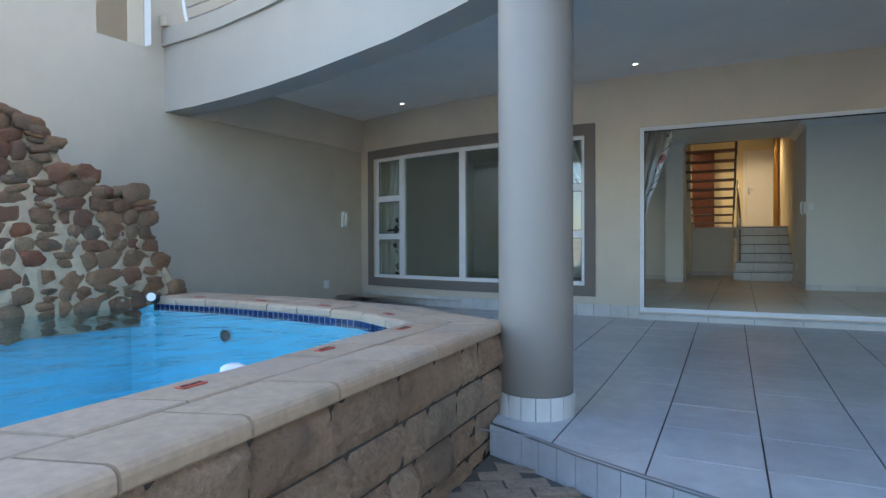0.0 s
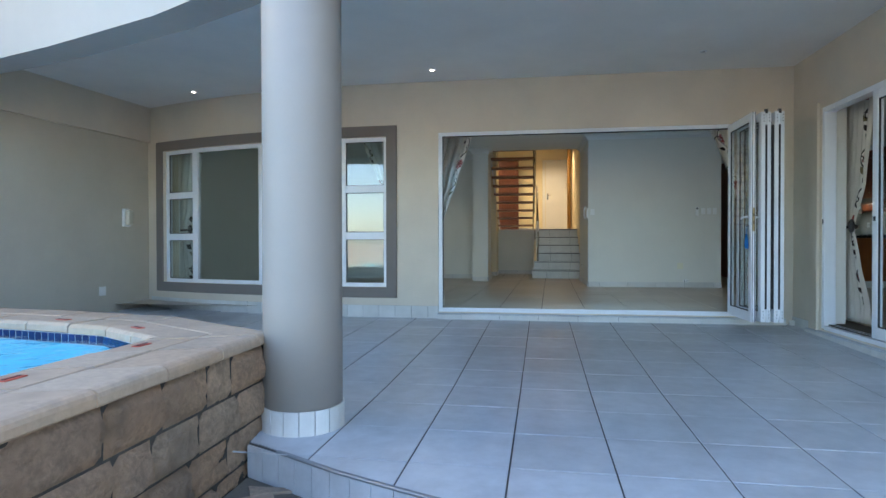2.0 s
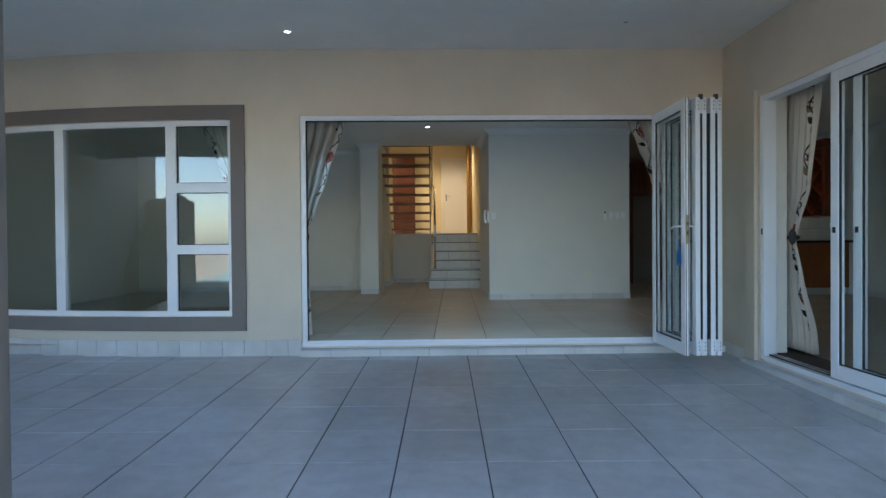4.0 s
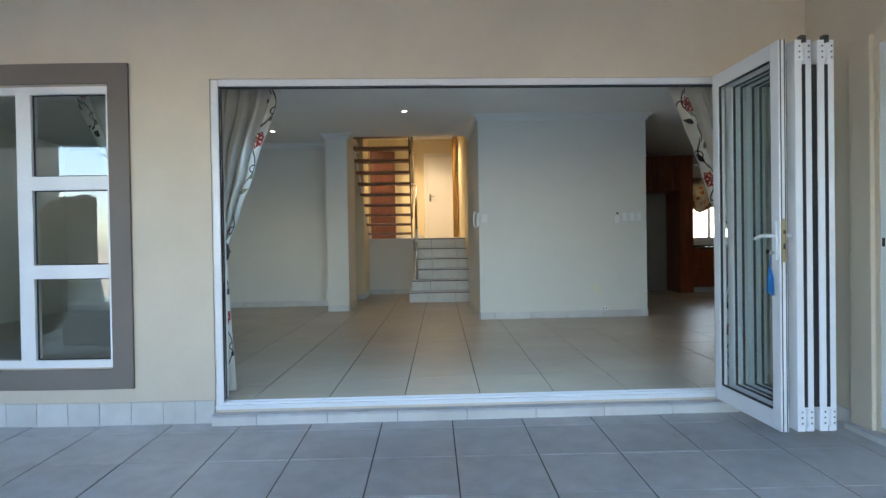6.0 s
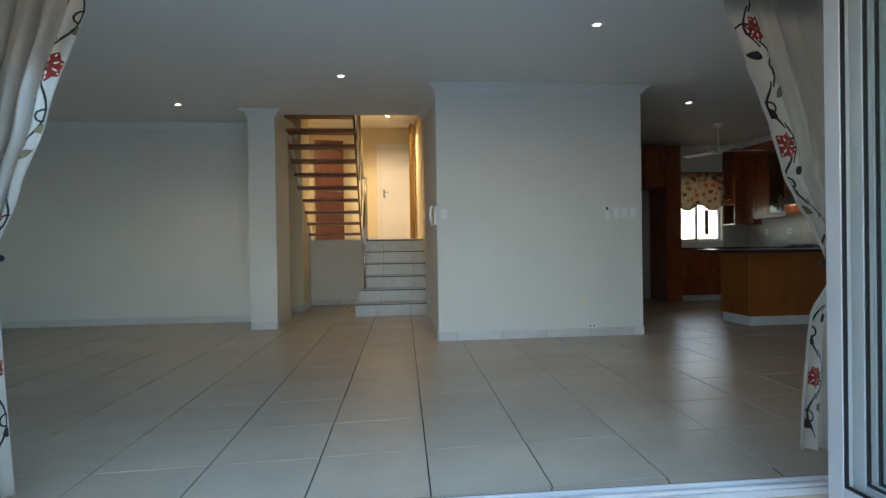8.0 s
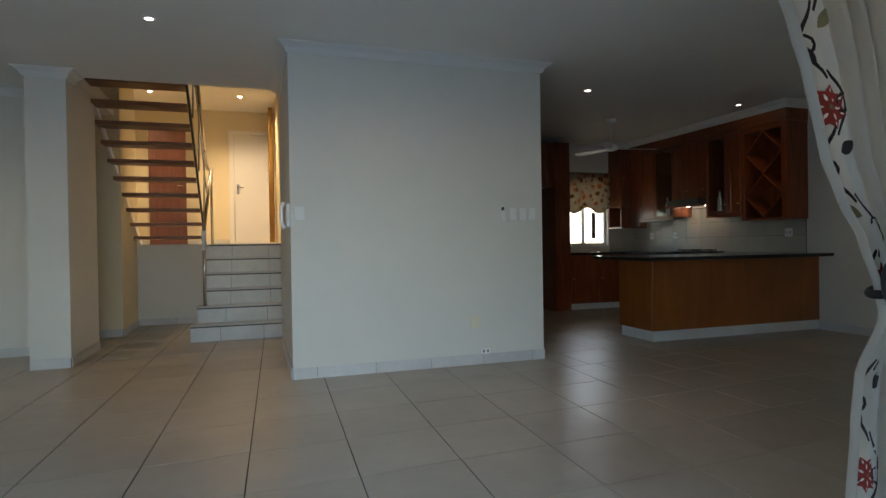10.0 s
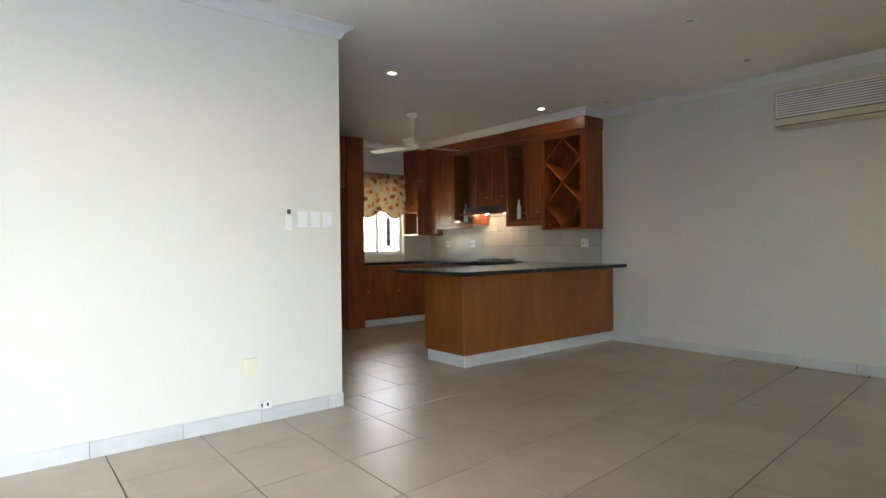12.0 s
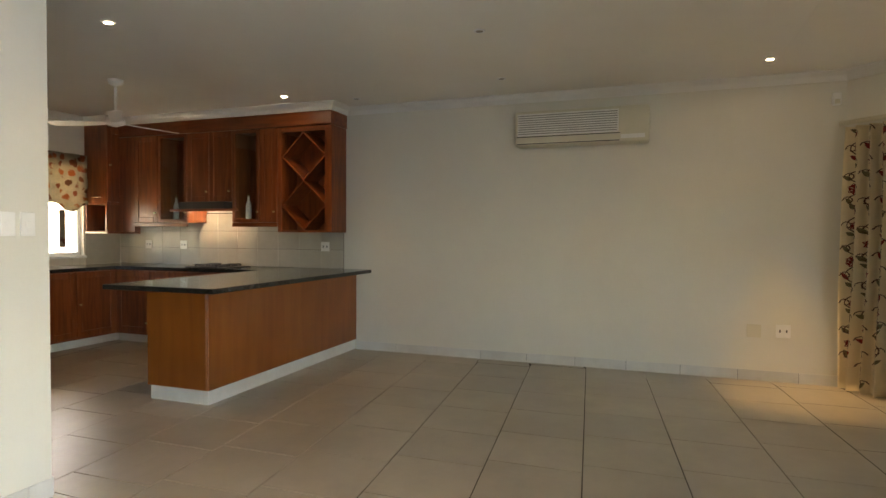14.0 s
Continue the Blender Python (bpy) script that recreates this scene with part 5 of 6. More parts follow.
skirting("baseboard_side_far", (4.05, 9.32), (4.05, YB + 0.21), h=0.16, step=0.2, side=-1, z=TERRACE)
SLT = Path([(4.05, YB + 0.2), (4.05, 2.2)])
ob = setting("threshold_side", SLT.slab(bmesh.new(), 0, SLT.length, -0.06, -0.001, TERRACE, -0.09), M_GROUT, "tiled sliding door threshold", "threshold")
s = 0.0
while s < SLT.length:
    piece("threshold_tile", mesh_from(SLT.slab(bmesh.new(), s + 0.002, min(s + 0.4, SLT.length) - 0.002, -0.07, -0.061, TERRACE, -0.085), "threshold_tile", M_SKIRT), ob, (0, 0, 0))
    piece("threshold_tile", mesh_from(SLT.slab(bmesh.new(), s + 0.002, min(s + 0.4, SLT.length) - 0.002, -0.07, 0.0, -0.084, -0.075), "threshold_tile", M_TILE_OUT), ob, (0, 0, 0))
    s += 0.4

# ---- wall fittings ----
def wall_plate(name, place, w, h, normal, label, category, rockers=1, mat=None, sockets=0, group=""):
    """A switch or socket plate on a wall; normal: '-y', '-x' or '+x'."""
    th = thing(name, (0, 0, 0), label, category, group)
    part("plate", boxes((-w / 2, w / 2, -0.009, 0, -h / 2, h / 2), bevel=0.003), mat or M_WHITEPLASTIC, th, local=True)
    for k in range(rockers):
        z = (k - (rockers - 1) / 2) * h / (rockers + 0.6)
        part("rocker", boxes((-w * 0.16, w * 0.16, -0.013, -0.0095, z - h * 0.12, z + h * 0.12), bevel=0.001, seg=1), mat or M_WHITEPLASTIC, th, local=True)
    for k in range(sockets):
        x = (k - (sockets - 1) / 2) * w * 0.45
        part("socket_hole", boxes((x - 0.006, x + 0.006, -0.0105, -0.0092, -0.012, 0.012)), M_BLACK, th, local=True)
    th.matrix_basis = pose(*place, 0, 0, {"-y": 0, "-x": -90, "+x": 90}[normal])
    return th


MY = 13.388
wall_plate("light_switch", (2.29, MY, 1.384), 0.075, 0.11, "-y", "white double switch plate on the partition wall", "switch", 2)
rc = thing("aircon_remote", (4.125, MY, 1.365), "white air conditioner remote in a wall holder", "remote")
part("holder", boxes((4.10, 4.152, MY - 0.022, MY, 1.30, 1.40), bevel=0.004), M_WHITEPLASTIC, rc)
part("remote", boxes((4.105, 4.147, MY - 0.018, MY - 0.004, 1.36, 1.455), bevel=0.004), M_WHITEPLASTIC, rc)
part("display", boxes((4.112, 4.140, MY - 0.0195, MY - 0.0185, 1.412, 1.445)), M_DARKMETAL, rc, "dark remote display")
for x in (4.235, 4.335, 4.43):
    wall_plate("light_switch", (x, MY, 1.38), 0.07, 0.115, "-y", "white narrow light switch on the partition wall", "switch", 1, group="switches in a row")
wall_plate("wall_socket", (3.84, MY, 0.39), 0.10, 0.11, "-y", "old yellowed cover plate low on the wall", "socket", 0, plain("yellowed plastic", (0.78, 0.74, 0.56), 0.5))
wall_plate("wall_socket", (3.935, MY - 0.012, 0.12), 0.09, 0.05, "-y", "small white socket above the skirting", "socket", 0, None, 2)
wall_plate("wall_socket", (RX - 0.001, 9.36, 0.47), 0.12, 0.12, "-x", "white double wall socket on the dining wall", "socket", 1, None, 2)
wall_plate("wall_socket", (RX - 0.001, 9.60, 0.46), 0.12, 0.12, "-x", "cream blank socket plate on the dining wall", "socket", 0, M_CREAMPLASTIC)
wall_plate("light_switch", (2.2138, 14.6, 0.35), 0.075, 0.11, "-x", "white wall socket low beside the stairs", "socket", 0, None, 2)
for y, z, w, h, nm in ((9.28, 0.185, 0.11, 0.12, "wall_socket"),):
    x = -4.74 + (y - 6.7) * 0.107
    o_ = wall_plate(nm, (x + 0.001, y, z), w, h, "+x", "white weatherproof socket low on the boundary wall", "socket", 1)
    o_.matrix_basis = pose(x + 0.001, y, z, 0, 0, 84)
wl = thing("wall_lamp", (-4.40, 9.69, 1.17), "white plastic bulkhead lamp on the boundary wall", "wall lamp")
part("base", boxes((-4.43, -4.395, 9.62, 9.76, 1.05, 1.30), bevel=0.01), M_WHITEPLASTIC, wl)
part("cover", boxes((-4.396, -4.335, 9.635, 9.745, 1.07, 1.28), bevel=0.025, seg=4), M_CREAMPLASTIC, wl)
det = thing("motion_detector", (RX - 0.03, 8.99, 2.56), "small white alarm detector near the ceiling", "detector")
part("body", boxes((RX - 0.05, RX - 0.001, 8.95, 9.02, 2.50, 2.61), bevel=0.01), M_WHITEPLASTIC, det)
part("lens", boxes((RX - 0.054, RX - 0.0505, 8.965, 9.005, 2.51, 2.55), bevel=0.001, seg=1), M_CREAMPLASTIC, det)

# ---- air conditioner ----
ac = thing("air_conditioner", (RX, 11.18, 2.24), "cream split air conditioner unit high on the wall", "air conditioner")
ax0 = RX - 0.21
part("body", boxes((ax0, RX - 0.001, 10.54, 11.83, 2.24, 2.585), bevel=0.025, seg=4), M_CREAMPLASTIC, ac)
# Grey and dark bars paint the shade in the grille slots and flap gaps.
M_SLOT = plain("grey slot shade", (0.34, 0.32, 0.28), 0.6)
gr = part("grille", boxes((ax0 - 0.008, ax0 - 0.001, 10.82, 11.80, 2.335, 2.555), bevel=0.002, seg=1), M_WHITEPLASTIC, ac)
for k in range(9):
    z = 2.35 + k * 0.0225
    part("slat", boxes((ax0 - 0.014, ax0 - 0.0085, 10.83, 11.79, z, z + 0.008)), M_SLOT, gr)
part("air_flap", boxes((ax0 - 0.006, ax0 - 0.001, 10.82, 11.80, 2.265, 2.32), bevel=0.002, seg=1), M_CREAMPLASTIC, ac)
part("flap_gap", boxes((ax0 - 0.003, ax0 - 0.0005, 10.81, 11.81, 2.322, 2.330)), M_DARKMETAL, ac)
part("flap_gap", boxes((ax0 - 0.003, ax0 - 0.0005, 10.81, 11.81, 2.252, 2.260)), M_DARKMETAL, ac)
part("control_panel", boxes((ax0 - 0.004, ax0 - 0.001, 10.58, 10.80, 2.27, 2.31), bevel=0.001, seg=1), M_WHITEPLASTIC, ac)

# ---- downlights ----
def downlight(x, y, z, on, power=18.0, size=55, warm=(1.0, 0.66, 0.34), r=0.036, aim=None):
    th = thing("downlight", (x, y, z), "lit recessed ceiling downlight with a white ring" if on else "unlit recessed ceiling downlight with a white ring", "downlight", "ceiling downlights")
    part("ring", lathe(bmesh.new(), x, y, [(r - 0.002, z - 0.002), (r, z - 0.007), (r + 0.01, z - 0.006), (r + 0.014, z), (r - 0.002, z)], 24), M_WHITE, th)
    part("lens", lathe(bmesh.new(), x, y, [(r - 0.003, z - 0.001), (r - 0.003, z - 0.004), (0.0001, z - 0.0045)], 20), M_LAMP_ON if on else M_LAMP_OFF, th)
    if on and power:
        ld = bpy.data.lights.new("downlight_lamp", "SPOT")
        ld.energy, ld.color, ld.spot_size, ld.spot_blend, ld.shadow_soft_size = power, warm, radians(size), 1.0, 0.04
        lo = new("downlight_lamp", ld)
        lo.matrix_basis = look((x, y, z - 0.02), aim) if aim else pose(x, y, z - 0.02)


for x, y, on in ((0.042, 8.86, True), (-3.17, 9.33, True), (2.90, 8.65, False)):
    downlight(x, y, CEIL_OUT, on, 1.2, r=0.024)
for x, y, on, pw in ((1.22, 13.14, True, 3.2), (5.50, 14.09, True, 0.9), (7.74, 14.21, True, 1.0), (7.88, 9.61, True, 9), (-0.82, 14.43, True, 2.4), (3.36, 11.61, True, 3.4), (7.77, 11.85, False, 0), (8.07, 13.52, False, 0), (6.48, 11.70, False, 0)):
    downlight(x, y, CEIL_IN, on, pw, 36 if pw == 9 else 110, (1.0, 0.72, 0.36) if pw == 9 else (1.0, 0.66, 0.34), 0.03, (8.02, 9.3, 0.0) if pw == 9 else None)
downlight(1.75, 18.6, 3.6, True, 30, 140, (1.0, 0.74, 0.43))
# Second hall lamp is added to brighten the hall; no fitting known here.
downlight(0.4, 18.6, 3.6, True, 26, 140, (1.0, 0.74, 0.43))

# ---- kitchen ----
def cabinet_door(parent, x0, x1, y0, y1, z0, z1, face, mat=None, glazed=False, knob=True):
    """A framed door on a cabinet front; face '-y' or '-x'."""
    f, d = (0.042 if glazed else 0.065), 0.02
    bm = bmesh.new()
    if face == "-y":
        for s in ((x0, x0 + f, y0 - d, y0, z0, z1), (x1 - f, x1, y0 - d, y0, z0, z1), (x0 + f, x1 - f, y0 - d, y0, z0, z0 + f), (x0 + f, x1 - f, y0 - d, y0, z1 - f, z1)):
            box(bm, *s, bevel=0.003, seg=1)
        pan = (x0 + f, x1 - f, y0 - d * 0.5, y0 - 0.002, z0 + f, z1 - f)
        kn = ((x0 + f * 0.5, y0 - d - 0.022, (z0 + z1) / 2), (x0 + f * 0.5, y0 - d, (z0 + z1) / 2))
    else:
        for s in ((x0 - d, x0, y0, y0 + f, z0, z1), (x0 - d, x0, y1 - f, y1, z0, z1), (x0 - d, x0, y0 + f, y1 - f, z0, z0 + f), (x0 - d, x0, y0 + f, y1 - f, z1 - f, z1)):
            box(bm, *s, bevel=0.003, seg=1)
        pan = (x0 - d * 0.5, x0 - 0.002, y0 + f, y1 - f, z0 + f, z1 - f)
        kn = ((x0 - d - 0.022, y0 + f * 0.5, z0 + 0.12), (x0 - d, y0 + f * 0.5, z0 + 0.12))
    dr = part("door", bm, mat or M_WOOD, parent)
    pn = part("door_pane" if glazed else "door_panel", boxes(pan, bevel=0.0), M_GLASS_DOOR if glazed else (mat or M_WOOD), dr)
    pn.visible_shadow = not glazed
    if knob:
        part("knob", rod(bmesh.new(), kn[0], kn[1], 0.012, 0.008), M_BRASS, dr)
    return dr


KC = "red-brown timber kitchen "
isl = thing("kitchen_island", (7.2, 14.0, 0), "honey-brown timber kitchen counter base on a pale plinth", "kitchen counter")
part("plinth", boxes((6.075, RX - 0.001, 13.755, 14.33, 0.0, 0.115)), M_SKIRT, isl)
part("back_panel", boxes((6.055, RX - 0.001, 13.735, 13.755, 0.116, 0.89), bevel=0.002, seg=1), M_OAK, isl)
part("end_panel", boxes((6.055, 6.075, 13.7555, 14.345, 0.116, 0.89), bevel=0.002, seg=1), M_OAK, isl)
part("carcass", boxes((6.0755, RX - 0.002, 13.7555, 14.33, 0.116, 0.888)), M_WOOD, isl)
bm = boxes((5.88, RX - 0.001, 13.54, 14.62, 0.892, 0.932), bevel=0.006)
solo("island_worktop", bm, M_GRANITE, (7.0, 14.0, 0.892), "polished black granite breakfast counter top", "worktop")
WXF = RX - 0.62
run = thing("kitchen_base_run", (8.2, 15.7, 0), "red-brown timber base cabinets along the kitchen wall", "cabinet")
part("plinth", boxes((WXF + 0.06, RX - 0.001, 14.4, KY - 0.6, 0, 0.1)), M_SKIRT, run)
part("carcass", boxes((WXF + 0.025, RX - 0.001, 14.4, KY - 0.601, 0.1, 0.89)), M_WOOD, run)
for k in range(4):
    y0 = 14.65 + k * 0.52
    cabinet_door(run, WXF + 0.022, 0, y0, y0 + 0.51, 0.13, 0.88, "-x")
far = thing("kitchen_sink_run", (7.6, 17.0, 0), "red-brown timber base cabinets below the kitchen window", "cabinet")
part("plinth", boxes((6.83, RX - 0.001, KY - 0.54, KY - 0.001, 0, 0.1)), M_SKIRT, far)
part("carcass", boxes((6.80, RX - 0.001, KY - 0.599, KY - 0.001, 0.1, 0.89)), M_WOOD, far)
for k in range(2):
    x0 = 6.82 + k * 0.52
    cabinet_door(far, x0, x0 + 0.51, KY - 0.6, 0, 0.13, 0.88, "-y")
bm = bmesh.new()
prism(bm, [(6.79, KY - 0.001), (6.79, KY - 0.63), (WXF - 0.01, KY - 0.63), (WXF - 0.01, 14.621), (RX - 0.001, 14.621), (RX - 0.001, KY - 0.001)], 0.892, 0.932)
solo("kitchen_worktop", bm, M_GRANITE, (8.0, 16.5, 0.892), "polished black granite kitchen worktop", "worktop")
hob = thing("gas_hob", (8.2, 15.45, 0.932), "black gas hob on the granite worktop", "hob")
part("hob_plate", boxes((7.95, 8.4, 15.15, 15.75, 0.9325, 0.942), bevel=0.003), M_BLACK, hob)
for x in (8.06, 8.29):
    for y in (15.3, 15.6):
        b_ = part("burner", lathe(bmesh.new(), x, y, [(0.045, 0.9425), (0.045, 0.955), (0.03, 0.96)], 16), M_DARKMETAL, hob)
        part("pan_support", boxes((x - 0.1, x + 0.1, y - 0.006, y + 0.006, 0.962, 0.972), (x - 0.006, x + 0.006, y - 0.1, y - 0.0065, 0.962, 0.972), (x - 0.006, x + 0.006, y + 0.0065, y + 0.1, 0.962, 0.972), (x - 0.1, x - 0.09, y - 0.006, y + 0.006, 0.9425, 0.9615), (x + 0.09, x + 0.1, y - 0.006, y + 0.006, 0.9425, 0.9615)), M_BLACK, hob)

splash = setting("splashback", boxes((RX - 0.008, RX - 0.0005, 13.9, KY - 0.01, 0.934, 1.60)), M_GROUT_IN, "grey-beige tiled kitchen splashback", "splashback")
for r_, (z0, z1) in enumerate(((0.936, 1.15), (1.153, 1.368), (1.371, 1.59))):
    y = 13.9
    while y < KY - 0.03:
        y1 = min(y + 0.3, KY - 0.012)
        piece("splash_tile", mesh_from(boxes((RX - 0.013, RX - 0.008, y + 0.0015, y1 - 0.0015, z0, z1)), "splash_tile", M_SPLASH), splash, (0, 0, 0))
        y += 0.3
bm = boxes((7.95, RX - 0.014, KY - 0.008, KY - 0.0005, 0.934, 1.325))
setting("splashback_window", bm, M_SPLASH, "grey-beige tiled splashback beside the window", "splashback")
# wall cabinets: each unit a thing
UX, UT = RX - 0.33, 2.56


def upper(y0, y1, z0, z1, doors, glazed=(), label="red-brown timber kitchen wall cabinet with framed doors"):
    th = thing("wall_cabinet", (RX, (y0 + y1) / 2, z0), label, "cabinet", "kitchen wall cabinets")
    part("side_panel", boxes((UX, RX - 0.001, y0, y0 + 0.018, z0, z1)), M_WOOD, th)
    part("side_panel", boxes((UX, RX - 0.001, y1 - 0.018, y1, z0, z1)), M_WOOD, th)
    part("back_panel", boxes((RX - 0.02, RX - 0.001, y0 + 0.0185, y1 - 0.0185, z0, z1)), M_WOOD, th)
    part("shelf", boxes((UX + 0.005, RX - 0.021, y0 + 0.0185, y1 - 0.0185, z0, z0 + 0.018)), M_WOOD_X, th)
    part("shelf", boxes((UX + 0.005, RX - 0.021, y0 + 0.0185, y1 - 0.0185, z1 - 0.018, z1)), M_WOOD_X, th)
    w = (y1 - y0) / doors
    for k in range(doors):
        cabinet_door(th, UX, 0, y0 + k * w + 0.003, y0 + (k + 1) * w - 0.003, z0 + 0.003, z1 - 0.003, "-x", glazed=k in glazed)
    return th


upper(14.58, 14.818, 1.47, UT, 1)
upper(14.82, 15.208, 1.47, UT, 1, (0,), "red-brown timber wall cabinet with a glazed door")
upper(15.21, 15.878, 1.72, UT, 2, (), "short red-brown timber cabinet above the cooker hood")
upper(15.88, 16.338, 1.47, UT, 1, (0,), "red-brown timber wall cabinet with a glazed door")
upper(16.34, 16.72, 1.47, UT, 1)
part_l = thing("cabinet_light_rail", (UX, 15.3, 1.42), "timber light rail under the wall cabinets", "trim")
part("rail", boxes((UX - 0.02, UX, 14.58, 15.208, 1.42, 1.468), bevel=0.004, seg=1), M_WOOD_X, part_l)
part("rail", boxes((UX - 0.02, UX, 15.88, 16.72, 1.42, 1.468), bevel=0.004, seg=1), M_WOOD_X, part_l)
crown = thing("cabinet_pelmet", (UX, 15.4, UT), "deep timber crown panel above the wall cabinets", "trim")
part("crown_board", boxes((UX - 0.03, UX + 0.01, 13.86, 16.98, UT + 0.001, 2.714), bevel=0.005), M_WOOD_X, crown)
part("crown_end", boxes((UX + 0.0105, RX - 0.001, 13.86, 13.885, UT + 0.001, 2.714), bevel=0.004, seg=1), M_WOOD_X, crown)
# wine rack
wr = thing("wine_rack", (RX, 14.2, 1.36), "red-brown timber wine rack with crossed diamond shelves", "wine rack")
for y0, y1 in ((13.87, 13.96), (14.53, 14.579)):
    part("side_panel", boxes((UX - 0.005, RX - 0.001, y0, y1, 1.357, UT), bevel=0.003, seg=1), M_WOOD, wr)
part("back_panel", boxes((RX - 0.02, RX - 0.001, 13.9605, 14.5295, 1.357, UT)), M_WOOD, wr)
part("shelf", boxes((UX, RX - 0.021, 13.9605, 14.5295, 1.357, 1.38)), M_WOOD_X, wr)
part("shelf", boxes((UX, RX - 0.021, 13.9605, 14.5295, 2.5, UT)), M_WOOD_X, wr)
for (ya, za), (yb, zb) in [((14.245, zc), (ye, zc + dz)) for zc, dz in ((1.39, 0.27), (1.945, -0.27), (1.955, 0.27), (2.495, -0.27)) for ye in (13.965, 14.525)]:
    n_ = Vector((0, -(zb - za), yb - ya)).normalized() * 0.009
    bm = bmesh.new()
    vs = []
    for x in (UX + 0.01, RX - 0.021):
        vs += [bm.verts.new((x, y + sg * n_.y, z + sg * n_.z)) for (y, z), sg in (((ya, za), 1), ((yb, zb), 1), ((yb, zb), -1), ((ya, za), -1))]
    for q in ((0, 1, 2, 3), (7, 6, 5, 4), (0, 4, 5, 1), (1, 5, 6, 2), (2, 6, 7, 3), (3, 7, 4, 0)):
        bm.faces.new([vs[i] for i in q])
    bmesh.ops.recalc_face_normals(bm, faces=bm.faces[:])
    part("cross_shelf", bm, M_WOOD_X, wr)
# hood
hood = thing("cooker_hood", (8.2, 15.55, 1.55), "slim dark cooker hood with two warm lamps", "cooker hood")
part("canopy", boxes((UX - 0.16, RX - 0.001, 15.212, 15.876, 1.63, 1.715), bevel=0.006), M_DARKMETAL, hood)
part("front_board", boxes((UX - 0.17, UX - 0.1605, 15.0, 16.0, 1.60, 1.63), bevel=0.003, seg=1), M_WOOD_X, hood)
for y in (15.40, 15.78):
    part("lamp_lens", lathe(bmesh.new(), 8.31, y, [(0.03, 1.629), (0.028, 1.622), (0.0001, 1.62)], 16), M_LAMP_ON, hood)
    ld = bpy.data.lights.new("hood_lamp", "SPOT")
    ld.energy, ld.color, ld.spot_size, ld.spot_blend, ld.shadow_soft_size = 0.11, (1.0, 0.46, 0.10), radians(46), 0.8, 0.012
    lo = new("hood_lamp", ld)
    lo.matrix_basis = look((8.31, y, 1.612), (8.47, y, 1.20))
for y in (15.04, 16.13):
    bot = thing("bottle", (UX + 0.07, y, 1.488), "small white bottle behind the glazed cabinet door", "bottle", "bottles in the glazed cabinets")
    part("body", lathe(bmesh.new(), UX + 0.07, y, [(0.03, 1.488), (0.032, 1.5), (0.032, 1.68), (0.013, 1.74), (0.012, 1.78)], 16), M_WHITEPLASTIC, bot)
    part("cap", lathe(bmesh.new(), UX + 0.07, y, [(0.014, 1.781), (0.014, 1.80), (0.0001, 1.802)], 12), M_BRASS, bot)
# corner unit with open shelf
cu = thing("corner_cabinet", (8.2, 17.05, 1.35), "red-brown timber corner wall cabinet with an open shelf below", "cabinet")
part("side_panel", boxes((7.95, 7.968, 16.98, KY - 0.001, 1.71, 2.70), (7.95, 7.968, 16.98, 17.004, 1.361, 1.709), (7.95, 7.968, KY - 0.03, KY - 0.001, 1.361, 1.709)), M_WOOD, cu)
part("front_panel", boxes((7.9685, RX - 0.33, 16.981, 16.998, 1.361, 1.699)), M_WOOD, cu)
part("shelf_edge", boxes((7.942, 7.9495, 16.98, KY - 0.001, 1.33, 1.352), bevel=0.002, seg=1), M_CREAMPLASTIC, cu, "pale edge strip of the open shelf")
part("lever_handle", rod(bmesh.new(), (7.935, 17.05, 1.79), (7.935, 17.2, 1.79), 0.007), M_STEEL, cu, "slim steel bar handle")
part("side_panel", boxes((RX - 0.02, RX - 0.001, 16.98, KY - 0.001, 1.33, 2.70)), M_WOOD, cu)
part("back_panel", boxes((7.9685, RX - 0.0205, KY - 0.02, KY - 0.001, 1.33, 2.70)), M_WOOD, cu)
for z in (1.33, 1.70, 2.66):
    part("shelf", boxes((7.9685, RX - 0.0205, 16.985, KY - 0.0205, z, z + 0.03)), M_WOOD_X, cu)
cabinet_door(cu, 7.95, 8.40, 16.98, 0, 1.73, 2.66, "-y")
fill = thing("cabinet_filler", (8.2, 16.85, 1.35), "tall red-brown timber filler panel between wall cabinets", "panel")
part("panel", boxes((UX - 0.01, UX + 0.012, 16.722, 16.979, 1.35, UT), bevel=0.002, seg=1), M_WOOD, fill)
# tall units
tall = thing("tall_cabinet", (6.64, 17.0, 0), "tall red-brown timber kitchen cabinet end panel", "cabinet")
part("carcass", boxes((6.52, 6.789, 16.70, KY - 0.001, 0.0, 2.71), bevel=0.003, seg=1), M_WOOD, tall)
part("top_cupboard", boxes((5.75, 6.519, 16.74, KY - 0.001, 2.0, 2.71), bevel=0.003, seg=1), M_WOOD, tall)
cabinet_door(tall, 5.76, 6.13, 16.74, 0, 2.02, 2.66, "-y")
cabinet_door(tall, 6.135, 6.51, 16.74, 0, 2.02, 2.66, "-y")
part("end_panel", boxes((5.73, 5.7495, 16.70, KY - 0.001, 0.0, 2.71)), M_WOOD, tall)
fr_ = tagged(new("door_5"), "grey painted door in the kitchen recess", "door", "", "structure")
part("leaf", boxes((5.78, 6.50, KY - 0.05, KY - 0.003, 0.01, 1.99), bevel=0.003), surface("grey door paint", (0.42, 0.41, 0.38), 0.5), fr_)
part("door_handle", tube(bmesh.new(), [(5.86, KY - 0.051, 1.0), (5.86, KY - 0.09, 1.0), (5.96, KY - 0.09, 1.0)], 0.009), M_STEEL, fr_)
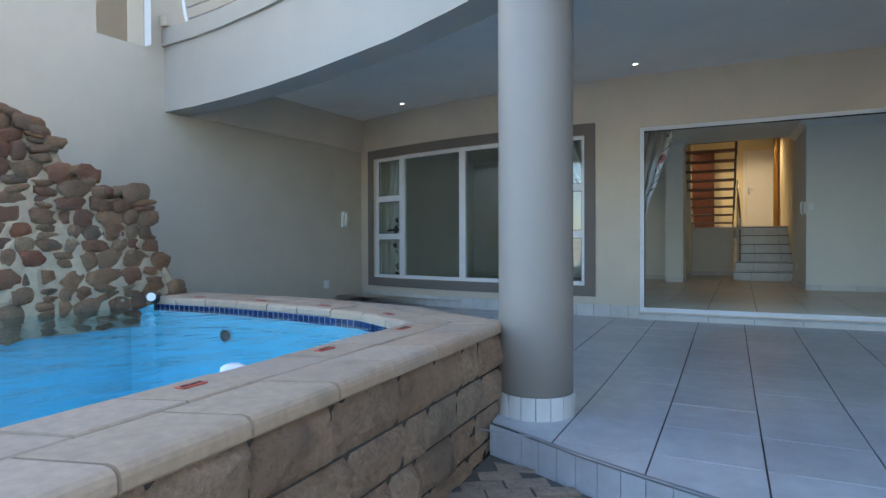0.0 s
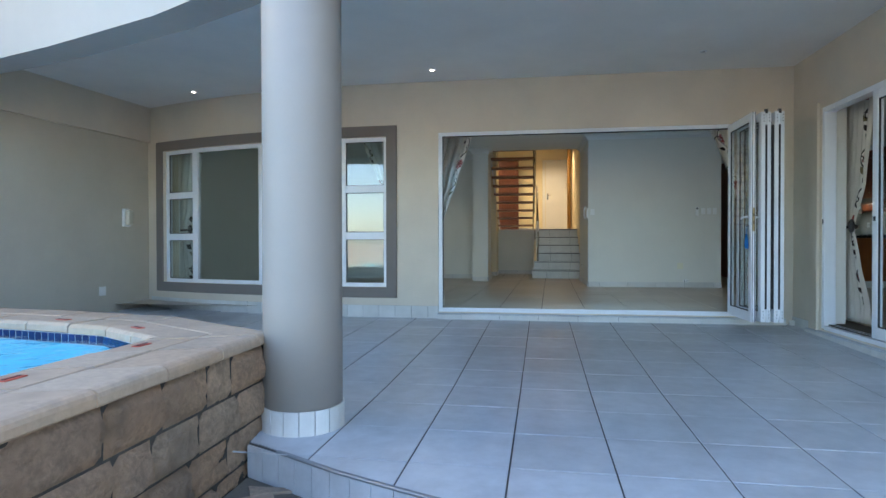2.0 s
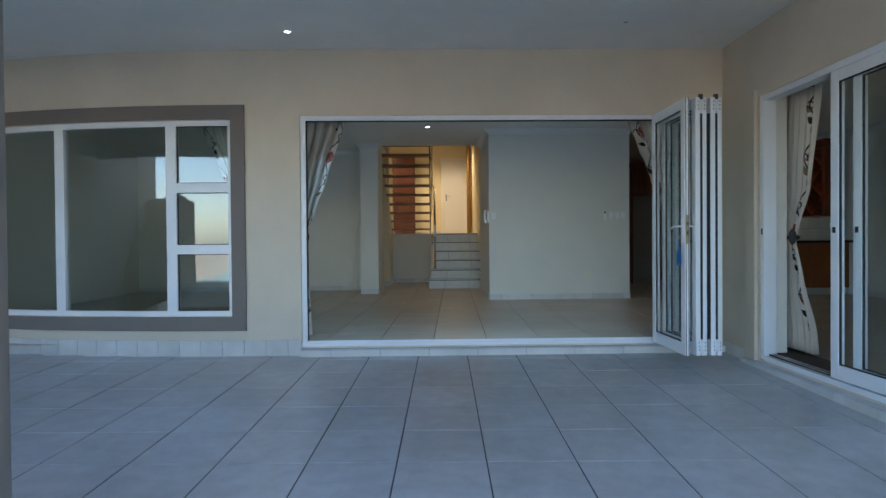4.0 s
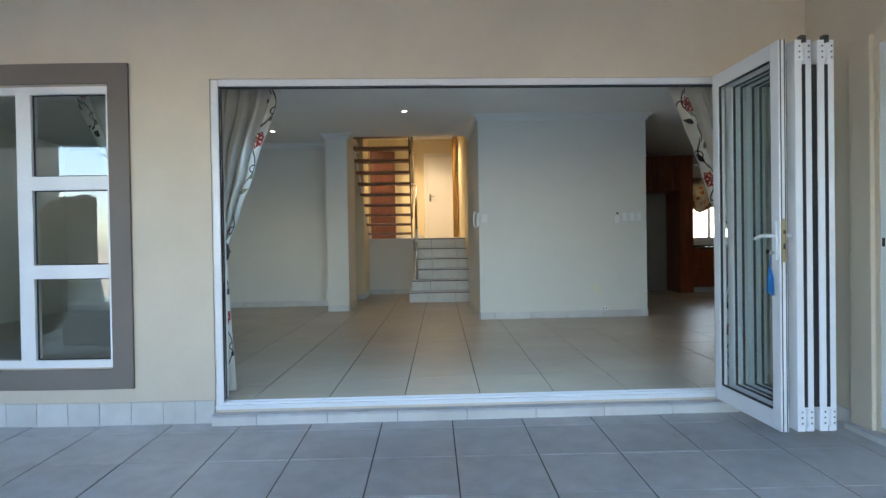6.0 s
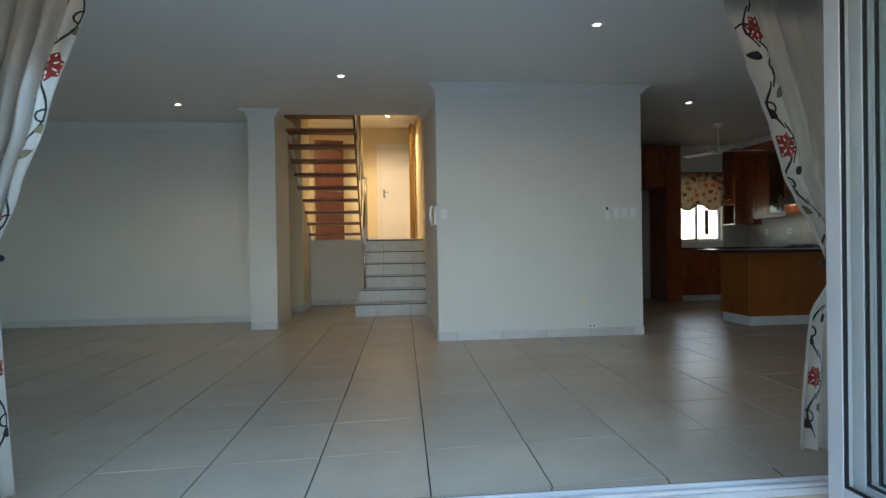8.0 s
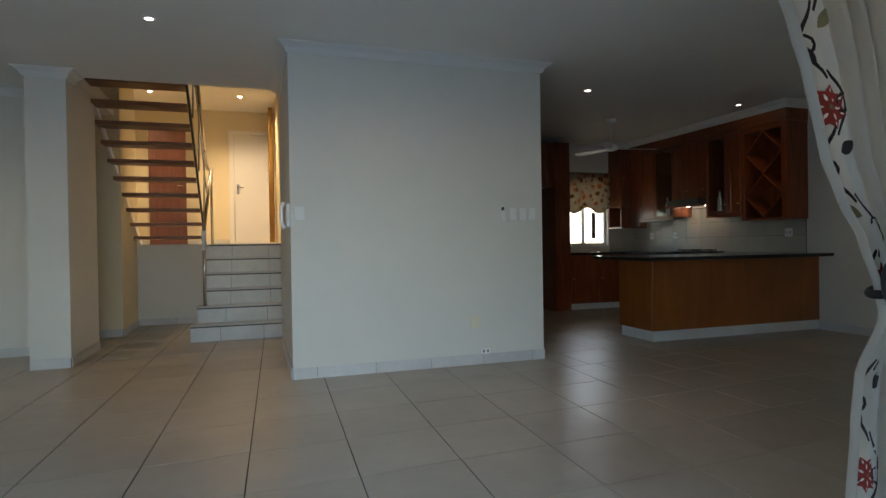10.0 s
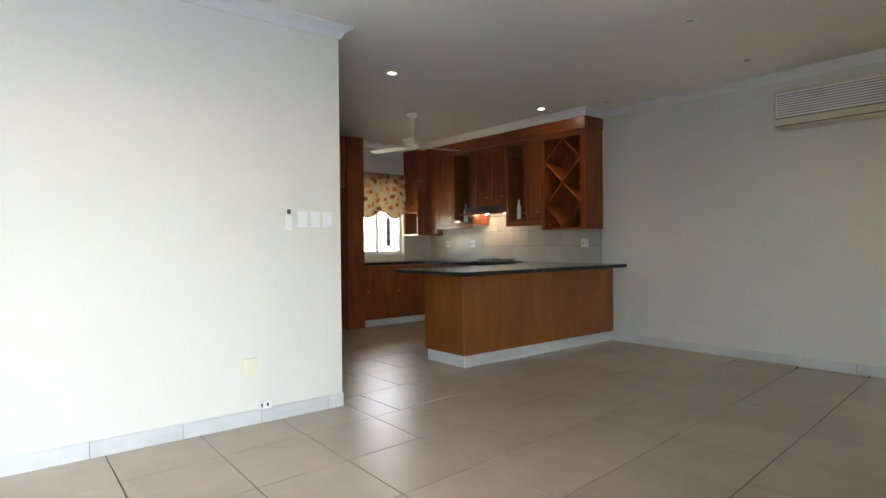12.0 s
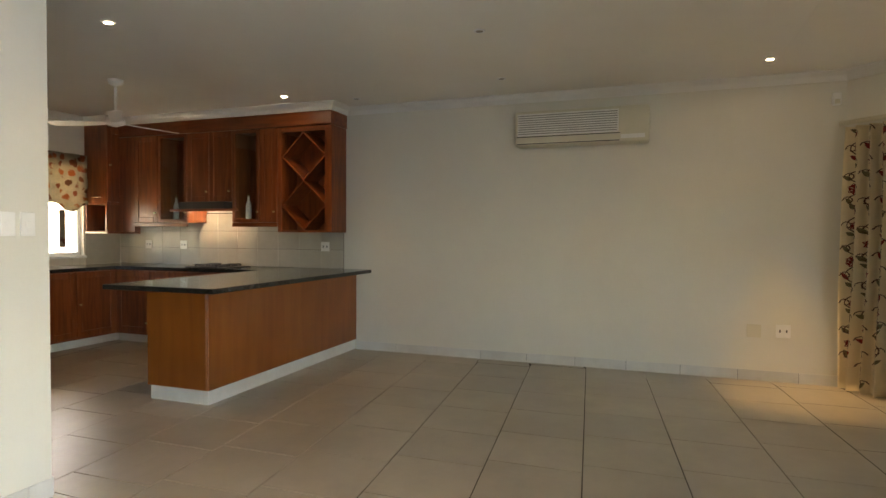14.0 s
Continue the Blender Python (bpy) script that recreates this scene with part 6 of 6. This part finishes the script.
# window and blind
kw = tagged(new("window_2"), "white kitchen window bright with daylight", "window", "", "structure")
part("window_frame", boxes((7.0, 7.04, KY + 0.06, KY + 0.11, 1.05, 2.2), (7.89, 7.93, KY + 0.06, KY + 0.11, 1.05, 2.2), (7.04, 7.89, KY + 0.06, KY + 0.11, 1.05, 1.09), (7.04, 7.89, KY + 0.06, KY + 0.11, 2.16, 2.2), (7.44, 7.49, KY + 0.06, KY + 0.11, 1.09, 2.16)), M_WHITE, kw)
for a, b in ((7.04, 7.44), (7.49, 7.89)):
    g = part("pane", boxes((a, b, KY + 0.08, KY + 0.086, 1.09, 2.16)), M_GLASS, kw)
    g.visible_shadow = False
part("window_sill", boxes((6.98, 7.95, KY - 0.03, KY - 0.0005, 1.02, 1.048), bevel=0.003), M_WHITE, kw)
m, t, b = nodes_of("floral blind cloth")
v = tex(t, "ShaderNodeTexVoronoi", 10.0, 0.0, coord="World")
n_ = tex(t, "ShaderNodeTexNoise", 14.0, 3.0, 0.6, "World")
t.links.new(mixc(t, v.inputs["Vector"].links[0].from_socket, n_.outputs["Color"], 0.09, "ADD"), v.inputs["Vector"])
blob = ramp(t, v.outputs["Distance"], [(0.34, (1, 1, 1)), (0.46, (0, 0, 0))])
pick = ramp(t, v.outputs["Color"], [(0.0, (0.30, 0.06, 0.02)), (0.4, (0.12, 0.05, 0.025)), (0.6, (0.34, 0.10, 0.03)), (1.0, (0.09, 0.085, 0.04))])
# Base colours darkened for the shade on a blind lit from behind.
basec = ramp(t, n_.outputs[0], [(0.3, (0.27, 0.235, 0.175)), (0.7, (0.36, 0.31, 0.23))])
t.links.new(mixc(t, basec.outputs[0], pick.outputs[0], blob.outputs[0]), b.inputs["Base Color"])
b.inputs["Roughness"].default_value = 0.95
M_BLIND = m
bm = bmesh.new()
nu, nv = 40, 16
grid = []
for j in range(nv + 1):
    row = []
    for i in range(nu + 1):
        u, vv = i / nu, j / nv
        droop = 0.10 * (math.cos(2 * math.pi * u * 2) * 0.5 + 0.5)
        zb = 1.60 + droop
        z = 2.32 + (zb - 2.32) * vv
        row.append(bm.verts.new((6.97 + 0.98 * u, KY - 0.05 - 0.02 * math.sin(vv * 14) * vv - 0.015 * math.sin(u * 25), z)))
    grid.append(row)
for a, b2 in zip(grid, grid[1:]):
    for i in range(nu):
        bm.faces.new((a[i], a[i + 1], b2[i + 1], b2[i])).smooth = True
bmesh.ops.solidify(bm, geom=bm.faces[:], thickness=0.004)
blind = thing("roman_blind", (7.46, KY - 0.06, 1.6), "scalloped floral fabric blind over the kitchen window", "blind")
part("cloth", bm, M_BLIND, blind)
part("tail", boxes((7.55, 7.63, KY - 0.075, KY - 0.06, 1.16, 1.62), bevel=0.006), M_BLIND, blind, "hanging patterned blind tail")
# kitchen sockets
for y in (14.14, 16.245, 16.83):
    wall_plate("wall_socket", (RX - 0.0135, y, 1.19), 0.11, 0.11, "-x", "white double socket on the kitchen splashback", "socket", 1, None, 2, "sockets on the splashback")
# ceiling fan
FANX, FANY = 6.67, 15.36
fan = thing("ceiling_fan", (FANX, FANY, 2.45), "white three-blade ceiling fan at rest", "ceiling fan")
part("canopy", lathe(bmesh.new(), FANX, FANY, [(0.02, 2.74), (0.06, 2.76), (0.07, CEIL_IN)], 20), M_WHITEPLASTIC, fan)
part("down_rod", rod(bmesh.new(), (FANX, FANY, 2.46), (FANX, FANY, 2.75), 0.012), M_WHITEPLASTIC, fan)
part("motor", lathe(bmesh.new(), FANX, FANY, [(0.03, 2.36), (0.07, 2.375), (0.085, 2.40), (0.07, 2.435), (0.025, 2.47)], 24), M_WHITEPLASTIC, fan)
for k in range(3):
    bm = bmesh.new()
    prism(bm, [(0.08, -0.025), (0.2, -0.05), (0.62, -0.06), (0.645, -0.03), (0.645, 0.03), (0.62, 0.06), (0.2, 0.05), (0.08, 0.025)], -0.004, 0.004)
    bmesh.ops.transform(bm, matrix=pose(FANX, FANY, 2.39, 0, 0, 108 + 120 * k) @ pose(0, 0, 0, 10, 0, 0), verts=bm.verts)
    part("blade", bm, M_WHITEPLASTIC, fan)

# ---- balcony railing and outlook ----
brl = thing("balcony_railing", (-4.3, 6.6, 3.19), "slim white and steel balcony railing above the terrace", "railing")
p = FASCIA.at(0.32, 0.1)
part("post", tube(bmesh.new(), [(p.x, p.y, 3.19), (p.x - 0.06, p.y - 0.01, 3.35), (p.x - 0.1, p.y - 0.01, 3.6), (p.x - 0.12, p.y - 0.01, 4.1)], 0.018), M_WHITE, brl)
for z in (3.29, 3.42, 3.55, 3.68, 3.81, 3.94):
    pts = [(FASCIA.at(s, 0.1).x, FASCIA.at(s, 0.1).y, z) for s in np.linspace(0.28, 5.2, 14)]
    part("rail", tube(bmesh.new(), pts, 0.009, 8), M_STEEL, brl)
part("top_rail", tube(bmesh.new(), [(FASCIA.at(s, 0.1).x, FASCIA.at(s, 0.1).y, 4.1) for s in np.linspace(0.2, 5.2, 14)], 0.022), M_WHITE, brl)
for s in (1.6, 2.9, 4.2):
    q = FASCIA.at(s, 0.1)
    part("post", rod(bmesh.new(), (q.x, q.y, 3.19), (q.x, q.y, 4.1), 0.018), M_WHITE, brl)
part("bracket", boxes((-4.70, -4.60, 6.60, 6.66, 3.20, 3.32), bevel=0.004), M_PLASTER_WHITE, brl)

bal = thing("balustrade", (0, -5.5, PAVING), "pale plastered balustrade at the edge of the yard", "balustrade")
part("plinth", boxes((-6.0, 9.0, -5.65, -5.35, PAVING - 0.05, PAVING + 0.35)), M_FASCIA, bal)
part("cap", boxes((-6.0, 9.0, -5.68, -5.32, PAVING + 0.85, PAVING + 0.95), bevel=0.01), M_FASCIA, bal)
for k in range(60):
    x = -5.9 + k * 0.25
    part("baluster", lathe(bmesh.new(), x, -5.5, [(0.05, PAVING + 0.35), (0.035, PAVING + 0.42), (0.06, PAVING + 0.55), (0.03, PAVING + 0.75), (0.05, PAVING + 0.85)], 10), M_FASCIA, bal)

# ---- floor pieces ----
def tile_piece(poly, top, thick, parent, name, mat):
    bm = bmesh.new()
    n = len(poly)
    c = Vector((sum(p[0] for p in poly) / n, sum(p[1] for p in poly) / n))
    q = 0.0007
    inn = [(c.x + (x - c.x) * (1 - q / 0.2), c.y + (y - c.y) * (1 - q / 0.2)) for x, y in poly]
    lo = [bm.verts.new((x, y, top - thick)) for x, y in poly]
    mi = [bm.verts.new((x, y, top - 0.0015)) for x, y in poly]
    hi = [bm.verts.new((x, y, top)) for x, y in inn]
    bm.faces.new(hi)
    for a, b in ((lo, mi), (mi, hi)):
        for i in range(n):
            bm.faces.new((a[i], a[(i + 1) % n], b[(i + 1) % n], b[i]))
    return piece(name, mesh_from(bm, name, mat), parent, (0, 0, 0))


def rot(x, y, cx, cy, deg):
    a = radians(deg)
    return cx + (x - cx) * math.cos(a) - (y - cy) * math.sin(a), cy + (x - cx) * math.sin(a) + (y - cy) * math.cos(a)


# terrace tiles
TX, TY, J, JC = 0.457, 0.470, 0.004, 0.003
rng = random.Random(21)


def behind_pool(x, y):
    """Whether a place lies on the terrace side of the pool wall."""
    if x > -0.30:
        return y > edge_y(x)
    for (xa, ya), (xb, yb) in zip(POOLBACK, POOLBACK[1:]):
        if xb <= x <= xa:
            return y > ya + (yb - ya) * (x - xa) / (xb - xa) + 0.01
    return y > 5.85


bed = bmesh.new()
for i in range(-14, 8):
    for j in range(-11, 4):
        x0, y0 = 1.10 + i * TX, 8.645 + j * TY
        x1, y1 = x0 + TX, y0 + TY
        if x0 > 4.03 or x1 < -4.75:
            continue
        x1 = min(x1, 4.045)
        wall_y = FRONT_Y - 0.002 if x0 > -0.6 else min(FRONT.at(front_s(max(-4.35, x0)), -0.002).y, FRONT.at(front_s(max(-4.35, x1)), -0.002).y)
        if y0 > wall_y - 0.02:
            continue
        y1 = min(y1, wall_y)
        xs = np.linspace(x0 + J, x1 - J, 7)
        if not any(behind_pool(*rot(x, y1 - 0.02, 1.1, 7.5, -1.2)) for x in xs):
            continue
        low = []
        for x in xs:
            y = y0 + JC
            while y < y1 - JC and not behind_pool(*rot(x, y, 1.1, 7.5, -1.2)):
                y += 0.01
            low.append((x, min(y, y1 - JC - 0.002)))
        if all(abs(p[1] - y0 - JC) < 1e-6 for p in low):
            poly = [(x0 + J, y0 + JC), (x1 - J, y0 + JC), (x1 - J, y1 - JC), (x0 + J, y1 - JC)]
        else:
            poly = low + [(x1 - J, y1 - JC), (x0 + J, y1 - JC)]
        turned = [rot(px, py, 1.1, 7.5, -1.2) for px, py in poly]
        if min(q[1] for q in turned) > wall_y - 0.015:
            continue
        poly = [(min(qx, 4.045), wall_y - 0.003 if y1 == wall_y and py > y1 - 0.01 else min(qy, wall_y - 0.003)) for (qx, qy), (px, py) in zip(turned, poly)]
        tile_piece(poly, TERRACE + rng.uniform(-0.0008, 0.0008), 0.006, terrace, "floor_tile", M_TILE_OUT)
        mx_, my_ = sum(p[0] for p in poly) / len(poly), sum(p[1] for p in poly) / len(poly)
        bed.faces.new([bed.verts.new((mx_ + (px - mx_) * 1.022, my_ + (py - my_) * 1.022, TERRACE - 0.003)) for px, py in poly])
part("grout_bed", bed, M_GROUT, terrace)

# riser tiles along the curved terrace front
RIS = Path(EDGE)
bm = RIS.slab(bmesh.new(), 0, RIS.length, -0.004, 0.02, PAVING - 0.1, TERRACE - 0.012)
ris = setting("terrace_riser", bm, M_GROUT, "pale upright tiles facing the curved terrace step", "step")
s = 0.0
while s < RIS.length - 0.05:
    e = min(s + 0.118, RIS.length)
    piece("riser_tile", mesh_from(RIS.slab(bmesh.new(), s + 0.002, e - 0.002, -0.012, -0.004, PAVING - 0.02, TERRACE - 0.012), "riser_tile", M_TILE_OUT), ris, (0, 0, 0))
    s = e
bm = RIS.sweep(bmesh.new(), [(-0.014, TERRACE - 0.012), (-0.016, TERRACE - 0.004), (-0.01, TERRACE + 0.001), (0.006, TERRACE + 0.001), (0.006, TERRACE - 0.012)], 0.22, RIS.length)
setting("terrace_edging", bm, plain("grey edging strip", (0.24, 0.25, 0.26), 0.4, 0.3), "thin grey metal strip along the terrace edge", "trim")

# pavers below the terrace
rng = random.Random(33)
count = 0
pv = setting("paving", prism(bmesh.new(), [(-0.27, -5.3), (8.0, -5.3), (8.0, 3.75), (4.2, 3.76)] + [(x, y - 0.016) for x, y in EDGE[::-1]], PAVING - 0.06, PAVING - 0.012), M_SAND, "yard of worn brown pavers with dark sandy joints", "paving")
rest = bmesh.new()
for j in range(-48, 48):
    for i in range(-2, 40):
        w, h = 0.215, 0.108
        x0, y0 = -0.36 + i * w + (w / 2 if j % 2 else 0), -0.05 + j * h
        px, py = rot(x0 + w / 2, y0 + h / 2, 0.5, 4.0, 32)
        if px < -0.2 or px > 7.5 or py < -5.2 or py > edge_y(px) - 0.02:
            continue
        near = -0.2 < px < 2.6 and py > 2.2
        corners = [rot(x, y, 0.5, 4.0, 32) for x, y in ((x0 + 0.005, y0 + 0.005), (x0 + w - 0.005, y0 + 0.005), (x0 + w - 0.005, y0 + h - 0.005), (x0 + 0.005, y0 + h - 0.005))]
        corners = [(max(-0.262, x), min(y, edge_y(max(-0.25, x)) - 0.017)) for x, y in corners]
        top = PAVING + rng.uniform(-0.006, 0.003)
        if near and count < 290:
            tile_piece(corners, top, 0.03, pv, "paver", M_PAVER)
            count += 1
        else:
            vs = [rest.verts.new((x, y, top)) for x, y in corners]
            rest.faces.new(vs)
far_p = part("paver_field", rest, M_PAVER, pv)
tagged(far_p, kind="stuff")

# living room floor tiles: rows run through from wall to wall, columns break step in the dining part
def row_y(j, x):
    """The joint line j of the tile rows; it kinks where the two tiled areas meet."""
    return 10.85 + 0.556 * j + (0.09 if x > 4.5 else 0.06) * (x - 4.5) + 0.09 * (4.5 - 5.5)


def col_x(i, y, shift):
    return 1.868 + 0.526 * i + (0.035 * (y - 11.29) if i < 6 else shift)


def crossing(i, j, shift):
    x, y = 1.868 + 0.526 * i, 11.0
    for _ in range(6):
        y = row_y(j, x)
        x = col_x(i, y, shift)
    return x, y


rng = random.Random(8)
rest = bmesh.new()
cnt = 0
Q = 0.0032
for j in range(-9, 13):
    slide = 0.27 - 0.2 * (j + 0.5) * 0.556 + rng.uniform(-0.02, 0.02)
    slide = (slide + 0.263) % 0.526 - 0.263
    for i in range(-13, 14):
        s0, s1 = (slide if i >= 6 else 0.0), (slide if i + 1 >= 6 else 0.0)
        (ax, ay), (bx, by), (cx_, cy_), (dx, dy) = crossing(i, j, s0), crossing(i + 1, j, s1), crossing(i + 1, j + 1, s1), crossing(i, j + 1, s0)
        pts = [(ax + Q, ay + Q), (bx - Q, by + Q), (cx_ - Q, cy_ - Q), (dx + Q, dy - Q)]
        cx, cy = (ax + cx_) / 2, (ay + cy_) / 2
        if max(p[0] for p in pts) < -4.6 or min(p[0] for p in pts) > RX - 0.03 or min(p[1] for p in pts) > 17.7 or max(p[1] for p in pts) < 6.2:
            continue
        if cx < 4.4 and max(p[1] for p in pts) < 9.5:
            continue
        low = 9.475 if cx < 4.4 else 6.2
        pts = [(min(x, RX - 0.002), max(y, low)) for x, y in pts]
        if cnt < 300 and -1.5 < cx < RX and 9.4 < cy < 16.5:
            tile_piece(pts, rng.uniform(-0.0006, 0.0006), 0.005, floor_in, "floor_tile", M_TILE_IN)
            cnt += 1
        else:
            rest.faces.new([rest.verts.new((x, y, 0.0)) for x, y in pts])
fp = part("floor_tile_field", rest, M_TILE_IN, floor_in)
tagged(fp, kind="stuff")


# the terrace falls gently from the house towards the pool
for ob in terrace.children:
    for v in ob.data.vertices:
        v.co.z += 0.022 * min(3.4, max(0.0, (ob.matrix_basis @ v.co).y - 6.2))
